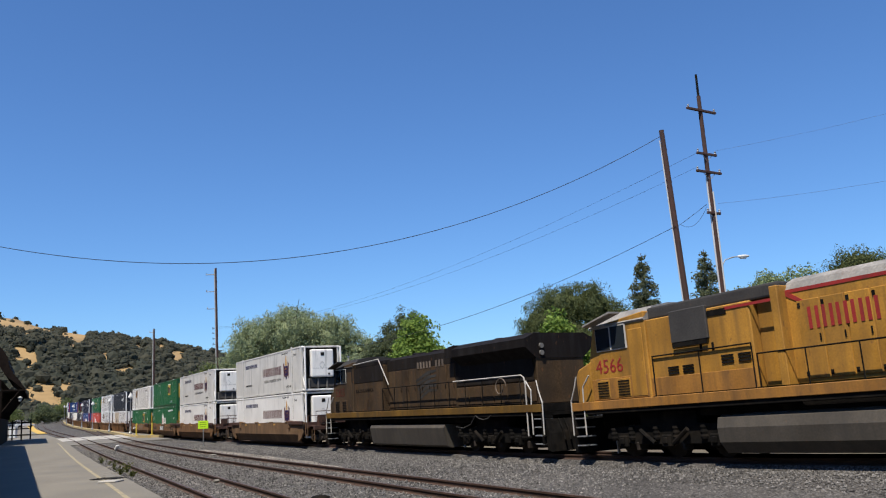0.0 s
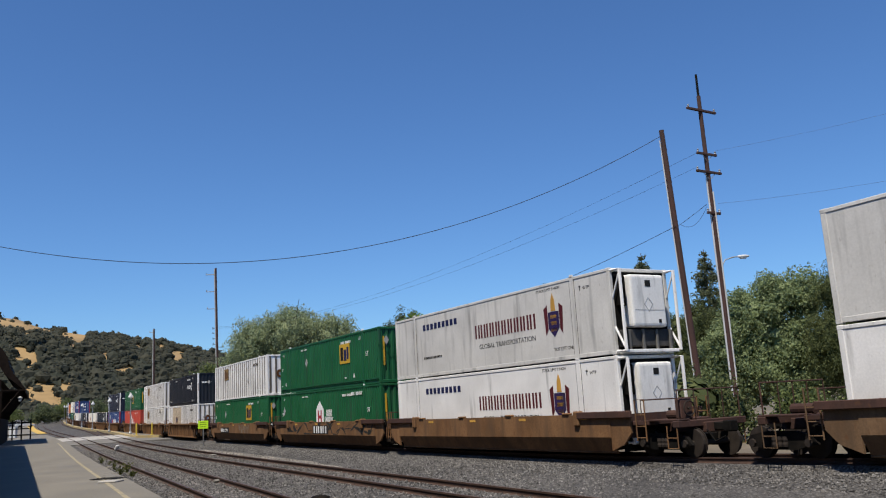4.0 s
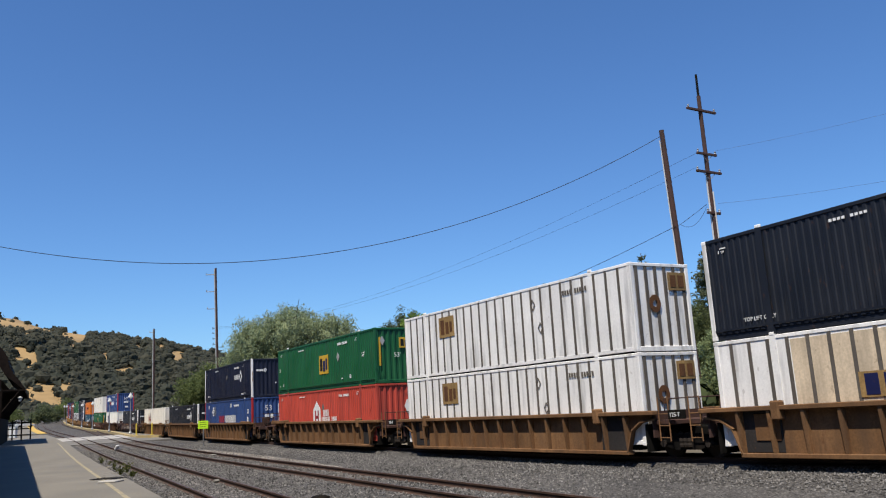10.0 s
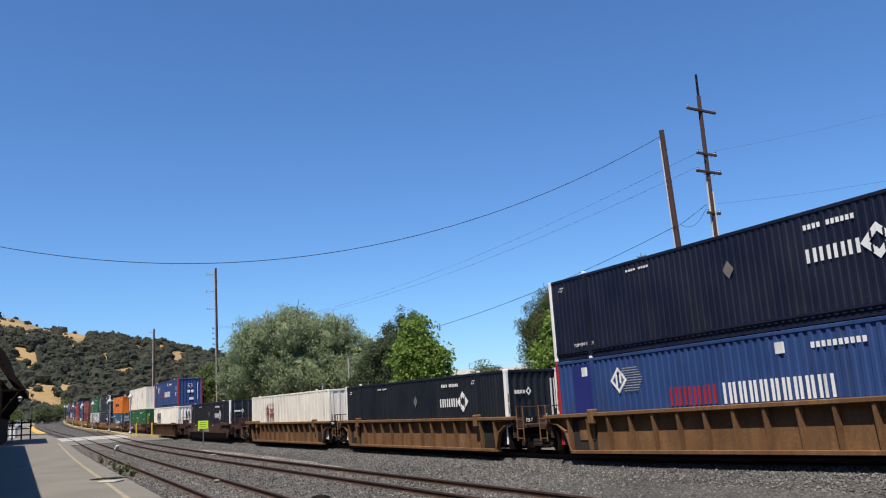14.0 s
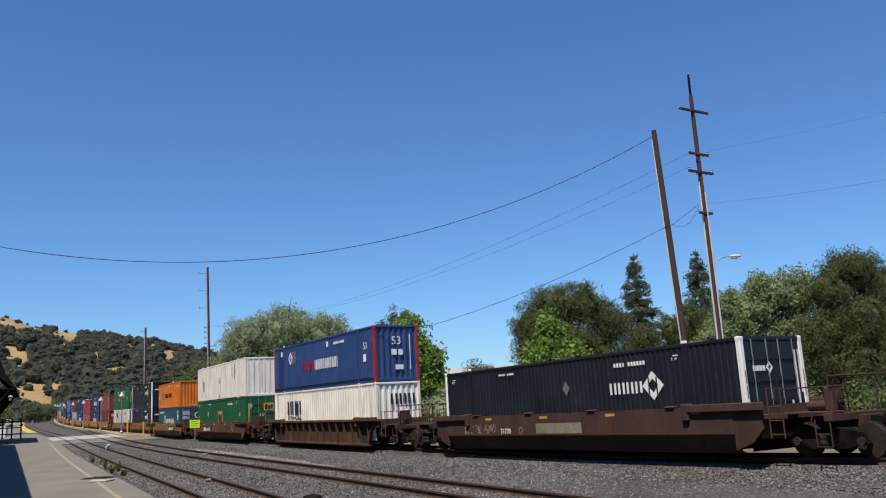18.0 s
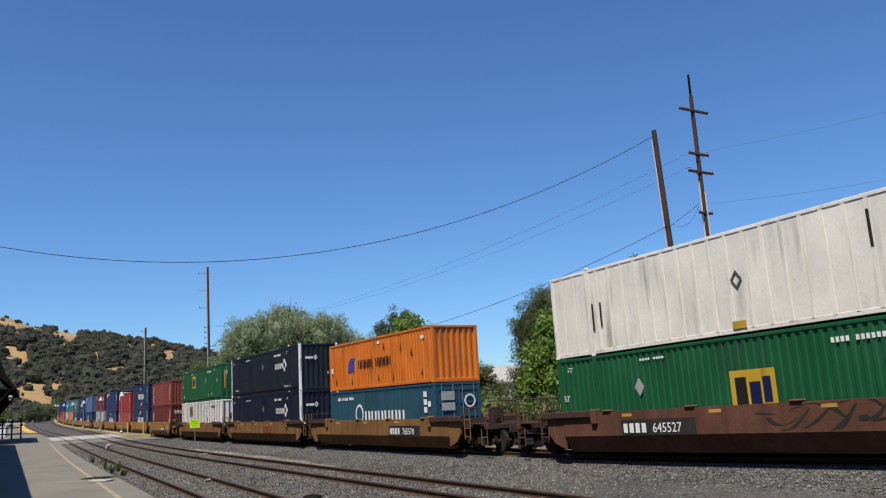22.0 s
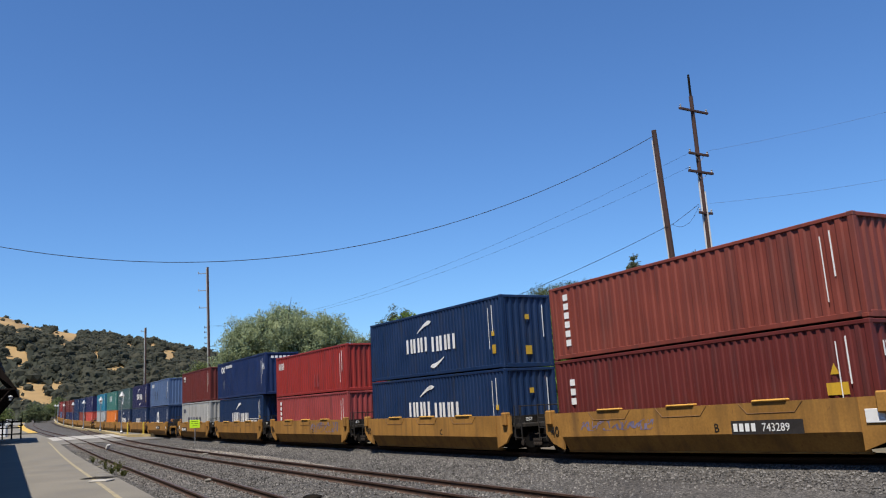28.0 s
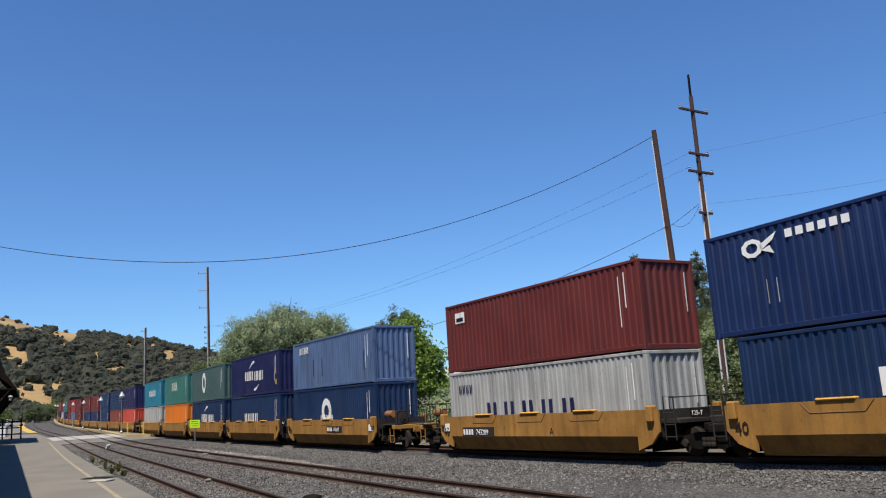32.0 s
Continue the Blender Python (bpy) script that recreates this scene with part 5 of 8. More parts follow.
# ---------------------------------------------------------------- lettering and emblems
def writing(text, x, z, h, y, material, parent, name="lettering", face="near", spread=1.0, turn=0.0):
    """Raised lettering in the built-in font. face near: read from the -y side, left to right along +x; front: read from the +x end."""
    cu = bpy.data.curves.new(name, "FONT")
    cu.body = text
    cu.size = h * 1.4
    cu.extrude = 0.004
    cu.align_x = "LEFT"
    cu.resolution_u = 2
    cu.materials.append(material)
    ob = new(name, cu)
    ob.parent = parent
    if face == "near":
        ob.matrix_basis = Matrix.Translation((x, y, z)) @ Euler((radians(90), 0, 0)).to_matrix().to_4x4() @ Matrix.Rotation(radians(turn), 4, "Z") @ Matrix.Diagonal((spread, 1, 1, 1))
    else:
        ob.matrix_basis = Matrix.Translation((y, x, z)) @ Euler((radians(90), 0, radians(90))).to_matrix().to_4x4() @ Matrix.Rotation(radians(turn), 4, "Z") @ Matrix.Diagonal((spread, 1, 1, 1))
    return ob


def blocks(rows, y, material, parent, name="emblem", face="near", thick=0.008):
    """Plain painted shapes on a side: rows of (x0, x1, z0, z1), drawn proud of y."""
    bm = bmesh.new()
    for x0, x1, z0, z1 in rows:
        if face == "near":
            box(bm, x0, x1, y - thick, y, z0, z1)
        else:
            box(bm, y, y + thick, x0, x1, z0, z1)
    return part(name, bm, material, parent)


def word(x, z, h, n, pitch, y, material, parent, name="emblem", face="near", gaps=(), fill=0.66):
    """A brand word as a row of plain upright bars, n letters wide."""
    at = [x + i * pitch for i in range(n) if i not in gaps]
    w = fill * pitch
    if h > 0.30:
        for p in at:
            blocks([(p, p + 0.30 * w, z, z + h), (p + 0.66 * w, p + 0.96 * w, z, z + h)], y, material, parent, name.replace("word", "letter"), face)
        return
    return blocks([(p, p + w, z, z + h) for p in at], y, material, parent, name, face)


def polygon(pts, y, material, parent, name="emblem", face="near"):
    bm = bmesh.new()
    if face == "near":
        prism(bm, pts, y - 0.008, y, "y")
    else:
        prism(bm, pts, y, y + 0.008, "x")
    return part(name, bm, material, parent)


def ring(cx, cz, rx, rz, t, y, material, parent, n=4, name="emblem", face="near", turn=0.0):
    """A flat ring with n sides (4: a diamond)."""
    bm = bmesh.new()
    for i in range(n):
        a, b = 2 * math.pi * i / n + turn, 2 * math.pi * (i + 1) / n + turn
        q = [(cx + math.cos(a) * rx, cz + math.sin(a) * rz), (cx + math.cos(b) * rx, cz + math.sin(b) * rz), (cx + math.cos(b) * rx * (1 - t), cz + math.sin(b) * rz * (1 - t)), (cx + math.cos(a) * rx * (1 - t), cz + math.sin(a) * rz * (1 - t))]
        if face == "near":
            prism(bm, q, y - 0.008, y, "y")
        else:
            prism(bm, q, y, y + 0.008, "x")
    return part(name, bm, material, parent)


def swoosh(x, z, w, h, y, material, parent, flip=False):
    """A tapering curved stroke."""
    bm = bmesh.new()
    n = 10
    up, lo = [], []
    for i in range(n + 1):
        u = i / n
        cx, cz = x + w * u, z + h * math.sin(u * math.pi / 2)
        t = 0.02 + 0.17 * u if u < 0.85 else 0.16 * (1 - u) / 0.15 * 0.9 + 0.02
        up.append((cx - 0.3 * t, cz + t * 0.6))
        lo.append((cx + 0.3 * t, cz - t * 0.6))
    pts = up + lo[::-1]
    if flip:
        pts = [(2 * x + w - a, 2 * z + h - b) for a, b in pts]
    for i in range(n):
        a, b, c, d = pts[i], pts[i + 1], pts[2 * n - i], pts[2 * n + 1 - i]
        prism(bm, [a, b, c, d], y - 0.008, y, "y")
    return part("emblem", bm, material, parent)


W_, NAVY_, RED_, YEL_ = PAINT["letter_white"], PAINT["logo_navy"], PAINT["logo_red"], PAINT["logo_yellow"]


def mark_yellow(c, x, z=1.5, s=1.0, front=False):
    """A yellow square emblem with dark shapes."""
    y = -c["wide"] + 0.010
    f, yy = ("front", c["half"] + 0.006) if front else ("near", y)
    blocks([(x - 0.75 * s, x + 0.75 * s, z - 0.55 * s, z + 0.55 * s)], yy if front else yy + 0.006, YEL_, c, "emblem_panel", f, 0.01)
    yy = yy + 0.012 if front else yy - 0.006
    blocks([(x - 0.58 * s, x - 0.2 * s, z - 0.36 * s, z + 0.36 * s)], yy, M["letter_black"], c, "emblem", f)
    blocks([(x - 0.1 * s, x + 0.26 * s, z - 0.4 * s, z + 0.22 * s)], yy, NAVY_, c, "emblem", f)
    blocks([(x + 0.34 * s, x + 0.6 * s, z - 0.32 * s, z + 0.34 * s)], yy, NAVY_, c, "emblem", f)


def mark_diamond(c, x, z=1.5, s=1.0, front=False):
    """A white word of four shapes with a knotted diamond beside it."""
    yy = c["half"] + 0.006 if front else -c["wide"] + 0.010
    f = "front" if front else "near"
    if front:
        word(x, z - 0.15 * s, 0.34 * s, 4, 0.31 * s, yy, W_, c, face=f, fill=0.8)
        ring(x + 1.6 * s, z + 0.02, 0.33 * s, 0.40 * s, 0.5, yy, W_, c, face=f)
        return
    word(x - 0.5, z - 0.2 * s, 0.36 * s, 4, 0.40 * s, yy, W_, c, face=f, fill=0.8)
    ring(x - 0.5 + 1.98 * s, z + 0.0 * s, 0.46 * s, 0.44 * s, 0.5, yy, W_, c, face=f)
    for k in range(4):
        a = math.pi / 2 * k + math.pi / 4
        cx, cz = x - 0.5 + 1.98 * s + 0.24 * s * math.cos(a), z + 0.23 * s * math.sin(a)
        blocks([(cx - 0.03, cx + 0.03, cz - 0.10, cz + 0.10)], yy - 0.006, PAINT["navy"], c, "emblem_notch")


def codes(c, m=None, feet="53'", placard=2.3):
    """The small stencils that the long boxes carry on their side and front."""
    m = m or W_
    y, L, h = -c["wide"] + 0.010, c["half"], c["tall"]
    word(L - 5.2, h - 0.50, 0.13, 11, 0.135, y, m, c, "code_stencil", gaps=(4,))
    if feet:
        writing(feet, L - 1.75, h * 0.52, 0.24, y, m, c, "size_mark")
        writing(feet, -L + 0.25, h * 0.5, 0.2, y, m, c, "size_mark")
    else:
        writing("TOP LIFT ONLY", L - 3.1, 0.30, 0.13, y, m, c, "stencil")
        writing("TOP LIFT ONLY", -L + 1.2, 0.42, 0.11, y, m, c, "stencil")
    word(-L + 4.2, h - 0.36, 0.07, 9, 0.12, y, m, c, "small_print", gaps=(4,))
    for x in (L - 2.45, -L + 0.75):
        blocks([(x - 0.10, x + 0.12, h - 0.34, h - 0.31), (x - 0.16, x - 0.13, h - 0.46, h - 0.38)], y, m, c, "arrow_mark")
        writing("TP", x - 0.07, h - 0.47, 0.08, y, m, c, "stencil")
    for x, k in ((L - 3.4, 1.0), (-L + 1.1, 0.6)) if feet else ():
        blocks([(x - 0.11 * k, x + 0.13 * k, 0.62, 0.65), (x - 0.1 * k, x - 0.05 * k, 0.45, 0.6), (x + 0.01, x + 0.12 * k, 0.45, 0.6)], y, m, c, "arrow_mark")
        blocks([(x - 1.3 * k, x - 1.1 * k, 0.46, 0.52)], y, m, c, "label_plate")
    if feet:
        ring(placard, h * 0.6, 0.22, 0.28, 0.98, y, PAINT["pale_grey"], c, name="hazard_placard")
        blocks([(-1.05, -0.95, 0.9, 2.4)], L + 0.006, YEL_, c, "warning_strip", "front")
    else:
        ring(0.3, h * 0.64, 0.2, 0.26, 0.98, y, PAINT["tank_frame"], c, name="hazard_placard")


# ---------------------------------------------------------------- locomotives
paint("loco_yellow", (0.53, 0.26, 0.036), 0.6, 0.7, 0.25, 0.15)
paint("loco_grubby", (0.44, 0.20, 0.036), 0.7, 0.75, 0.28, 0.22)
paint("loco_dirty", (0.088, 0.055, 0.028), 0.8, 0.9, 0.45, 0.35)
# soot on the upper panels; on the radiator screen also painted wing shade
paint("loco_soot", (0.020, 0.015, 0.012), 0.85, 0.5, 0.35)
paint("loco_dirty_dark", (0.013, 0.010, 0.009), 0.8, 0.5, 0.35)
paint("loco_stripe", (0.19, 0.105, 0.022), 0.75, 0.9, 0.35, 0.3)
paint("loco_pale", (0.36, 0.34, 0.31), 0.7, 0.6, 0.3, 0.35)
paint("ghost_red", (0.10, 0.025, 0.018), 0.8, 0.5, 0.3)
paint("ghost_grey", (0.055, 0.052, 0.048), 0.8, 0.5, 0.3)
paint("loco_red", (0.40, 0.035, 0.03), 0.6, 0.3, 0.2)
paint("tank_grey", (0.095, 0.082, 0.066), 0.7, 0.5, 0.25)
paint("grubby_pale", (0.24, 0.19, 0.15), 0.8, 0.9, 0.4)
paint("rail_white", (0.60, 0.57, 0.52), 0.6, 0.4, 0.15)
PANE = bpy.data.materials.new("cab_window_glass")
PANE.use_nodes = True
_b = PANE.node_tree.nodes["Principled BSDF"]
_b.inputs["Base Color"].default_value = (0.02, 0.025, 0.03, 1)
_b.inputs["Roughness"].default_value = 0.08


def loco_bogie(lo, x0):
    """A six-wheel locomotive bogie."""
    bg = part("bogie", boxes((x0 - 2.5, x0 + 2.5, -0.9, 0.9, 0.5, 0.85)), M["black"], lo, "black three-axle bogie")
    for sy in (-1, 1):
        bm = bmesh.new()
        prism(bm, [(x0 - 2.75, 0.62), (x0 - 2.6, 0.95), (x0 - 1.2, 1.0), (x0 + 1.2, 1.0), (x0 + 2.6, 0.95), (x0 + 2.75, 0.62), (x0 + 2.2, 0.55), (x0 + 1.4, 0.42), (x0 - 1.4, 0.42), (x0 - 2.2, 0.55)], sy * 1.05, sy * 1.22, "y")
        part("side_frame", bm, M["black"], bg)
        for ax in (-1.95, 0.0, 1.95):
            part("journal_box", bevel(boxes((x0 + ax - 0.2, x0 + ax + 0.2, *sorted((sy * 1.1, sy * 1.30)), 0.32, 0.70)), 0.04), M["black"], bg)
            part("axle_cover", bevel(boxes((x0 + ax - 0.1, x0 + ax + 0.1, *sorted((sy * 1.28, sy * 1.35)), 0.42, 0.62)), 0.03), M["black"], bg)
            part("brake_shoe", bevel(boxes((x0 + ax + 0.55, x0 + ax + 0.68, *sorted((sy * 0.82, sy * 1.24)), 0.22, 0.50)), 0.03), M["wheel"], bg)
            for k in (-0.42, 0.42):
                bm = bmesh.new()
                lathe(bm, [(0.12, 0.55), (0.14, 0.62), (0.12, 0.68), (0.14, 0.75), (0.12, 0.82), (0.14, 0.88), (0.12, 0.95)], 8, (x0 + ax + k, sy * 1.2, 0))
                part("coil_spring", bm, M["black"], bg)
        bm = bmesh.new()
        rod(bm, (x0 - 1.0, sy * 1.36, 0.85), (x0 - 0.4, sy * 1.36, 0.45), 0.07, n=8)
        rod(bm, (x0 + 1.0, sy * 1.36, 0.85), (x0 + 0.4, sy * 1.36, 0.45), 0.07, n=8)
        part("brake_cylinder", bm, M["black"], bg)
        part("sand_pipe", boxes((x0 - 2.62, x0 - 2.56, *sorted((sy * 0.9, sy * 0.98)), 0.12, 0.7)), M["galv"], bg)
    part("motor_block", bevel(boxes((x0 - 2.6, x0 + 2.6, -0.62, 0.62, 0.2, 1.42)), 0.05), M["black"], bg)
    part("bolster", bevel(boxes((x0 - 1.2, x0 + 1.2, -1.2, 1.2, 0.95, 1.42)), 0.05), M["black"], bg)
    for ax in (-1.95, 0.0, 1.95):
        bm = bmesh.new()
        rod(bm, (0, -0.95, 0), (0, 0.95, 0), 0.1, n=8)
        for sy in (-1, 1):
            rod(bm, (0, sy * 0.755 - 0.06, 0), (0, sy * 0.755 + 0.06, 0), 0.51, n=24)
            rod(bm, (0, sy * 0.69, 0), (0, sy * 0.66, 0), 0.54, n=24)
        ws = part("wheelset", bm, M["wheel"], lo)
        ws.location = (x0 + ax, 0, 0.51)
        ROLLERS.append((ws, 0.51))


def end_steps(lo, sx, x, railm):
    """Corner steps, curved handrails and coupler at one end; x is the end of the deck."""
    for sy in (-1, 1):
        y0, y1 = sorted((sy * 1.02, sy * 1.5))
        part("step_well", boxes((min(x, x - sx * 0.08), max(x, x - sx * 0.08), y0, y1, 0.35, 1.55)), M["black"], lo)
        for z in (0.42, 0.72, 1.02, 1.32):
            part("step", bevel(boxes((min(x, x + sx * 0.02 - sx * 0.55), max(x, x + sx * 0.02 - sx * 0.55), y0, y1, z - 0.025, z + 0.015)), 0.006), M["galv"], lo)
        for dx in (0.06, -0.62):
            bm = bmesh.new()
            xa = x + sx * dx
            tube(bm, [(xa, sy * 1.5, 0.75), (xa, sy * 1.5, 1.9), (xa - sx * (0.22 if dx > 0 else 0.0), sy * 1.48, 2.35), (xa - sx * 0.34, sy * 1.46, 2.72)], 0.026, 8)
            part("grab_handrail", bm, railm, lo, "pale curved handrail")
    bm = boxes((min(x, x + sx * 0.45), max(x, x + sx * 0.45), -0.16, 0.16, 0.74, 1.02))
    box(bm, min(x + sx * 0.4, x + sx * 0.68), max(x + sx * 0.4, x + sx * 0.68), -0.2, 0.2, 0.68, 1.06)
    part("coupler", bevel(bm, 0.03), M["black"], lo)
    bm = bmesh.new()
    prism(bm, [(x, 0.18), (x + sx * 0.25, 0.15), (x + sx * 0.18, 0.8), (x, 1.3)], -1.35, 1.35, "y")
    part("snow_plough", bm, M["black"], lo)
    for yy in (-0.55, 0.55, -0.8, 0.8):
        bm = bmesh.new()
        tube(bm, [(x + sx * 0.03, yy, 1.3), (x + sx * 0.25, yy, 0.95), (x + sx * 0.35, yy, 0.55)], 0.03, 6)
        part("air_hose", bm, M["black"], lo)


def railing(lo, x0, x1, y, posts, m, top=2.75, deck=1.85):
    bm = bmesh.new()
    tube(bm, [(x0, y, top), (x1, y, top)], 0.022, 6)
    part("handrail", bm, m, lo)
    for i in range(posts):
        x = x0 + (x1 - x0) * i / (posts - 1)
        bm = bmesh.new()
        rod(bm, (x, y, deck - 0.05), (x, y, top), 0.02, n=6)
        part("handrail_post", bm, m, lo)


def cab_end(lo, body, dark, roofm, nose_x, numeral, num_m):
    """Nose and cab at the -x end: the cab spans the full width."""
    x = nose_x
    bm = bmesh.new()
    prism(bm, [(x, 1.5), (x, 2.75), (x + 0.12, 2.95), (x + 1.25, 3.32), (x + 1.6, 3.32), (x + 1.6, 1.5)], -1.25, 1.25, "y")
    part("nose", bevel(bm, 0.05), body, lo, "short sloping nose")
    part("nose_door", bevel(boxes((x - 0.03, x + 0.02, -0.35, 0.35, 1.65, 2.7)), 0.02), body, lo)
    bm = bmesh.new()
    prism(bm, [(x + 1.15, 1.5), (x + 1.15, 3.3), (x + 1.45, 4.28), (x + 3.95, 4.5), (x + 3.95, 1.5)], -1.5, 1.5, "y")
    cab = part("cab", bevel(bm, 0.03), body, lo, "driver's cab with dark windows")
    bm = bmesh.new()
    prism(bm, [(-1.55, 4.26), (-1.1, 4.66), (-0.4, 4.78), (0.4, 4.78), (1.1, 4.66), (1.55, 4.26), (1.5, 4.2), (-1.5, 4.2)], x + 1.3, x + 3.95, "x")
    part("cab_roof", bm, roofm, lo, "pale weathered cab roof")
    bm = bmesh.new()
    prism(bm, [(x + 1.5, 4.34), (x + 2.85, 4.62), (x + 2.85, 4.56), (x + 1.45, 4.28)], -1.95, -1.5, "y")
    part("sun_shade", bm, roofm, lo)
    for a, b in ((x + 1.62, x + 2.28), (x + 2.36, x + 3.02)):
        fr = part("side_window", bevel(boxes((a - 0.05, b + 0.05, -1.53, -1.48, 3.42, 4.24)), 0.02), PAINT["rail_white"], cab)
        part("pane", boxes((a, b, -1.545, -1.50, 3.47, 4.18)), PANE, fr)
    for y0, y1 in ((-1.2, -0.15), (0.15, 1.2)):
        fr = part("windscreen", boxes((x + 1.16, x + 1.3, y0, y1, 3.42, 4.15)), PANE, cab)
    part("cab_door", bevel(boxes((x + 3.15, x + 3.8, -1.525, -1.49, 1.9, 4.0)), 0.015), body, cab)
    for i in range(2):
        xx = x + 1.45 + i * 1.0
        lv = part("louvre_frame", bevel(boxes((xx, xx + 0.62, -1.53, -1.49, 1.92, 2.5)), 0.01), body, cab)
        for k in range(6):
            part("louvre", boxes((xx + 0.05, xx + 0.57, -1.545, -1.51, 1.97 + k * 0.085, 2.01 + k * 0.085)), dark, lv)
    writing(numeral, x + 1.45, 2.72, 0.46, -1.506, num_m, cab, "road_number", spread=1.05)
    part("number_box", bevel(boxes((x + 1.2, x + 1.3, -0.5, 0.5, 4.3, 4.5)), 0.01), M["letter_black"], cab)
    bm = bmesh.new()
    for yy in (-0.16, 0.16):
        rod(bm, (x - 0.05, yy, 2.5), (x + 0.1, yy, 2.5), 0.1, n=10)
    part("headlight", bm, M["glass_lamp"], lo)


def loco_frame(lo, L, stripe, railm):
    part("underframe", bevel(boxes((-L, L, -1.5, 1.5, 1.42, 1.58)), 0.02), M["black"], lo)
    part("centre_sill", bevel(boxes((-L + 0.3, L - 0.3, -0.5, 0.5, 0.75, 1.42)), 0.03), M["black"], lo)
    part("piping", bevel(boxes((-5.2, 5.2, -1.2, 1.2, 1.2, 1.42)), 0.03), M["black"], lo)
    for sy in (-1, 1):
        part("sill_stripe", bevel(boxes((-L, L, *sorted((sy * 1.49, sy * 1.54)), 1.56, 1.84)), 0.015), stripe, lo)
    part("deck", boxes((-L, L, -1.48, 1.48, 1.58, 1.85)), M["black"], lo)
    for sx in (-1, 1):
        end_steps(lo, sx, sx * L, railm)


def loco_yellow():
    """Road locomotive in faded yellow and grey, cab to the rear of the train's travel."""
    lo = thing("diesel_locomotive", "faded yellow and grey diesel locomotive with red lettering", "locomotive", "locomotives")
    Y, G, P = PAINT["loco_yellow"], PAINT["loco_grey"], PAINT["loco_pale"]
    L = 10.7
    loco_frame(lo, L, PAINT["loco_grubby"], PAINT["rail_white"])
    loco_bogie(lo, -6.6)
    loco_bogie(lo, 6.6)
    cab_end(lo, Y, M["black"], P, -L, "4566", PAINT["loco_red"])
    part("lower_panel", bevel(boxes((-9.5, -6.84, -1.515, -1.49, 1.86, 2.55)), 0.01), PAINT["loco_grubby"], lo, "grimy lower cab panel")
    part("lower_panel", bevel(boxes((-6.8, -2.78, -1.44, -1.41, 1.86, 2.4)), 0.01), PAINT["loco_grubby"], lo, "grimy lower body panel")
    # equipment section behind the cab, full width, with a grey cabinet
    part("electrical_cabinet", bevel(boxes((-6.8, -2.75, -1.42, 1.42, 1.85, 4.2)), 0.03), Y, lo)
    part("cabinet_top", bevel(boxes((-6.8, -1.8, -1.3, 1.3, 4.2, 4.58)), 0.06, 2), G, lo, "dark grey upper housing")
    part("inverter_box", bevel(boxes((-5.7, -4.25, -1.5, -1.38, 3.35, 4.3)), 0.02), G, lo, "dark grey side box")
    gr = part("air_grille", boxes((-5.65, -4.3, -1.515, -1.495, 3.22, 3.34)), M["black"], lo)
    for a, z, n in ((-6.0, 2.45, 3), (-5.4, 2.45, 3), (-3.9, 2.6, 3), (-3.3, 2.6, 3)):
        for k in range(n):
            part("louvre", boxes((a, a + 0.42, -1.45, -1.415, z + k * 0.09, z + 0.05 + k * 0.09)), M["black"], lo)
    for a in (-4.65, -4.2):
        part("latch", bevel(boxes((a, a + 0.08, -1.45, -1.415, 3.0, 3.22)), 0.01), M["black"], lo)
    railing(lo, -6.6, -2.8, -1.47, 3, M["black"], 3.05)
    part("red_stripe", boxes((-3.6, -1.85, -1.44, -1.42, 4.06, 4.14)), PAINT["loco_red"], lo)
    part("open_panel", boxes((-4.3, -3.55, -1.44, -1.42, 3.95, 4.12)), M["black"], lo)
    # long hood
    hd = part("hood", bevel(boxes((-2.75, 9.6, -1.12, 1.12, 1.85, 4.3)), 0.04), Y, lo, "long yellow engine hood")
    bm = bmesh.new()
    prism(bm, [(-1.12, 4.3), (1.12, 4.3), (1.0, 4.5), (0.7, 4.64), (-0.7, 4.64), (-1.0, 4.5)], -1.78, 10.0, "x")
    part("hood_roof", bm, P, lo, "pale grey weathered hood roof")
    part("roof_stripe", boxes((-1.75, 9.6, -1.135, -1.115, 4.22, 4.31)), PAINT["loco_red"], hd)
    bm = bmesh.new()
    prism(bm, [(-1.85, 4.2), (-1.2, 3.85), (-1.2, 3.95), (-1.75, 4.3)], -1.14, -1.118, "y")
    part("chevron", bm, PAINT["loco_red"], hd)
    part("bulkhead_post", bevel(boxes((-2.0, -1.75, -1.46, 1.46, 1.85, 4.45)), 0.02), Y, lo)
    x = -1.45
    k = 0
    while x < 9.3:
        d = part("hood_door", bevel(boxes((x, x + 0.66, -1.145, -1.11, 1.98, 3.98)), 0.012), Y, hd)
        part("latch", boxes((x + 0.56, x + 0.6, -1.165, -1.14, 2.9, 3.08)), M["black"], d)
        for zz in (2.1, 3.85):
            part("hinge", boxes((x + 0.02, x + 0.1, -1.16, -1.14, zz - 0.06, zz + 0.06)), M["black"], d)
        x += 0.70
        k += 1
    word(-1.15, 3.22, 0.56, 13, 0.41, -1.15, PAINT["loco_red"], hd, "red_brand_word", gaps=(5,), fill=0.8)
    railing(lo, -2.65, 9.4, -1.46, 9, M["black"])
    railing(lo, -2.65, 9.4, 1.46, 9, M["black"])
    # fuel tank with rounded sides and air reservoir above it
    bm = bmesh.new()
    prism(bm, [(-1.42, 0.45), (-1.47, 0.85), (-1.40, 1.12), (-1.1, 1.25), (1.1, 1.25), (1.40, 1.12), (1.47, 0.85), (1.42, 0.45), (1.15, 0.14), (-1.15, 0.14)], -4.35, 4.2, "x")
    part("fuel_tank", bm, PAINT["tank_grey"], lo, "long grey fuel tank")
    bm = bmesh.new()
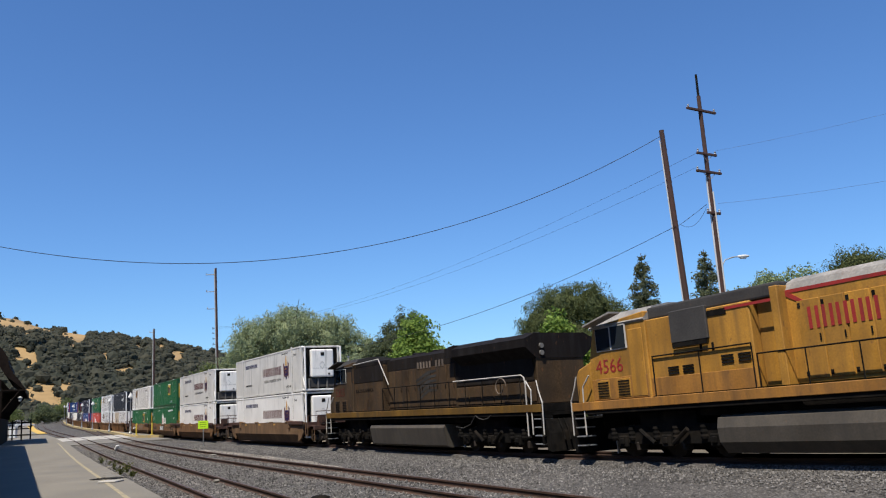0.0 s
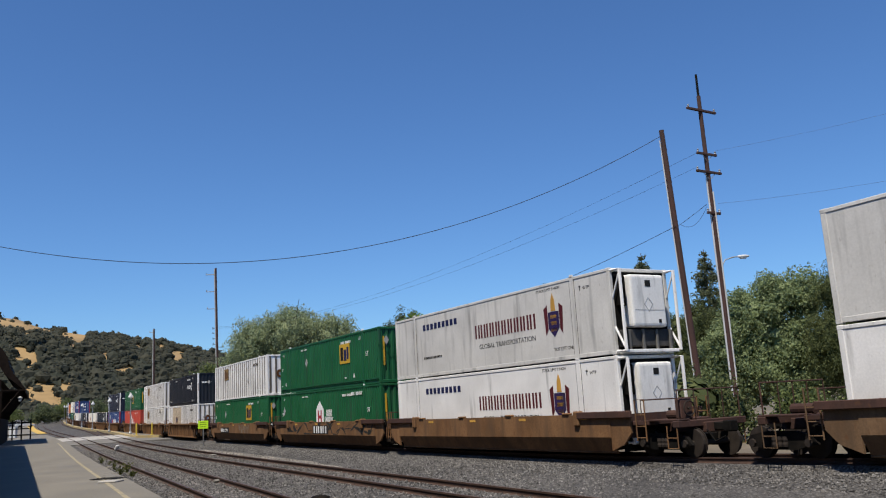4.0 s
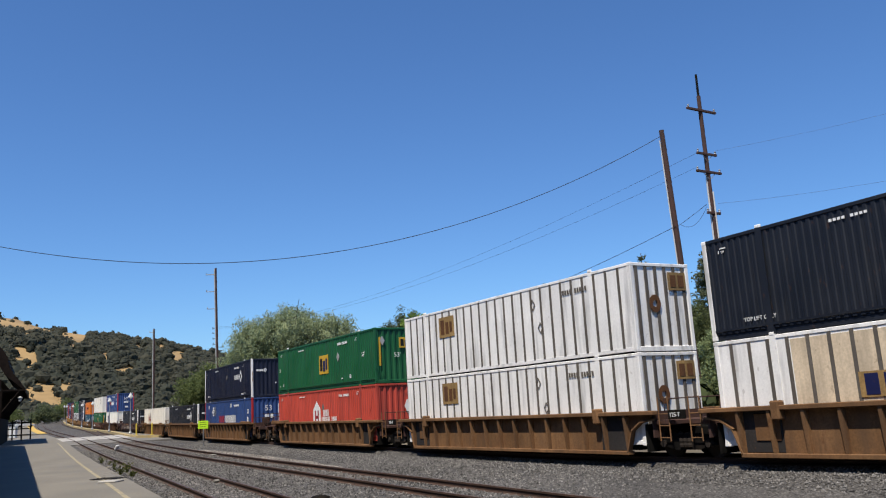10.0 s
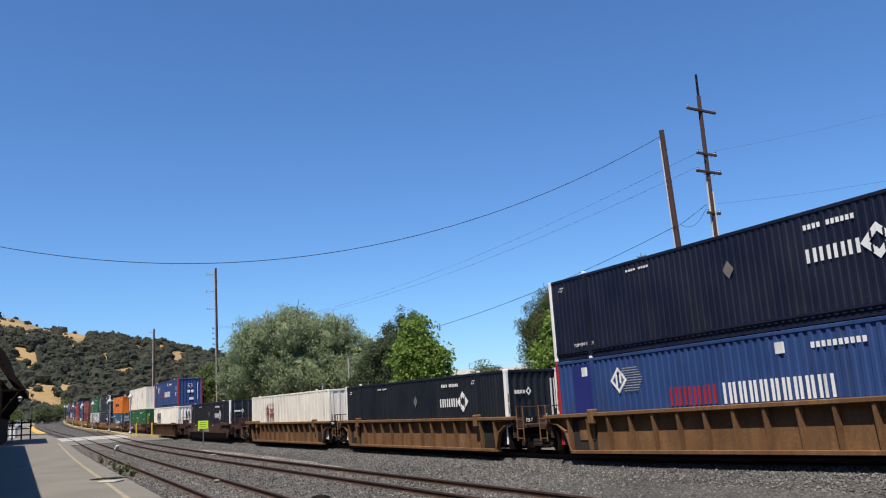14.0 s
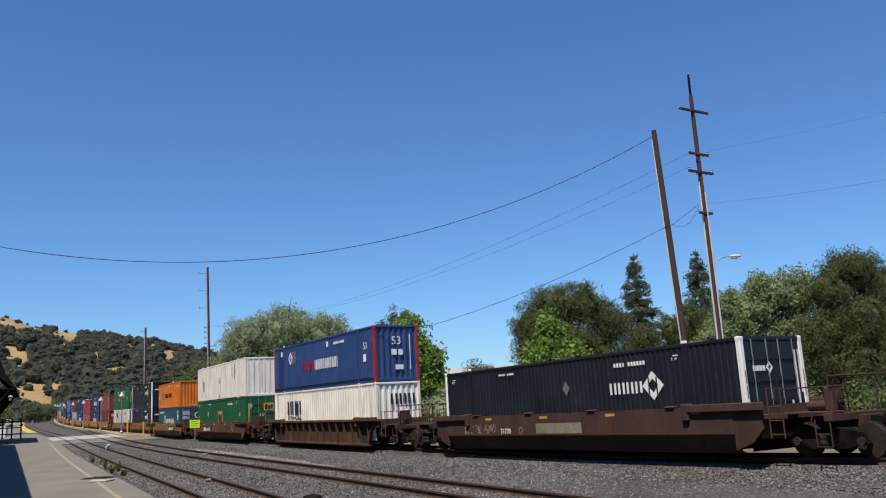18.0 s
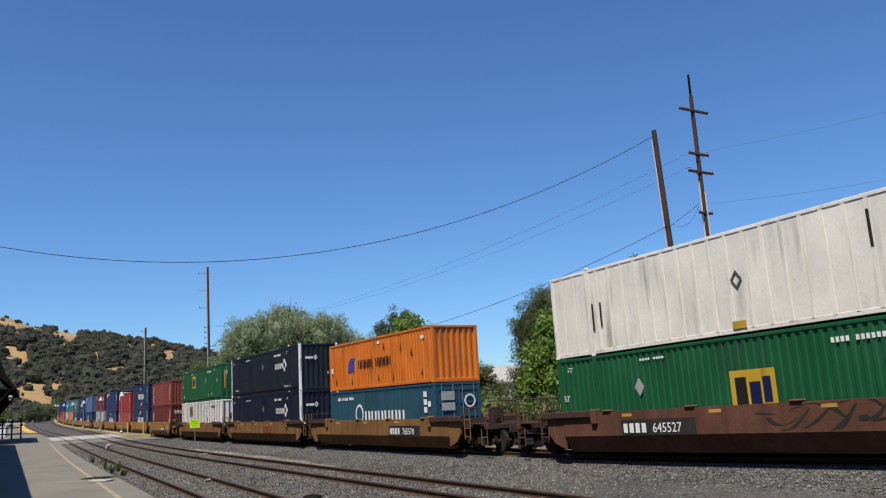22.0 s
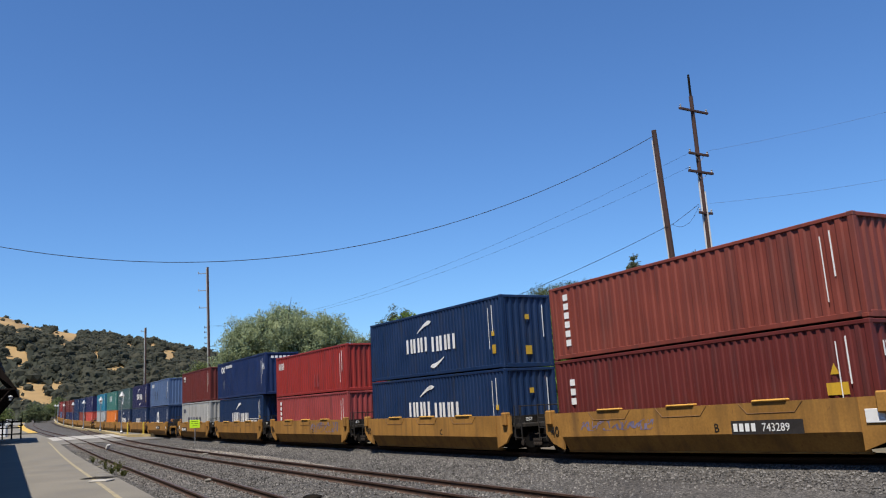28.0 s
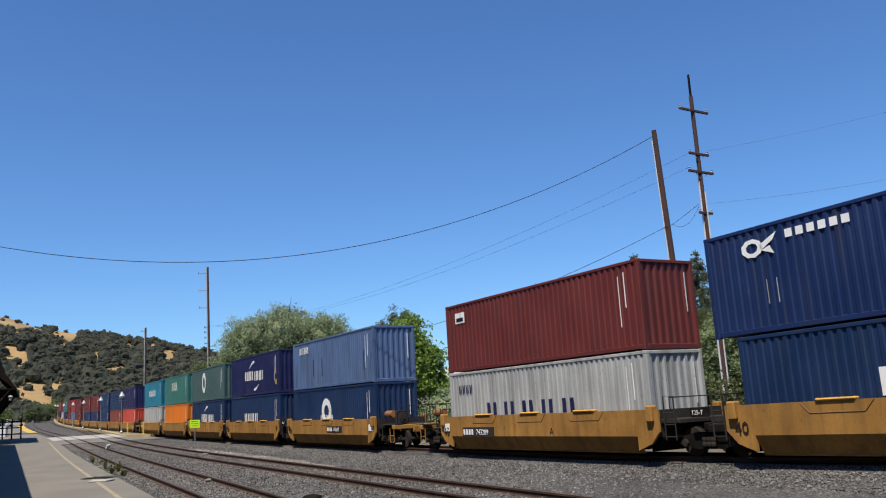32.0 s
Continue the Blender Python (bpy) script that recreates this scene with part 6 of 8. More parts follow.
    rod(bm, (-1.5, -1.25, 1.48), (3.2, -1.25, 1.48), 0.16, n=12)
    part("air_reservoir", bm, PAINT["tank_grey"], lo)
    for xx in (1.6, 3.6, 5.6):
        bm = bmesh.new()
        lathe(bm, [(0.65, 4.62), (0.65, 4.72), (0.5, 4.76)], 16, (xx, 0, 0))
        part("roof_fan", bm, G, lo)
    MOVERS.append((lo, 32.5, 6.6, 0.0, 0.0))


def loco_dirty():
    """Soot-brown locomotive with a winged radiator, cab to the rear of the train's travel."""
    lo = thing("diesel_locomotive", "soot-darkened brown diesel locomotive with winged radiator housing", "locomotive", "locomotives")
    D, K, S = PAINT["loco_dirty"], PAINT["loco_dirty_dark"], PAINT["loco_stripe"]
    L = 10.55
    loco_frame(lo, L, S, PAINT["rail_white"])
    loco_bogie(lo, -6.8)
    loco_bogie(lo, 6.6)
    cab_end(lo, D, M["black"], PAINT["ghost_grey"], -L, "5303", PAINT["ghost_red"])
    # auxiliary cabinet behind the cab
    part("auxiliary_cab", bevel(boxes((-6.6, -3.0, -1.42, 1.42, 1.85, 4.15)), 0.03), D, lo)
    part("cabinet_top", bevel(boxes((-6.6, -3.0, -1.3, 1.3, 4.15, 4.42)), 0.05), K, lo)
    part("upper_panel", bevel(boxes((-6.62, -2.98, -1.435, -1.41, 3.35, 4.16)), 0.01), PAINT["loco_soot"], lo, "sooty upper body panel")
    part("cab_upper_panel", bevel(boxes((-7.6, -6.64, -1.515, -1.49, 3.4, 4.2)), 0.01), PAINT["loco_soot"], lo, "sooty upper body panel")
    hd = part("hood", bevel(boxes((-3.0, 9.9, -1.12, 1.12, 1.85, 4.3)), 0.04), D, lo, "grimy brown engine hood")
    bm = bmesh.new()
    prism(bm, [(-1.12, 4.25), (1.12, 4.25), (0.8, 4.46), (-0.8, 4.46)], -3.0, 3.7, "x")
    part("hood_roof", bm, K, lo)
    # radiator housing with wings
    bm = bmesh.new()
    prism(bm, [(-1.12, 3.55), (-1.62, 3.98), (-1.62, 4.3), (-1.2, 4.5), (1.2, 4.5), (1.62, 4.3), (1.62, 3.98), (1.12, 3.55)], 4.4, 9.95, "x")
    part("radiator_wing", bm, K, lo, "flared dark radiator wings")
    bm = bmesh.new()
    prism(bm, [(3.6, 4.4), (4.4, 4.5), (4.4, 4.0), (3.6, 4.0)], -1.5, 1.5, "y")
    part("radiator_front", bm, K, lo)
    # screen under the wing, its near-black colour includes the wing's cast shade
    part("radiator_screen", boxes((3.9, 9.7, -1.15, -1.11, 2.75, 3.9)), PAINT["loco_soot"], hd, "radiator screen painted black with the wing's shade")
    part("end_wall", bevel(boxes((9.6, 9.92, -1.12, 1.12, 1.85, 4.42)), 0.03), D, lo)
    for z in (3.75, 4.02):
        bm = bmesh.new()
        rod(bm, (9.9, -0.9, z), (10.02, -0.9, z), 0.1, n=10)
        part("marker_light", bm, PAINT["tank_frame"], lo)
    part("hood_upper", boxes((-3.0, 3.9, -1.135, -1.115, 3.78, 4.3)), PAINT["loco_soot"], hd, "soot-blackened upper hood")
    bm = bmesh.new()
    tube(bm, [(4.2, -1.49, 2.95), (9.35, -1.49, 2.95), (9.55, -1.5, 2.85), (9.62, -1.5, 2.6), (9.62, -1.5, 0.7)], 0.03, 8)
    part("looped_handrail", bm, PAINT["rail_white"], lo, "pale looped handrail")
    bm = bmesh.new()
    tube(bm, [(8.0 + 0.3 * math.cos(k * 0.42), -1.5 - 0.01 * k, 2.6 + 0.3 * math.sin(k * 0.42)) for k in range(16)], 0.025, 6)
    part("coiled_hose", bm, PAINT["grubby_pale"], lo)
    for i in range(9):
        x = -2.85 + i * 0.74
        d = part("hood_door", bevel(boxes((x, x + 0.7, -1.145, -1.11, 1.98, 3.75)), 0.012), D, hd)
        part("latch", boxes((x + 0.6, x + 0.64, -1.165, -1.14, 2.7, 2.9)), M["black"], d)
    for i in range(6):
        x = 3.95 + i * 0.98
        part("hood_door", bevel(boxes((x, x + 0.92, -1.145, -1.11, 1.95, 2.68)), 0.012), D, hd)
    # emblem remains: pale wing-shaped streaks and word blocks
    for i in range(5):
        bm = bmesh.new()
        prism(bm, [(0.5 - 0.1 * i, 2.3 + 0.2 * i), (1.4, 2.62 + 0.2 * i), (2.1, 2.62 + 0.22 * i), (2.1, 2.72 + 0.22 * i), (1.3, 2.76 + 0.2 * i), (0.5 - 0.1 * i, 2.42 + 0.2 * i)], -1.152, -1.144, "y")
        part("faded_emblem", bm, PAINT["ghost_grey"], hd)
    word(0.3, 3.72, 0.30, 9, 0.30, -1.155, PAINT["grubby_pale"], hd, "faded_brand_word", gaps=(5,), fill=0.55)
    shield = polygon([(-7.35, 3.2), (-6.75, 3.2), (-6.75, 2.8), (-7.05, 2.55), (-7.35, 2.8)], -1.5, PAINT["ghost_grey"], lo, "shield_emblem")
    blocks([(-7.33, -6.77, 3.0, 3.18)], -1.512, NAVY_, shield, "shield_band")
    writing("BUILDING AMERICA", -6.4, 2.86, 0.18, -1.43, PAINT["loco_soot"], lo, "slogan")
    railing(lo, -3.0, 9.2, -1.46, 10, M["black"], 2.95, 1.85)
    railing(lo, -3.0, 9.2, 1.46, 10, M["black"], 2.95, 1.85)
    bm = bmesh.new()
    tube(bm, [(-6.5, -1.50, 4.35), (-3.3, -1.50, 4.45), (-2.2, -1.48, 3.1)], 0.025, 6)
    part("diagonal_handrail", bm, PAINT["rail_white"], lo)
    bm = bmesh.new()
    prism(bm, [(-1.36, 1.15), (1.36, 1.15), (1.45, 1.0), (1.30, 0.24), (1.1, 0.14), (-1.1, 0.14), (-1.30, 0.24), (-1.45, 1.0)], -4.7, 3.1, "x")
    part("fuel_tank", bm, PAINT["tank_grey"], lo, "long slab-sided grey fuel tank")
    bm = bmesh.new()
    tube(bm, [(4.3, -1.5, 1.05), (4.9, -1.5, 1.0), (5.5, -1.5, 1.15), (5.9, -1.5, 1.5), (6.15, -1.5, 1.38), (6.5, -1.5, 1.33), (6.85, -1.5, 1.38), (7.1, -1.5, 1.5)], 0.018, 6)
    part("hanging_cable", bm, PAINT["loco_grey"], lo)
    for xx in (-1.5, 0.6, 6.0, 8.2):
        bm = bmesh.new()
        lathe(bm, [(0.4, 4.44), (0.4, 4.56), (0.3, 4.6)], 14, (xx, 0, 0 if xx < 4 else 0.05))
        part("roof_hatch", bm, K, lo)
    MOVERS.append((lo, 9.4, 6.7, 0.0, 0.0))


loco_yellow()
loco_dirty()
# ---------------------------------------------------------------- well cars
def truck(parent, x):
    """A freight bogie: side frames, bolster, springs, wheelsets."""
    bg = part("bogie", boxes((x - 0.25, x + 0.25, -1.1, 1.1, 0.35, 0.62)), M["black"], parent, "black cast bogie")
    for sy in (-1, 1):
        bm = bmesh.new()
        prism(bm, [(x - 1.15, 0.38), (x - 0.95, 0.62), (x - 0.45, 0.72), (x + 0.45, 0.72), (x + 0.95, 0.62), (x + 1.15, 0.38), (x + 0.9, 0.36), (x + 0.5, 0.24), (x - 0.5, 0.24), (x - 0.9, 0.36)], sy * 1.0, sy * 1.13, "y")
        part("side_frame", bm, M["black"], bg)
        bm = bmesh.new()
        for k in (-0.16, 0.0, 0.16):
            lathe(bm, [(0.075, 0.32), (0.085, 0.38), (0.07, 0.44), (0.085, 0.5), (0.075, 0.58)], 8, (x + k, sy * 1.14, 0))
        part("spring_nest", bm, M["wheel"], bg)
        for sx in (-1, 1):
            bm = bmesh.new()
            rod(bm, (x + sx * 0.89, sy * 1.0, 0.42), (x + sx * 0.89, sy * 1.2, 0.42), 0.11, n=8)
            part("axle_cap", bm, M["wheel"], bg)
    for sx in (-1, 1):
        bm = bmesh.new()
        rod(bm, (0, -0.95, 0), (0, 0.95, 0), 0.08, n=8)
        for sy in (-1, 1):
            y = sy * 0.755
            rod(bm, (0, y - 0.06, 0), (0, y + 0.06, 0), 0.42, n=20)
            rod(bm, (0, y - sy * 0.06, 0), (0, y - sy * 0.09, 0), 0.455, n=20)
        ws = part("wheelset", bm, M["wheel"], parent)
        ws.location = (x + sx * 0.89, 0, 0.42)
        ROLLERS.append((ws, 0.42))


def lr(sx, a, b):
    return sorted((sx * a, sx * b))


def well_car(length, body, ribs, ends, label, half_bogie):
    """One unit of a double-stack well car. length: of its well's inside; ends: (rear, front), each 'own' bogie, 'shared' or 'none'."""
    car = thing("well_car", label, "railway wagon", "well cars of the train")
    bm_ = PAINT[body]
    yellow = body == "car_yellow"
    dark = PAINT["car_dark"] if not yellow else PAINT["car_grey"]
    L = length / 2 + 0.3
    top, bot = (1.41 if ribs else 1.42 if yellow else 1.37), 0.14
    for sy in (-1, 1):
        if ribs:
            # recessed side sheet under an overhanging chord, with an arch over each bogie
            bm = bmesh.new()
            prism(bm, [(-L, 1.12), (-L + 0.55, 1.05), (-L + 0.95, 0.8), (-L + 1.2, bot), (L - 1.2, bot), (L - 0.95, 0.8), (L - 0.55, 1.05), (L, 1.12), (L, top), (-L, top)], *sorted((sy * 1.305, sy * 1.33)), "y")
            part("side_sheet", bm, bm_, car)
            part("top_chord", bevel(boxes((-L - 0.1, L + 0.1, *sorted((sy * 1.30, sy * 1.56)), top - 0.13, top)), 0.02), bm_, car)
            part("bottom_sill", bevel(boxes((-L + 1.2, L - 1.2, *sorted((sy * 1.2, sy * 1.46)), bot - 0.08, bot + 0.04)), 0.015), bm_, car)
            k = int((2 * L - 2.4) / 1.0)
            for i in range(k + 1):
                x = -L + 1.25 + (2 * L - 2.5) * i / k
                bm = bmesh.new()
                prism(bm, [(sy * 1.325, bot + 0.03), (sy * 1.43, bot + 0.03), (sy * 1.53, top - 0.12), (sy * 1.325, top - 0.12)], x - 0.05, x + 0.05, "x")
                part("side_rib", bm, bm_, car)
            for sx in (-1, 1):
                bm = bmesh.new()
                pts = [(sx * (L - 1.22), bot), (sx * (L - 0.97), 0.8), (sx * (L - 0.56), 1.05), (sx * L, 1.12)]
                for (xa, za), (xb, zb) in zip(pts[:-1], pts[1:]):
                    prism(bm, [(xa, za), (xb, zb), (xb, zb + 0.05), (xa + (0.05 if xa > xb else -0.05), za + 0.03)], *sorted((sy * 1.31, sy * 1.47)), "y")
                part("wheel_arch", bm, bm_, car)
                xe = sx * (L - 1.95)
                part("black_panel", boxes((xe - 0.62, xe + 0.62, *sorted((sy * 1.328, sy * 1.345)), 0.2, top - 0.14)), PAINT["panel_black"], car, "black painted end panel")
                if ends[0 if sx < 0 else 1] == "own":
                    part("end_cover", bevel(boxes((*lr(sx, L - 2.7, L + 0.1), *sorted((sy * 1.54, sy * 1.66)), top - 0.10, top + 0.10)), 0.02), bm_, car, "folded guide flap")
            part("tie_down_panel", bevel(boxes((-6.9, -6.1, *sorted((sy * 1.33, sy * 1.37)), 0.5, 1.2)), 0.01), bm_, car)
        else:
            # folded smooth side: upright above, leaning inwards below
            bm = bmesh.new()
            prof = [(sy * 1.36, top), (sy * 1.50, top), (sy * 1.50, 0.62), (sy * 1.24, bot), (sy * 1.21, bot), (sy * 1.46, 0.62), (sy * 1.46, top - 0.08), (sy * 1.36, top - 0.08)]
            prism(bm, prof, -L + 0.9, L - 0.9, "x")
            part("side_sheet", bm, bm_, car)
            for sx in (-1, 1):
                bm = bmesh.new()
                a, b, c = sx * (L - 0.9), sx * (L - 0.3), sx * (L + 0.05)
                prism(bm, [(a, bot + 0.05), (a, top), (c, top), (c, 0.75), (b, 0.40)], *sorted((sy * 1.40, sy * 1.48)), "y")
                part("side_end", bm, bm_, car)
                if not yellow:
                    part("end_cover", bevel(boxes((*lr(sx, L - 2.5, L + 0.2), *sorted((sy * 1.49, sy * 1.60)), top - 0.14, top + 0.08)), 0.02), dark, car, "dark hinged cover")
            part("sill_edge", bevel(boxes((-L + 0.9, L - 0.9, *sorted((sy * 1.10, sy * 1.25)), bot - 0.05, bot)), 0.01), bm_, car)
            n = 3 if yellow else 4
            for i in range(n):
                x = (i - (n - 1) / 2) * (3.15 if yellow else 3.6)
                part("load_guide", bevel(boxes((x - (0.55 if yellow else 0.2), x + (0.55 if yellow else 0.2), *sorted((sy * 1.34, sy * 1.55)), top, top + 0.07)), 0.03), PAINT["guide_yellow"] if yellow else bm_, car)
                if yellow:
                    bm = bmesh.new()
                    for a, b in (((x - 1.0, top - 0.02), (x - 0.75, top - 0.28)), ((x - 0.75, top - 0.28), (x + 0.75, top - 0.28)), ((x + 0.75, top - 0.28), (x + 1.0, top - 0.02))):
                        rod(bm, (a[0], sy * 1.502, a[1]), (b[0], sy * 1.502, b[1]), 0.012, n=4)
                    part("weld_seam", bm, PAINT["car_brown"], car)
                else:
                    part("reflector", boxes((x + 0.7, x + 1.15, *sorted((sy * 1.5, sy * 1.506)), top - 0.17, top - 0.08)), PAINT["guide_yellow"], car)
        for sx in (-1, 1):
            xg = sx * (6.03 if length > 14 else L - 0.25)
            bm = boxes((xg - 0.14, xg + 0.14, *sorted((sy * 1.31, sy * 1.60)), top - 0.38, top + 0.12))
            part("guide_bracket", bevel(bm, 0.04), bm_, car)
    part("well_floor", boxes((-L + 0.95, L - 0.95, -1.2, 1.2, 0.20, 0.335)), M["black"], car)
    for sx in (-1, 1):
        part("well_end", boxes((*lr(sx, L - 0.45, L - 0.38), -1.36, 1.36, 0.16, 1.0)), M["black"], car, "black end wall of the well")
        part("bulkhead", boxes((*lr(sx, L - 0.12, L - 0.04), -1.36, 1.36, 0.6, top - 0.02)), dark, car)
        bm = boxes((*lr(sx, L - 0.1, L + 0.75), -1.30, 1.30, 0.98, 1.12))
        part("end_platform", bevel(bm, 0.02), dark, car)
        for sy in (-1, 1):
            xa = sx * (L + 0.62)
            bm = bmesh.new()
            tube(bm, [(xa, sy * 1.36, 0.5), (xa, sy * 1.36, 1.78), (xa - sx * 0.42, sy * 1.36, 1.78), (xa - sx * 0.42, sy * 1.36, 0.5)], 0.022)
            for z in (0.6, 0.95, 1.3):
                tube(bm, [(xa, sy * 1.36, z), (xa - sx * 0.42, sy * 1.36, z)], 0.016)
            part("side_ladder", bm, bm_ if not yellow else dark, car)
        bm = bmesh.new()
        xa = sx * (L + 0.3)
        tube(bm, [(xa, -1.2, 1.1), (xa, -1.2, 1.75), (xa, 1.2, 1.75), (xa, 1.2, 1.1)], 0.02)
        part("end_rail", bm, dark, car)
        e = ends[0 if sx < 0 else 1]
        if e == "own":
            truck(car, sx * half_bogie)
            bm = boxes((*lr(sx, L + 0.3, L + 2.2), -0.42, 0.42, 0.72, 1.02))
            box(bm, *lr(sx, L + 1.85, L + 2.1), -1.45, 1.45, 0.9, 1.1)
            part("draft_sill", bevel(bm, 0.02), bm_ if yellow else dark, car)
            part("running_board", bevel(boxes((*lr(sx, L + 0.75, L + 2.1), -1.4, -0.95, 1.10, 1.15)), 0.01), dark, car)
            bm = boxes((*lr(sx, L + 2.2, L + 2.75), -0.12, 0.12, 0.76, 1.0))
            box(bm, *lr(sx, L + 2.6, L + 2.9), -0.17, 0.17, 0.72, 1.04)
            part("coupler", bevel(bm, 0.03), M["black"], car)
            for sy in (-1, 1):
                bm = bmesh.new()
                xa = sx * (L + 2.0)
                tube(bm, [(xa, sy * 1.42, 0.95), (xa, sy * 1.42, 0.3), (xa - sx * 0.42, sy * 1.42, 0.3), (xa - sx * 0.42, sy * 1.42, 0.95)], 0.02)
                tube(bm, [(xa, sy * 1.42, 0.6), (xa - sx * 0.42, sy * 1.42, 0.6)], 0.02)
                part("stirrup_step", bm, bm_, car)
            bm = bmesh.new()
            tube(bm, [(xa, -1.30, 1.05), (xa, -1.30, 2.0), (xa, 1.30, 2.0), (xa, 1.30, 1.05)], 0.024)
            for yy in (-0.6, 0.0, 0.6):
                tube(bm, [(xa, yy, 1.05), (xa, yy, 2.0)], 0.016)
            part("end_handrail", bm, dark, car)
            if yellow:
                part("data_plate", bevel(boxes((*lr(sx, L - 0.75, L - 0.25), -1.508, -1.49, 0.82, 1.14)), 0.01), PAINT["letter_white"], car, "pale data plate")
                bm = bmesh.new()
                rod(bm, (sx * (L + 0.5), -1.0, 1.62), (sx * (L + 1.25), -1.0, 1.62), 0.17, n=12)
                part("brake_reservoir", bm, PAINT["reservoir_rust"], car, "rusty brake reservoir")
            if sx > 0:
                bm = boxes((xa - 0.3, xa - 0.06, -1.15, -0.6, 1.12, 1.75))
                part("brake_box", bevel(bm, 0.05), dark, car)
                bm = bmesh.new()
                tube(bm, [(xa + 0.05, -0.88 + 0.22 * math.cos(k * math.pi / 8), 1.45 + 0.22 * math.sin(k * math.pi / 8)) for k in range(17)], 0.02, 6)
                rod(bm, (xa, -0.88, 1.45), (xa + 0.07, -0.88, 1.45), 0.04, n=8)
                part("brake_wheel", bm, M["wheel"], car)
            bm = bmesh.new()
            rod(bm, (sx * (L + 0.9), -0.6, 1.26), (sx * (L + 1.6), -0.6, 1.26), 0.14, n=12)
            part("air_reservoir", bm, dark, car)
            bm = bmesh.new()
            tube(bm, [(sx * (L + 2.2), -0.4, 0.8), (sx * (L + 2.5), -0.4, 0.45), (sx * (L + 2.85), -0.35, 0.6)], 0.03, 6)
            part("air_hose", bm, M["black"], car)
        elif e == "shared":
            truck(car, sx * half_bogie)
            part("articulated_joint", bevel(boxes((sx * half_bogie - 0.7, sx * half_bogie + 0.7, -0.4, 0.4, 0.62, 0.9)), 0.03), M["black"], car)
            part("joint_plate", bevel(boxes((sx * half_bogie - 0.35, sx * half_bogie + 0.35, -1.42, -1.36, 1.15, 1.42)), 0.01), M["black"], car, "black plate with a white code")
            writing("125-T", sx * half_bogie - 0.28, 1.22, 0.13, -1.424, W_, car, "plate_code")
        else:
            part("articulated_joint", bevel(boxes((*lr(sx, L, half_bogie - 0.1), -0.3, 0.3, 0.7, 0.95)), 0.03), M["black"], car)
    return car


paint("reservoir_rust", (0.36, 0.17, 0.07), 0.8, 0.5, 0.3, 0.4)
paint("panel_black", (0.045, 0.04, 0.038), 0.8, 0.6, 0.3)
paint("car_grey", (0.045, 0.04, 0.035), 0.85, 0.4, 0.3)
paint("worn_red", (0.24, 0.05, 0.03), 0.85, 0.8, 0.3)
paint("guide_yellow", (0.70, 0.38, 0.07), 0.6, 0.3, 0.15)
paint("graffiti_dark", (0.042, 0.042, 0.038), 0.8, 0.3, 0.3)
paint("graffiti_blue", (0.24, 0.21, 0.32), 0.8, 0.3, 0.3)
paint("graffiti_pale", (0.33, 0.28, 0.22), 0.8, 0.3, 0.3)
BASE = 0.34


def load(c, half, lower=None, upper=None, dz=0.0):
    if lower:
        MOVERS.append((lower, c, half, BASE + dz, 0.0))
    if upper:
        MOVERS.append((upper, c, half, BASE + dz + (lower["tall"] if lower else 0) + 0.022, 0.0))


def unit(c, kind, ends, half):
    length, body, ribs, label = {
        "rib_dark": (16.6, "rib_brown", True, "dark brown well car with ribbed steel sides"),
        "rib": (16.6, "car_brown", True, "rust-brown well car with ribbed steel sides"),
        "smooth": (16.6, "car_brown", False, "rust-brown well car with smooth grimy sides"),
        "dull": (16.6, "car_dull", False, "dull brown well car with smooth grimy sides"),
        "red": (16.6, "car_red", False, "red-brown well car with smooth scrawled sides"),
        "tan": (16.6, "car_tan", False, "tan-brown well car with smooth sides"),
        "dark": (16.6, "car_dark", False, "dark brown well car with smooth sides and scrawled paint"),
        "yellow": (12.5, "car_yellow", False, "weathered yellow well car with smooth folded sides"),
    }[kind]
    car = well_car(length, body, ribs, ends, label, half)
    MOVERS.append((car, c, half, 0.0, 0.0))
    return car


def reporting_mark(car, x, number, z=0.7, s=1.0, plate=True):
    """The car's number: owner's mark as plain blocks, then the digits."""
    y = -1.506
    if plate:
        blocks([(x - 0.08 * s, x + 2.32 * s, z - 0.06, z + 0.32 * s)], y + 0.002, PAINT["panel_black"], car, "number_panel")
        y -= 0.008
    word(x, z + 0.02, 0.22 * s, 4, 0.21 * s, y, W_, car, "owner_mark")
    writing(number, x + 0.98 * s, z + 0.02, 0.22 * s, y, W_, car, "car_number")


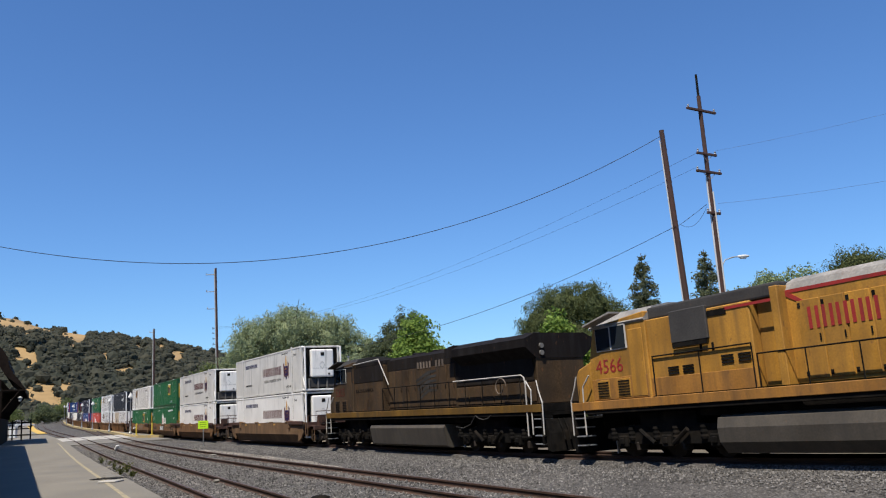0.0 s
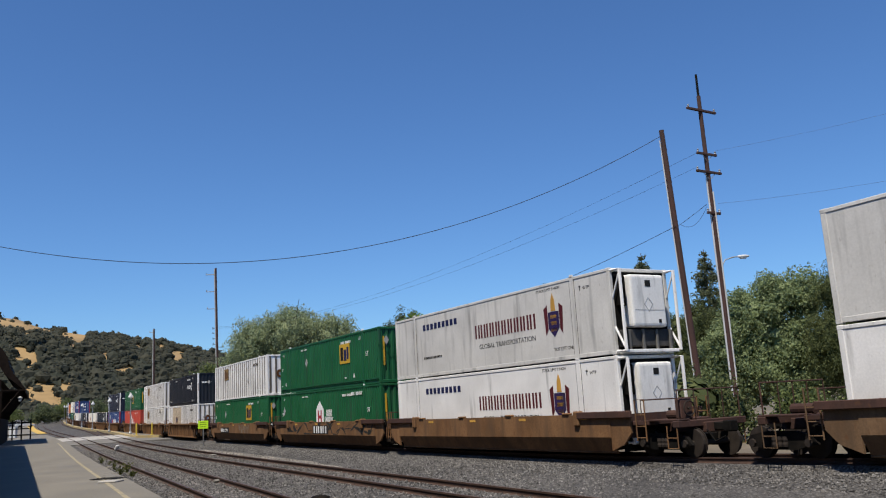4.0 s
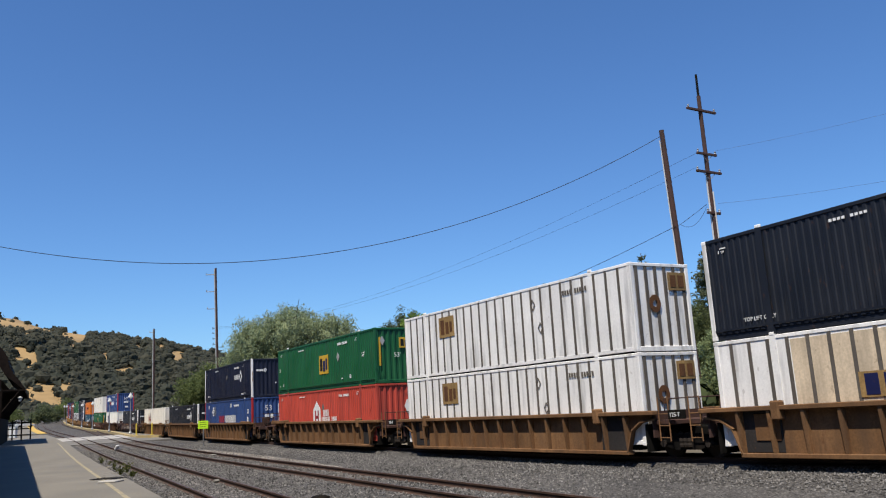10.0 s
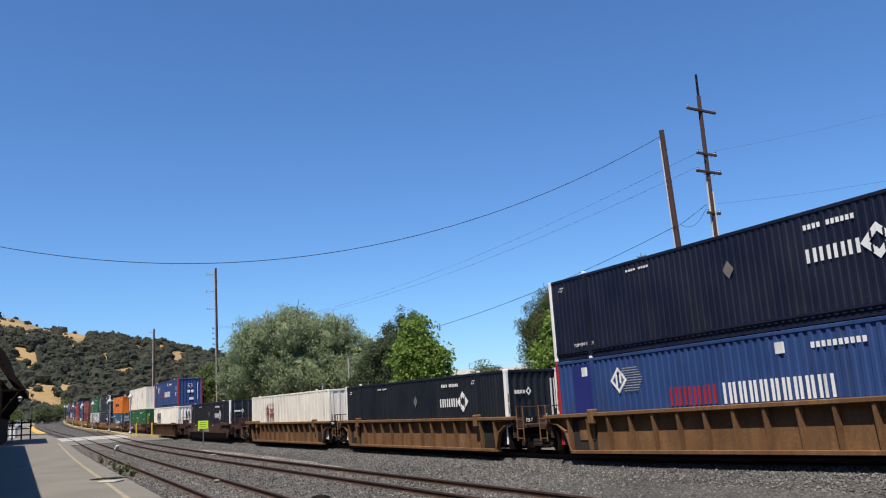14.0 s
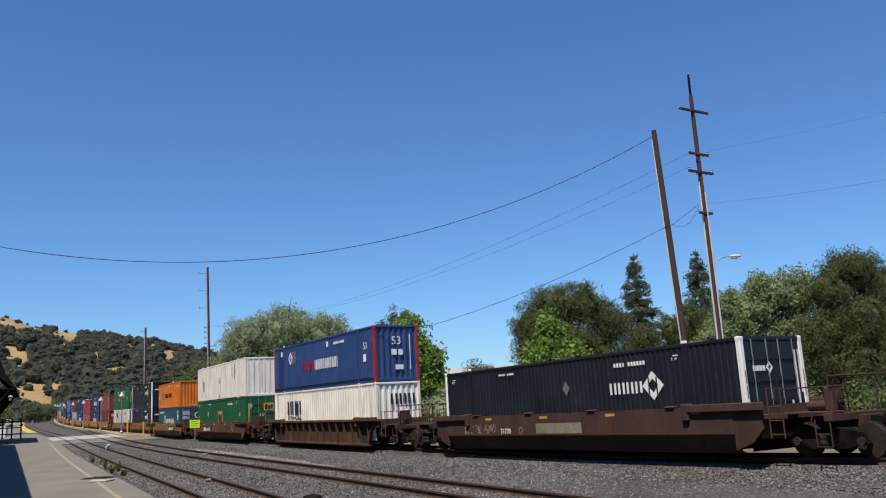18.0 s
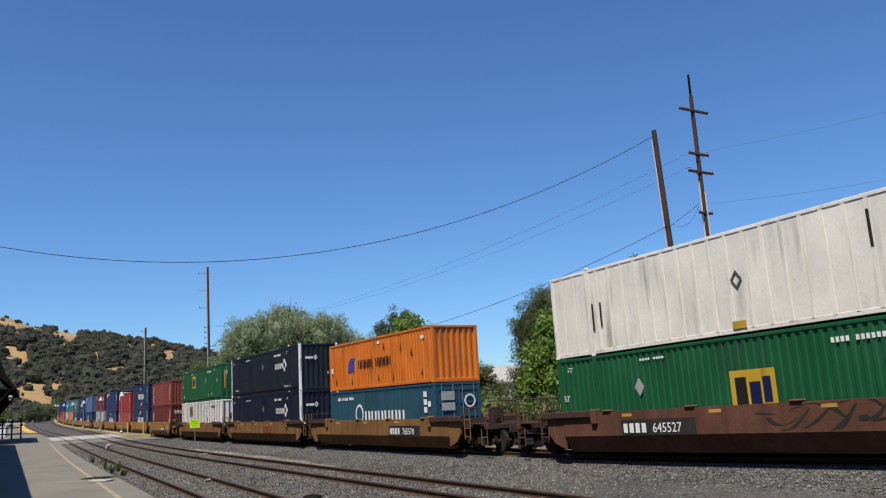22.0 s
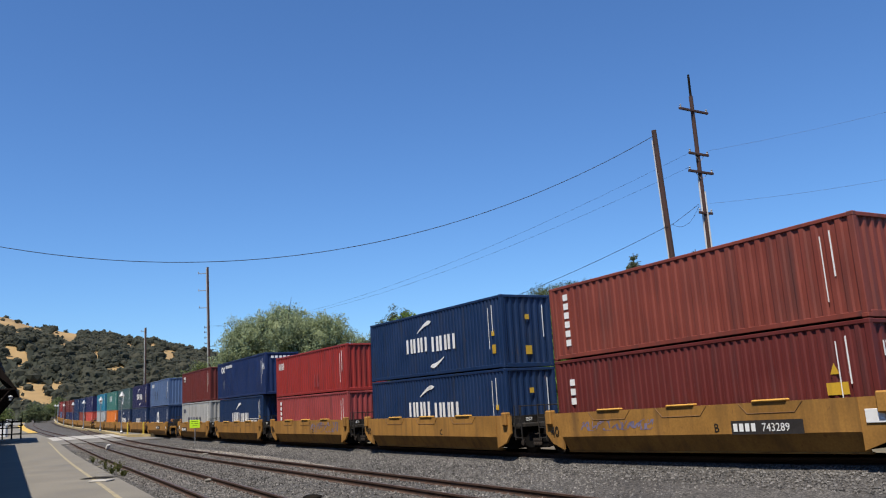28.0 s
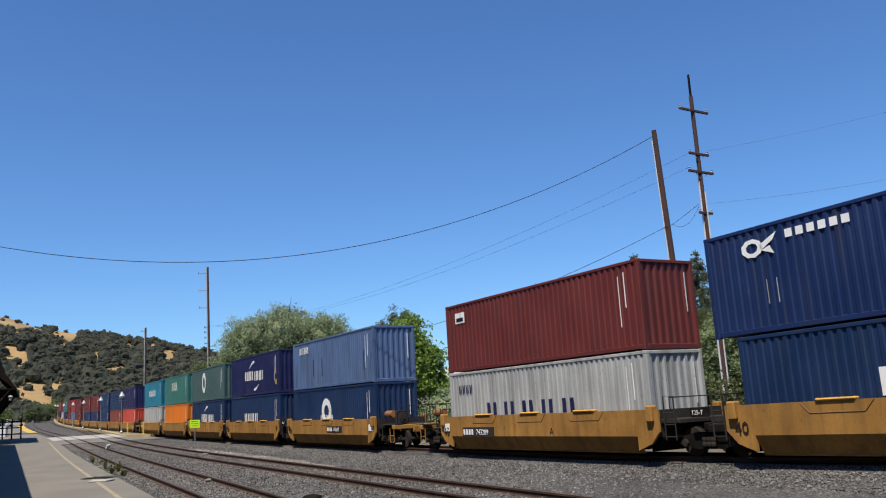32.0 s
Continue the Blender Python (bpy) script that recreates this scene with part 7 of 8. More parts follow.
def graffiti(car, x0, x1, material, seed, z0=0.68, z1=1.3, broad=1.0):
    """Sprayed strokes along the side: curved bands of uneven width."""
    rng = random.Random(seed)
    bm = bmesh.new()
    x, y = x0, -1.5035
    while x < x1:
        w = rng.uniform(0.45, 0.85) * broad
        a, b = (x, rng.uniform(z0, z1)), (min(x1, x + w), rng.uniform(z0, z1))
        bow, k = rng.uniform(-0.4, 0.4), 7
        wide = rng.uniform(0.05, 0.09) * broad
        left, right = [], []
        for i in range(k + 1):
            u = i / k
            px, pz = a[0] + (b[0] - a[0]) * u + bow * math.sin(math.pi * u) * 0.5, a[1] + (b[1] - a[1]) * u + bow * math.sin(math.pi * u)
            pz = min(z1, max(z0, pz))
            t = wide * (0.5 + math.sin(math.pi * min(1, u + 0.15)))
            left.append((px - t, pz))
            right.append((px + t, min(z1, pz + 0.3 * t)))
        for i in range(k):
            vs = [bm.verts.new((p[0], y - 0.001 * (i % 2), p[1])) for p in (left[i], right[i], right[i + 1], left[i + 1])]
            bm.faces.new(vs)
        x += w * rng.uniform(0.3, 0.6)
    ob = part("graffiti", bm, material, car, "sprayed scrawl of overlapping strokes")
    ob["kind"] = "stuff"


def train():
    """The whole train, from front to rear: each unit by its middle at the start, metres along the line."""
    C = container
    paint("crest_maroon", (0.11, 0.014, 0.018), 0.5, 0.1)
    paint("crest_purple", (0.04, 0.022, 0.10), 0.5, 0.1)
    single = ("own", "own")
    S53, H3 = 10.3, 9.7

    def reefer(shell="reefer_white"):
        c = C(16.15, shell, style="reefer", front="unit", label="white refrigerated container with a cooling unit", name="refrigerated_container")
        y = -1.272
        word(-0.6, 1.32, 0.56, 10, 0.44, y, PAINT["crest_maroon"], c, "maroon_brand_word", fill=0.84)
        word(-5.2, 2.14, 0.26, 9, 0.36, y, NAVY_, c, "blue_brand_word")
        writing("GLOBAL TRANSPORTATION", -0.35, 0.88, 0.2, y, M["letter_black"], c, "lettering", spread=1.12)
        def crest(pts, m, name):
            polygon([(4.85 + 0.72 * (px - 4.85), 1.72 + 0.92 * (pz - 1.75)) for px, pz in pts], y, PAINT[m], c, name)
        crest([(4.4, 1.85), (5.3, 1.85), (5.3, 1.2), (4.85, 0.85), (4.4, 1.2)], "crest_purple", "crest_shield")
        crest([(4.05, 2.0), (4.36, 2.15), (4.36, 1.15), (4.15, 0.95)], "crest_maroon", "crest_side")
        crest([(5.65, 2.0), (5.34, 2.15), (5.34, 1.15), (5.55, 0.95)], "crest_maroon", "crest_side")
        crest([(4.66, 1.88), (5.04, 1.88), (5.0, 2.3), (4.85, 2.6), (4.7, 2.3)], "guide_yellow", "crest_top")
        for pz in (1.15, 1.4, 1.65):
            crest([(4.6, pz - 0.07), (5.1, pz - 0.07), (5.1, pz + 0.07), (4.6, pz + 0.07)], "guide_yellow", "crest_charge")
        word(-5.2, 0.82, 0.1, 13, 0.13, y, M["letter_black"], c, "small_print")
        writing("TOP LIFT ONLY", 4.75, 0.38, 0.13, y, M["letter_black"], c, "stencil")
        writing("STACK LIMIT 3 HIGH", 3.9, 2.6, 0.11, y, M["letter_black"], c, "stencil")
        writing("WTP", 6.62, 2.36, 0.12, y, M["letter_black"], c, "stencil")
        blocks([(6.46, 6.49, 2.34, 2.52), (6.42, 6.53, 2.47, 2.50)], y, M["letter_black"], c, "arrow_mark")
        for px in (-6.17, -5.9, 5.9, 6.17):
            part("panel_seam", boxes((px - 0.012, px + 0.012, -1.274, -1.262, 0.17, 2.78)), PAINT["loco_grey"], c)
        for sy in (-1, 1):
            bm = bmesh.new()
            tube(bm, [(8.07, sy * 1.2, 2.8), (8.5, sy * 1.2, 2.8), (8.5, sy * 1.2, 0.1), (8.07, sy * 1.2, 0.1)], 0.06, 6)
            rod(bm, (8.07, sy * 1.2, 0.9), (8.5, sy * 1.2, 0.15), 0.04, n=6)
            rod(bm, (8.07, sy * 1.2, 1.9), (8.5, sy * 1.2, 2.75), 0.03, n=6)
            part("guard_frame", bm, PAINT["white"], c)
        for yy in (-0.9, -0.3, 0.3, 0.9):
            part("frame_slat", bevel(boxes((8.33, 8.40, yy - 0.05, yy + 0.05, 0.1, 0.8)), 0.01), PAINT["tank_frame"], c)
        part("frame_beam", bevel(boxes((8.34, 8.46, -1.2, 1.2, 0.04, 0.14)), 0.01), PAINT["white"], c)
        return c

    def green(placard=2.3, **k):
        c = C(16.15, "green", label="dark green corrugated 53-foot container", **k)
        codes(c, placard=placard)
        return c

    def green_emblem(x, z=1.75, placard=-4.3, **k):
        c = green(placard=placard, **k)
        mark_yellow(c, x, z)
        mark_yellow(c, 0.5, 2.1, 0.5, True)
        writing("53'", -0.2, 1.35, 0.24, 8.09, W_, c, "size_mark", face="front")
        polygon([(-1.0, 2.2), (-0.85, 2.45), (-0.7, 2.2), (-0.85, 1.95)], 8.085, PAINT["pale_grey"], c, "hazard_placard", "front")
        return c

    def house_mark(c, x, z, m, m2, long=5):
        """A house-shaped emblem and two short lines of blocks."""
        y = -c["wide"] + 0.010
        polygon([(x - 0.62, z - 0.7), (x + 0.62, z - 0.7), (x + 0.62, z + 0.25), (x, z + 0.75), (x - 0.62, z + 0.25)], y, m, c, "house_emblem")
        blocks([(x - 0.32, x - 0.14, z - 0.6, z + 0.2), (x + 0.14, x + 0.32, z - 0.6, z + 0.2), (x - 0.14, x + 0.14, z - 0.28, z - 0.1)], y - 0.008, m2, c, "emblem")
        word(x + 1.08, z - 0.16, 0.38, 3, 0.30, y, m, c, fill=0.85)
        word(x + 0.8, z - 0.5, 0.31, long, 0.27, y, m, c, fill=0.85, gaps=(5,))

    def white(patch=None, **k):
        c = C(16.15, "white", style="post", front="post", label="white sheet-and-post container with dark posts", **k)
        y = -1.292
        m = PAINT["rust"]
        if patch is not None:
            blocks([(patch - 0.66, patch + 0.66, 1.65, 2.55)], y, PAINT["grubby"], c, "worn_label")
            blocks([(patch - 0.5, patch - 0.18, 1.78, 2.42), (patch - 0.06, patch + 0.2, 1.78, 2.3), (patch + 0.3, patch + 0.5, 1.85, 2.3)], y - 0.008, m, c, "emblem")
        ring(2.6, 2.2, 0.16, 0.22, 0.3, y, PAINT["post_dark"], c, name="hazard_placard")
        ring(3.0, 1.3, 0.16, 0.22, 0.3, y, PAINT["post_dark"], c, name="hazard_placard")
        word(4.46, 2.3, 0.16, 10, 0.14, y, PAINT["post_dark"], c, "code_stencil", gaps=(4,))
        blocks([(0.3, 1.1, 2.0, 2.6)], 8.08, PAINT["grubby"], c, "worn_label", "front")
        blocks([(0.4, 0.65, 2.1, 2.5), (0.75, 1.0, 2.1, 2.5)], 8.09, m, c, "emblem", "front")
        ring(-0.35, 1.55, 0.25, 0.3, 0.6, 8.08, m, c, 10, name="hazard_placard", face="front")
        return c

    def navy(p="navy", x=2.85, s=1.0, **k):
        c = C(16.15, p, post="white", label="dark navy corrugated container with white corner posts", **k)
        codes(c, feet="")
        mark_diamond(c, x, 1.74, s)
        mark_diamond(c, -0.9, 2.0, 0.42, True)
        word(0.55, 1.0, 0.1, 1, 0.12, 8.08, W_, c, "code_stencil", "front")
        blocks([(0.85, 0.93, 0.9, 2.5), (1.02, 1.08, 1.3, 2.5)], 8.08, W_, c, "code_stencil", "front")
        for zz in (1.2, 1.6):
            for sy in (-1, 1):
                part("rust_streak", boxes((8.072, 8.08, *sorted((sy * 1.18, sy * 1.22)), zz, zz + 0.35)), PAINT["rust_orange"], c)
        return c

    def blue():
        c = C(16.15, "blue", post="post_red", label="blue corrugated container with red corner posts")
        y = -1.281
        ring(-4.75, 2.05, 0.40, 0.42, 0.3, y, W_, c, 4, name="globe_emblem")
        blocks([(-4.88, -4.8, 1.85, 2.25), (-4.7, -4.62, 1.95, 2.25)], y, W_, c, "globe_emblem")
        for i in range(10):
            blocks([(-4.72 + 0.045 * abs(i - 4.5), -3.62 - 0.05 * abs(i - 4.5), 1.68 + 0.08 * i, 1.705 + 0.08 * i)], y + 0.004, PAINT["pale_grey"], c, "emblem_stripe")
        word(-2.5, 1.12, 0.55, 5, 0.38, y, RED_, c, "red_brand_word", fill=0.82)
        word(-0.42, 1.1, 0.58, 10, 0.36, y, W_, c, "white_brand_word", fill=0.86)
        blocks([(-7.1, -5.95, 0.32, 2.7)], y + 0.006, PAINT["repaint_blue"], c, "repainted_panel")
        writing("53", 6.7, 1.75, 0.36, y, W_, c, "size_mark")
        blocks([(6.7, 7.05, 1.1, 1.5), (-6.6, -6.3, 2.3, 2.6), (1.5, 1.8, 2.3, 2.6)], y, W_, c, "label_plate")
        word(2.6, 2.35, 0.15, 10, 0.16, y, W_, c, "code_stencil")
        writing("53", -0.3, 1.9, 0.42, 8.08, W_, c, "size_mark", face="front")
        blocks([(-0.3, 0.0, 1.35, 1.65), (0.1, 0.35, 1.35, 1.65), (-0.1, 0.35, 0.6, 0.85)], 8.075, W_, c, "label_plate", "front")
        blocks([(0.75, 0.8, 0.6, 2.4)], 8.075, W_, c, "code_stencil", "front")
        return c

    def triple(cs, kind):
        out = []
        for i, c in enumerate(cs):
            out.append(unit(c, kind, ("shared" if i < 2 else "own", "own" if i == 0 else "none"), 9.7))
        return out

    # a single car with two cooled containers, then three articulated sets
    unit(-14.1, "dull", single, S53)
    load(-14.1, S53, reefer(), reefer("reefer_grey"))
    cars = triple([-38.4, -56.6, -75.9], "smooth")
    load(-38.4, H3, reefer(), reefer("reefer_grey"))
    lower = green(placard=-7.4)
    house_mark(lower, -0.75, 1.5, W_, RED_)
    word(4.2, 2.42, 0.17, 9, 0.17, -1.296, W_, lower, "code_stencil", gaps=(3,))
    load(-56.6, H3, lower, green_emblem(3.4, 1.85, -2.9))
    graffiti(cars[1], -6.5, 7.4, PAINT["graffiti_dark"], 3, 0.64, 1.34, 1.9)
    blocks([(-1.45, 1.1, 0.68, 1.16)], -1.505, PAINT["panel_black"], cars[1], "owner_panel")
    word(-1.25, 0.72, 0.40, 3, 0.74, -1.513, W_, cars[1], "owner_mark", fill=0.85)
    reporting_mark(cars[2], -5.0, "723544", 0.68, 1.2, True)
    graffiti(cars[2], 0.7, 3.7, PAINT["graffiti_pale"], 5, 0.66, 1.25, 0.45)
    load(-75.9, H3, green_emblem(3.0, 1.8), white(-3.9))
    cars = triple([-99.55, -118.85, -138.6], "rib")
    lower = white()
    blocks([(-5.5, -0.55, 0.2, 2.72)], -1.270, PAINT["rust_wash"], lower, "rusted_panel")
    blocks([(-3.7, -2.4, 1.15, 1.75)], -1.294, PAINT["grubby"], lower, "worn_label")
    blocks([(-3.55, -3.2, 1.2, 1.7), (-3.05, -2.8, 1.2, 1.7), (-2.7, -2.5, 1.3, 1.7)], -1.302, NAVY_, lower, "emblem")
    load(-99.55, H3, lower, navy(x=3.4))
    load(-118.85, H3, white(-4.0), white(-4.0))
    lower = C(16.15, "red", label="coral red corrugated 53-foot container")
    codes(lower, feet="")
    house_mark(lower, -0.75, 1.5, W_, PAINT["logo_red"], 9)
    ring(0.6, 1.7, 0.3, 0.4, 0.98, 8.075, W_, lower, 6, name="emblem", face="front")
    load(-138.6, H3, lower, green_emblem(0.6, 1.45, 2.9))
    triple([-161.5, -181.0, -199.8], "rib")
    load(-161.5, H3, blue(), navy("umax_navy", 3.35))
    load(-181.0, H3, navy(x=3.2))
    lower = C(16.15, "dirty_white", style="post", front="post", label="dirty cream-white container with upright posts")
    blocks([(-4.6, -2.5, 0.95, 2.35)], -1.262, PAINT["faded_panel"], lower, "faded_panel")
    ring(-4.05, 1.7, 0.42, 0.5, 0.14, -1.296, PAINT["logo_faded_red"], lower, 6, turn=math.pi / 6)
    blocks([(-4.24, -4.13, 1.45, 1.95), (-3.97, -3.86, 1.45, 1.95), (-4.13, -3.97, 1.64, 1.76)], -1.294, PAINT["logo_faded_red"], lower)
    word(-3.4, 1.74, 0.24, 3, 0.2, -1.294, PAINT["logo_faded_red"], lower)
    word(-3.5, 1.42, 0.26, 5, 0.2, -1.294, PAINT["logo_faded_red"], lower)
    load(-199.8, H3, lower)
    car = unit(-222.8, "dark", single, S53)
    load(-222.8, S53, navy(x=3.1, front="door"))
    graffiti(car, -6.5, -4.0, PAINT["graffiti_pale"], 11, 0.68, 1.05, 0.6)
    blocks([(-1.35, 1.23, 0.68, 1.04)], -1.498, PAINT["graffiti_pale"], car, "pale_scrawl_patch")
    writing("71770", -3.66, 0.68, 0.2, -1.506, W_, car, "car_number")
    ring(-2.3, 0.8, 0.13, 0.13, 0.25, -1.502, PAINT["graffiti_pale"], car, 16)
    unit(-246.1, "rib_dark", single, S53)
    lower = C(16.15, "dirty_white", label="cream-white corrugated 53-foot container", waves=46)
    word(-5.45, 1.42, 0.86, 3, 0.86, -1.294, NAVY_, lower, "blue_brand_word", fill=0.9)
    writing("INTERMODAL", -5.4, 1.1, 0.25, -1.292, NAVY_, lower, "lettering", spread=1.15)
    word(-0.45, 1.75, 0.55, 3, 0.5, 8.076, NAVY_, lower, "blue_brand_word", "front", fill=0.8)
    load(-246.1, S53, lower, blue())
    car = unit(-269.45, "red", single, S53)
    upper = C(16.15, "dirty_white", style="post", front="post", label="grimy white sheet-and-post container")
    blocks([(-0.05, 0.42, 0.15, 0.36)], -1.294, YEL_, upper, "label_plate")
    ring(0.26, 1.5, 0.2, 0.26, 0.3, -1.294, PAINT["post_dark"], upper, name="hazard_placard")
    blocks([(-5.9, -5.82, 0.8, 1.7), (-5.5, -5.42, 0.9, 1.7), (4.3, 4.38, 1.6, 2.5), (5.1, 5.18, 1.4, 2.6)], -1.294, PAINT["graffiti_dark"], upper, "scrawl")
    load(-269.45, S53, green_emblem(0.35, 1.4, -4.0, front="door"), upper)
    reporting_mark(car, -4.65, "645527", 0.68, 1.3)
    graffiti(car, 0.5, 4.2, PAINT["graffiti_dark"], 21, 0.64, 1.34, 1.3)
    graffiti(car, 4.6, 6.6, PAINT["graffiti_pale"], 22, 0.7, 1.3, 0.6)
    cars = triple([-292.8, -311.8, -331.3], "tan")
    lower = C(12.19, "teal", 2.59, label="dark teal corrugated 40-foot container", front="door")
    ring(-2.15, 1.32, 0.52, 0.52, 0.25, -1.211, W_, lower, 20)
    word(-1.45, 0.95, 0.52, 6, 0.78, -1.211, W_, lower, "white_brand_word", fill=0.82)
    word(-5.0, 2.08, 0.16, 14, 0.155, -1.211, W_, lower, "small_print", gaps=(3, 9))
    blocks([(5.05, 5.35, 2.0, 2.25), (5.05, 5.35, 1.65, 1.9), (5.05, 5.35, 1.3, 1.55), (5.45, 5.7, 1.55, 1.8)], -1.210, W_, lower, "label_plate")
    ring(0.6, 1.75, 0.3, 0.3, 0.25, 6.12, W_, lower, 16, face="front")
    blocks([(-0.9, -0.2, 1.8, 2.2), (-0.9, -0.2, 1.35, 1.7)], 6.13, PAINT["pale_grey"], lower, "label_plate", "front")
    upper = C(12.19, "orange", 2.59, label="orange corrugated 40-foot container", waves=40)
    polygon([(-3.5, 0.98), (-2.75, 0.98), (-2.6, 1.3), (-2.8, 1.38), (-2.5, 1.7), (-3.15, 1.7), (-3.4, 1.4)], -1.211, PAINT["brand_blue"], upper)
    word(-2.1, 1.08, 0.44, 11, 0.358, -1.211, M["letter_black"], upper, "black_brand_word", gaps=(5,), fill=0.84)
    blocks([(5.0, 5.3, 2.05, 2.2), (0.3, 0.55, 2.2, 2.35), (-5.85, -5.6, 1.0, 1.3)], -1.210, W_, upper, "label_plate")
    for x, z in ((-3.0, 0.3), (0.3, 0.35), (2.0, 0.3), (5.0, 0.4), (4.0, 1.4), (1.0, 1.9), (-5.2, 0.4), (2.9, 1.7)):
        blocks([(x, x + 0.07, z, z + 0.3), (x - 0.05, x + 0.13, z, z + 0.12)], -1.209, PAINT["rust"], upper, "rust_spot")
    load(-292.8, H3, lower, upper)
    reporting_mark(cars[0], 2.05, "765570", 0.66, 1.3)
    load(-311.8, H3, navy("umax_navy", 3.68), navy(x=3.6))
    word(0.94, 0.66, 0.42, 3, 0.62, -1.508, PAINT["worn_red"], cars[1], "owner_mark", fill=0.8)
    load(-331.3, H3, white(-3.8), green_emblem(-2.6, 1.8, 2.3, front="door"))

    letters = iter("BCDEABCDEABCDEABCDEABCDE" * 2)

    def five(cs):
        out = []
        for i, c in enumerate(cs):
            car = unit(c, "yellow", ("shared" if i < 4 else "own", "own" if i == 0 else "none"), 7.6)
            writing(next(letters), 1.2, 0.68, 0.24, -1.506, M["letter_black"], car, "unit_letter")
            writing("40", -6.3, 0.66, 0.34, -1.506, M["letter_black"], car, "size_mark")
            out.append(car)
        return out

    def box40(p, text, h=2.896, n=None, length=12.19):
        c = C(length, p, h, label=text + " corrugated 40-foot container" if length < 13 else text, waves=n)
        y, L = -1.211, length / 2
        blocks([(L - 0.72, L - 0.68, h - 1.5, h - 0.35), (L - 1.0, L - 0.97, h - 2.1, h - 0.45)], y, W_, c, "code_stencil")
        blocks([(0.75, 0.79, h - 1.7, h - 0.4)], L + 0.006, W_, c, "code_stencil", "front")
        return c

    def swoosh_mark(c):
        """White brand blocks between two curved strokes."""
        y = -1.211
        word(-2.1, 1.12, 0.66, 3, 0.70, y, W_, c, "white_brand_word", fill=0.88)
        word(0.35, 1.05, 0.66, 3, 0.72, y, W_, c, "white_brand_word", fill=0.88)
        swoosh(-1.0, 2.0, 1.35, 0.42, y, W_, c)
        swoosh(0.16, 0.4, 1.27, 0.36, y, W_, c, True)
        blocks([(5.3, 5.55, 0.6, 0.95), (5.3, 5.5, 1.3, 1.5)], y, YEL_, c, "warning_label")
        blocks([(-0.15, 0.15, 0.5, 0.85), (-0.1, 0.1, 1.9, 2.1)], 6.1, YEL_, c, "warning_label", "front")
        return c

    def upright(c, n, x=-5.2, z=0.9, m=None):
        """A brand word of blocks that runs down the box."""
        blocks([(x - 0.13, x + 0.13, z + 0.32 * i, z + 0.32 * i + 0.22) for i in range(n)], -1.211, m or W_, c, "white_brand_word")
        return c

    cars = five([-351.95, -367.4, -382.8, -398.2, -414.0])
    a, b = upright(box40("maroon", "dark maroon"), 3, z=1.35), upright(box40("brick", "faded brick-red", 2.59, 34), 6, z=0.45)
    polygon([(4.85, 1.65), (5.1, 1.65), (4.975, 1.92)], -1.211, YEL_, a, "warning_label")
    blocks([(4.7, 5.3, 1.15, 1.45)], -1.210, YEL_, a, "warning_label")
    word(-0.85, 2.0, 0.36, 3, 0.26, 6.1, W_, a, "white_brand_word", "front")
    load(-351.95, 7.6, a, b)
    reporting_mark(cars[0], 1.9, "743289", 0.66, 0.95)
    graffiti(cars[0], -4.6, -1.2, PAINT["graffiti_blue"], 31, 0.8, 1.1, 0.6)
    load(-367.4, 7.6, swoosh_mark(box40("cma_blue", "deep blue")), swoosh_mark(box40("cma_blue", "deep blue")))
    a, b = upright(box40("faded_red", "faded pinkish red", 2.59, 38), 4, z=1.1), box40("bright_red", "bright red", 2.59, 34)
    word(-5.5, 1.75, 0.42, 3, 0.36, -1.211, W_, b, "white_brand_word", fill=0.75)
    polygon([(1.0, 0.4), (1.25, 0.4), (1.2, 1.2), (1.05, 1.2)], -1.209, PAINT["faded_red"], b, "scraped_patch")
    polygon([(1.5, 0.4), (1.75, 0.4), (1.62, 1.2), (1.5, 1.1)], -1.209, PAINT["faded_red"], b, "scraped_patch")
    load(-382.8, 7.6, a, b)
    graffiti(cars[2], 1.0, 5.2, PAINT["graffiti_blue"], 32, 0.75, 1.3, 0.7)
    b = box40("cronos_blue", "blue corrugated 45-foot container", length=13.7)
    ring(-5.2, 2.3, 0.36, 0.26, 0.45, -1.211, W_, b, 9, name="horse_emblem")
    polygon([(-4.95, 2.35), (-4.35, 2.62), (-4.5, 2.42), (-4.9, 2.2)], -1.211, W_, b, "horse_emblem")
    polygon([(-4.9, 2.2), (-4.5, 2.05), (-4.62, 2.28)], -1.211, W_, b, "horse_emblem")
    word(-4.1, 2.38, 0.22, 6, 0.33, -1.211, W_, b, "white_brand_word")
    for px in (-4.87, -4.55):
        blocks([(px, px + 0.025, 0.75, 1.4)], -1.209, PAINT["pale_grey"], b, "scratch")
    writing("45", 6.1, 1.75, 0.4, -1.211, W_, b, "size_mark")
    writing("45", 0.3, 1.5, 0.45, 6.865, W_, b, "size_mark", face="front")
    word(-0.8, 2.5, 0.16, 6, 0.3, 6.857, W_, b, "white_brand_word", "front")
    lower = swoosh_mark(box40("cma_blue", "deep blue"))
    blocks([(2.0, 5.0, 1.26, 1.29), (2.0, 2.03, 1.0, 1.26)], -1.211, W_, lower, "address_frame")
    word(2.2, 1.04, 0.14, 12, 0.2, -1.211, W_, lower, "small_print", gaps=(3, 8))
    load(-398.2, 7.6, lower, b)
    a, b = box40("pale_grey", "pale grey", n=44), box40("maroon", "maroon", n=40)
    word(-3.2, 1.0, 0.58, 5, 1.22, -1.211, NAVY_, a, "blue_brand_word", fill=0.55)
    blocks([(-5.3, -4.55, 2.05, 2.5)], -1.210, W_, b, "label_plate")
    blocks([(-5.2, -4.65, 2.12, 2.28)], -1.220, M["letter_black"], b, "label_plate")
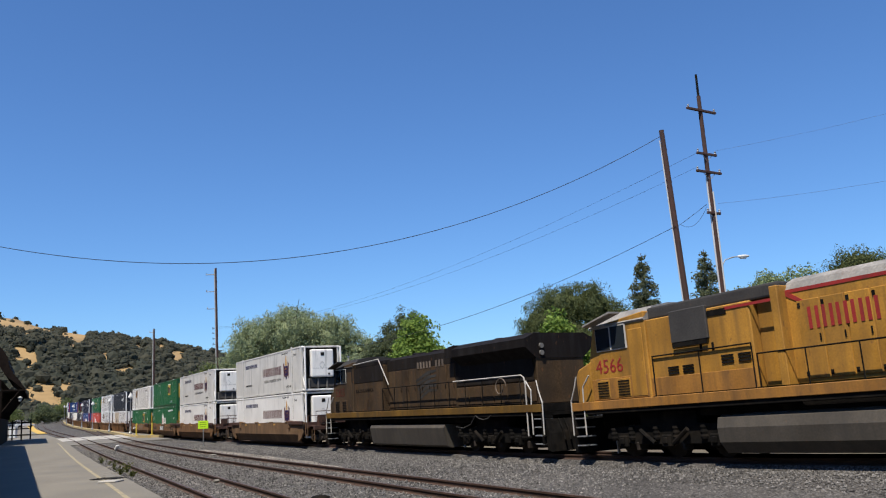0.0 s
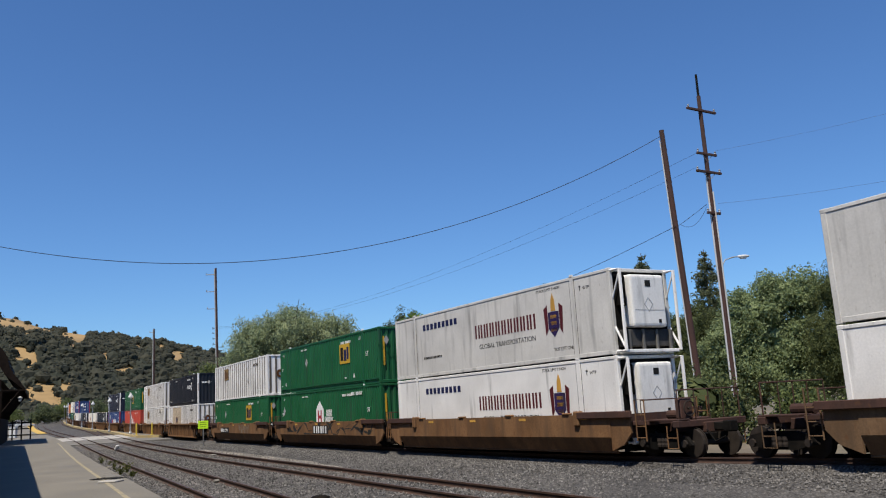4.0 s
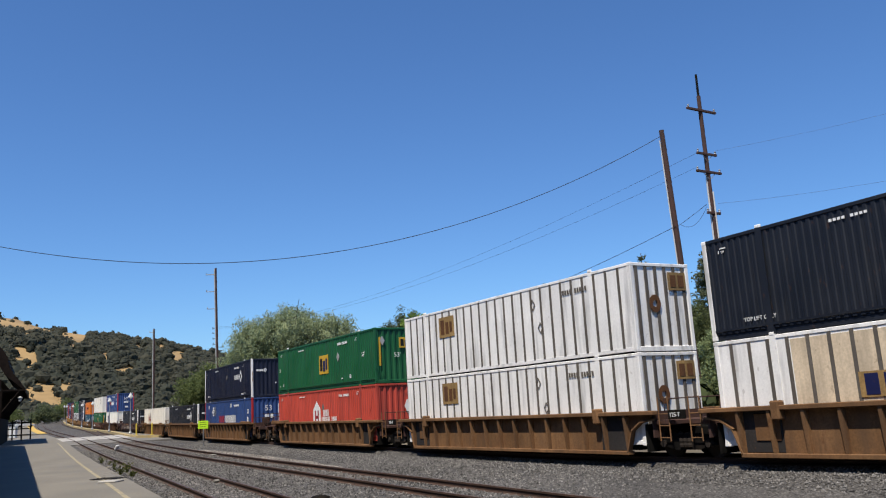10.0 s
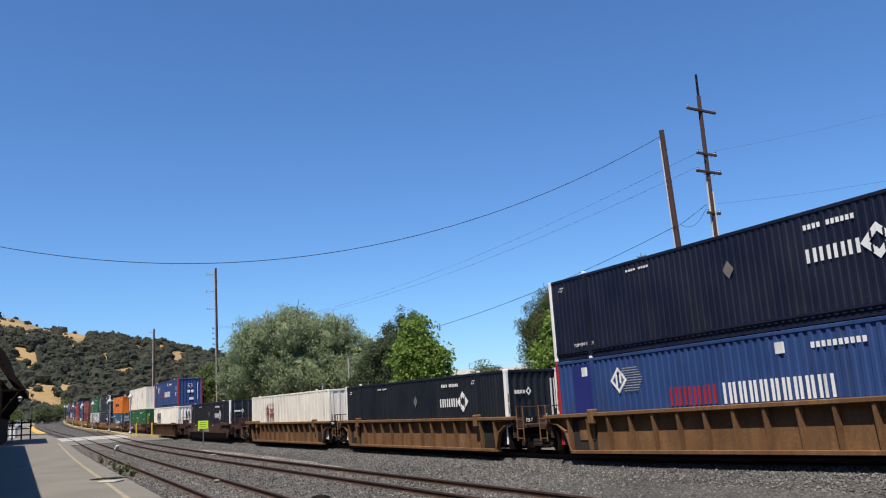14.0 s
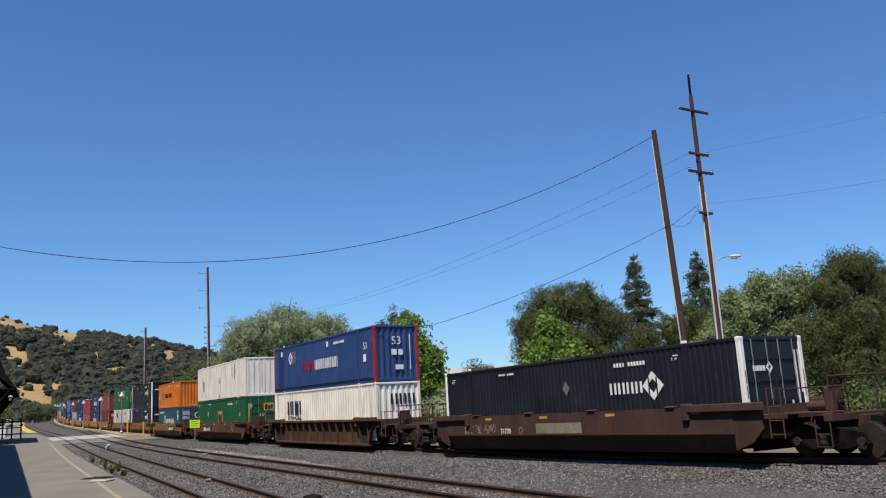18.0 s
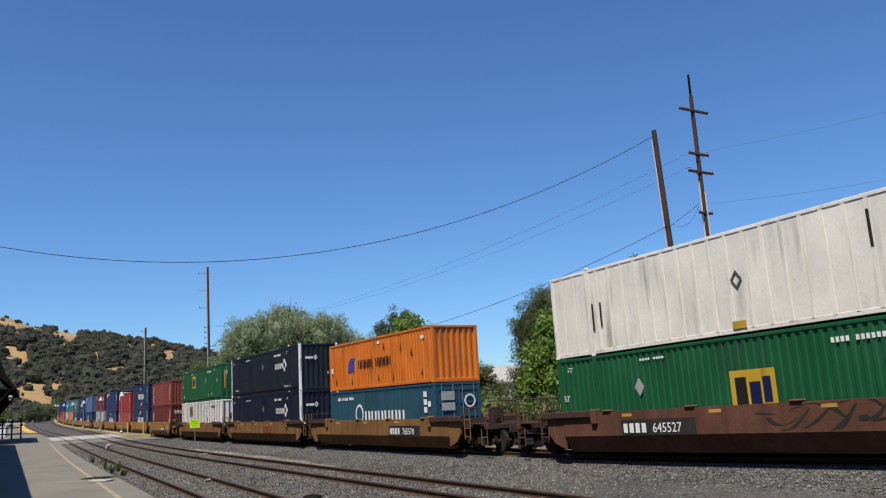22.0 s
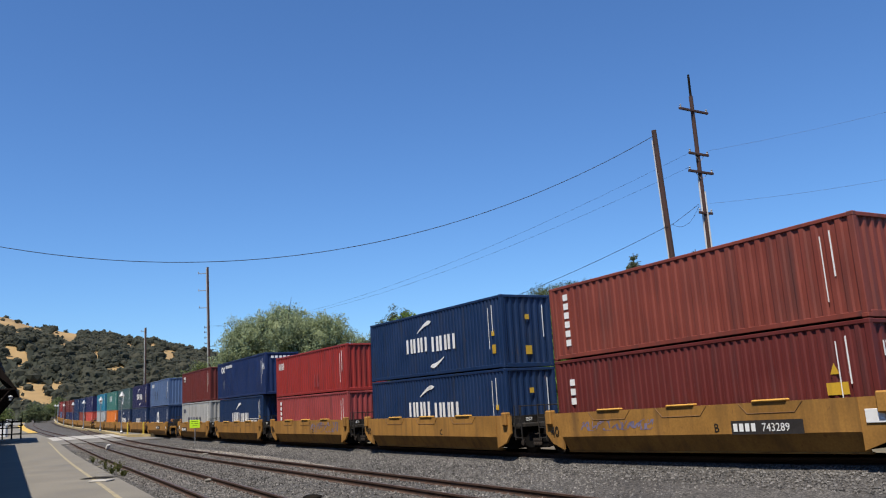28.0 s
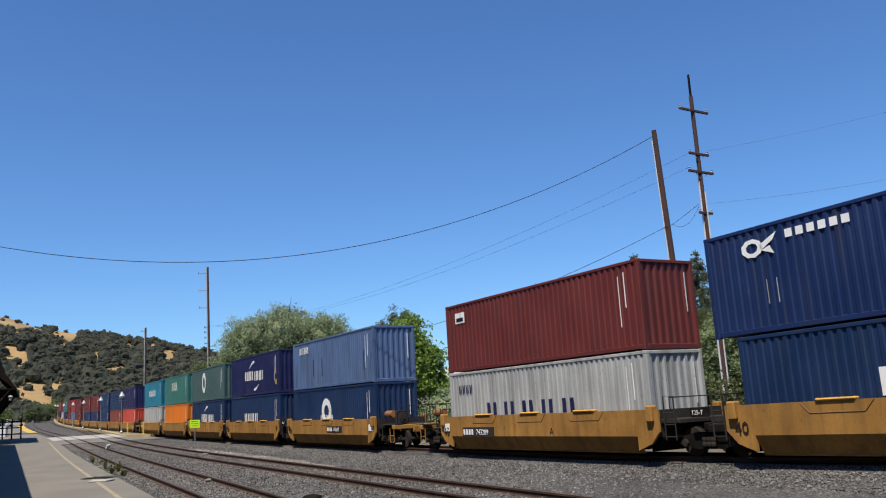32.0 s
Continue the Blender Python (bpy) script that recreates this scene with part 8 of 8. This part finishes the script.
    word(-5.3, 2.0, 0.35, 4, 0.28, -1.211, NAVY_, a, "small_print")
    load(-414.0, 7.6, a, b)
    reporting_mark(cars[4], -4.65, "743289", 0.66, 0.98)
    cars = five([-433.8, -448.9, -463.6, -478.2, -492.9])
    a, b = box40("cma_blue", "blue"), box40("grey_blue", "faded grey-blue")
    ring(-0.6, 1.55, 0.75, 0.75, 0.5, -1.211, W_, a, 14)
    word(-1.5, 1.0, 0.35, 5, 0.4, -1.220, W_, a, "white_brand_word")
    word(-4.9, 2.15, 0.4, 4, 0.42, -1.211, W_, b, "white_brand_word")
    for x in (-2.6, -1.2, 4.8):
        blocks([(x, x + 0.12, 0.7, 1.7)], -1.209, PAINT["graffiti_dark"], b, "stain_streak")
    load(-433.8, 7.6, a, b)
    reporting_mark(cars[0], 0.2, "743102", 0.78, 0.9)
    a, b = box40("cma_blue", "blue"), swoosh_mark(box40("logo_navy", "navy"))
    word(-2.3, 0.9, 0.75, 4, 0.9, -1.211, W_, a, "white_brand_word")
    load(-448.9, 7.6, a, b)
    a, b = swoosh_mark(box40("cma_blue", "blue")), box40("grey_green", "grey-green")
    ring(-1.2, 1.6, 0.7, 0.9, 0.4, -1.211, W_, b, 14)
    load(-463.6, 7.6, a, b)
    b = box40("sea_green", "sea-green")
    word(-2.0, 1.4, 0.8, 3, 1.0, -1.211, W_, b, "white_brand_word")
    load(-478.2, 7.6, box40("orange", "orange"), b)
    b = box40("sky_teal", "turquoise")
    word(-2.5, 1.2, 0.7, 6, 0.8, -1.211, W_, b, "white_brand_word")
    load(-492.9, 7.6, box40("pale_grey", "pale grey"), b)
    c = -512.9
    tail = [("red", "logo_navy"), ("brick", "cma_blue"), ("cma_blue", "cma_blue"), ("logo_navy", "tuscan"), ("cma_blue", "tuscan"),
            ("tuscan", "maroon"), ("grey_blue", "bright_red"), ("tuscan", "tuscan"), ("cma_blue", "sea_green"), ("pale_grey", "tuscan"),
            ("cma_blue", "brick"), ("maroon", "tuscan"), ("tuscan", "cma_blue"), ("cma_blue", "tuscan"), ("orange", "grey_blue")]
    says = {"red": "coral red", "logo_navy": "navy", "cma_blue": "deep blue", "tuscan": "dark red-brown", "grey_blue": "faded grey-blue", "bright_red": "bright red", "sea_green": "sea-green", "pale_grey": "pale grey", "maroon": "dark maroon", "brick": "brick-red", "orange": "orange"}
    near_wheels = len(ROLLERS)
    for k in range(3):
        cs = [c - 14.9 * i for i in range(5)]
        five(cs)
        for i, cc in enumerate(cs):
            a, b = tail[k * 5 + i]
            load(cc, 7.6, box40(a, says[a]), box40(b, says[b]))
        c = cs[-1] - 20.0
    del ROLLERS[near_wheels:]      # the last cars never come near


paint("grubby", (0.42, 0.27, 0.11), 0.8, 0.5, 0.3)
paint("rust_wash", (0.86, 0.70, 0.50), 0.8, 0.5, 0.2)
paint("rust_orange", (0.40, 0.20, 0.06), 0.8, 0.4, 0.3)
paint("faded_panel", (0.70, 0.62, 0.52), 0.7, 0.4, 0.15)
paint("logo_faded_red", (0.45, 0.11, 0.10), 0.7, 0.4, 0.2)
train()


# ---------------------------------------------------------------- the train runs
def motions():
    """The train rolls past along the line, and its wheels turn."""
    for ob, c, half, z, dx in MOVERS:
        walk(ob, [(t, ride(c, half, t, z, dx)) for t in range(0, 33)])
    for ob, radius in ROLLERS:
        at, n = Matrix.Translation(ob.location), int(32 * 13.8 / radius / 1.5) + 1
        walk(ob, [(32 * i / n, at @ Matrix.Rotation(travelled(32 * i / n) / radius, 4, "Y")) for i in range(n + 1)])


motions()
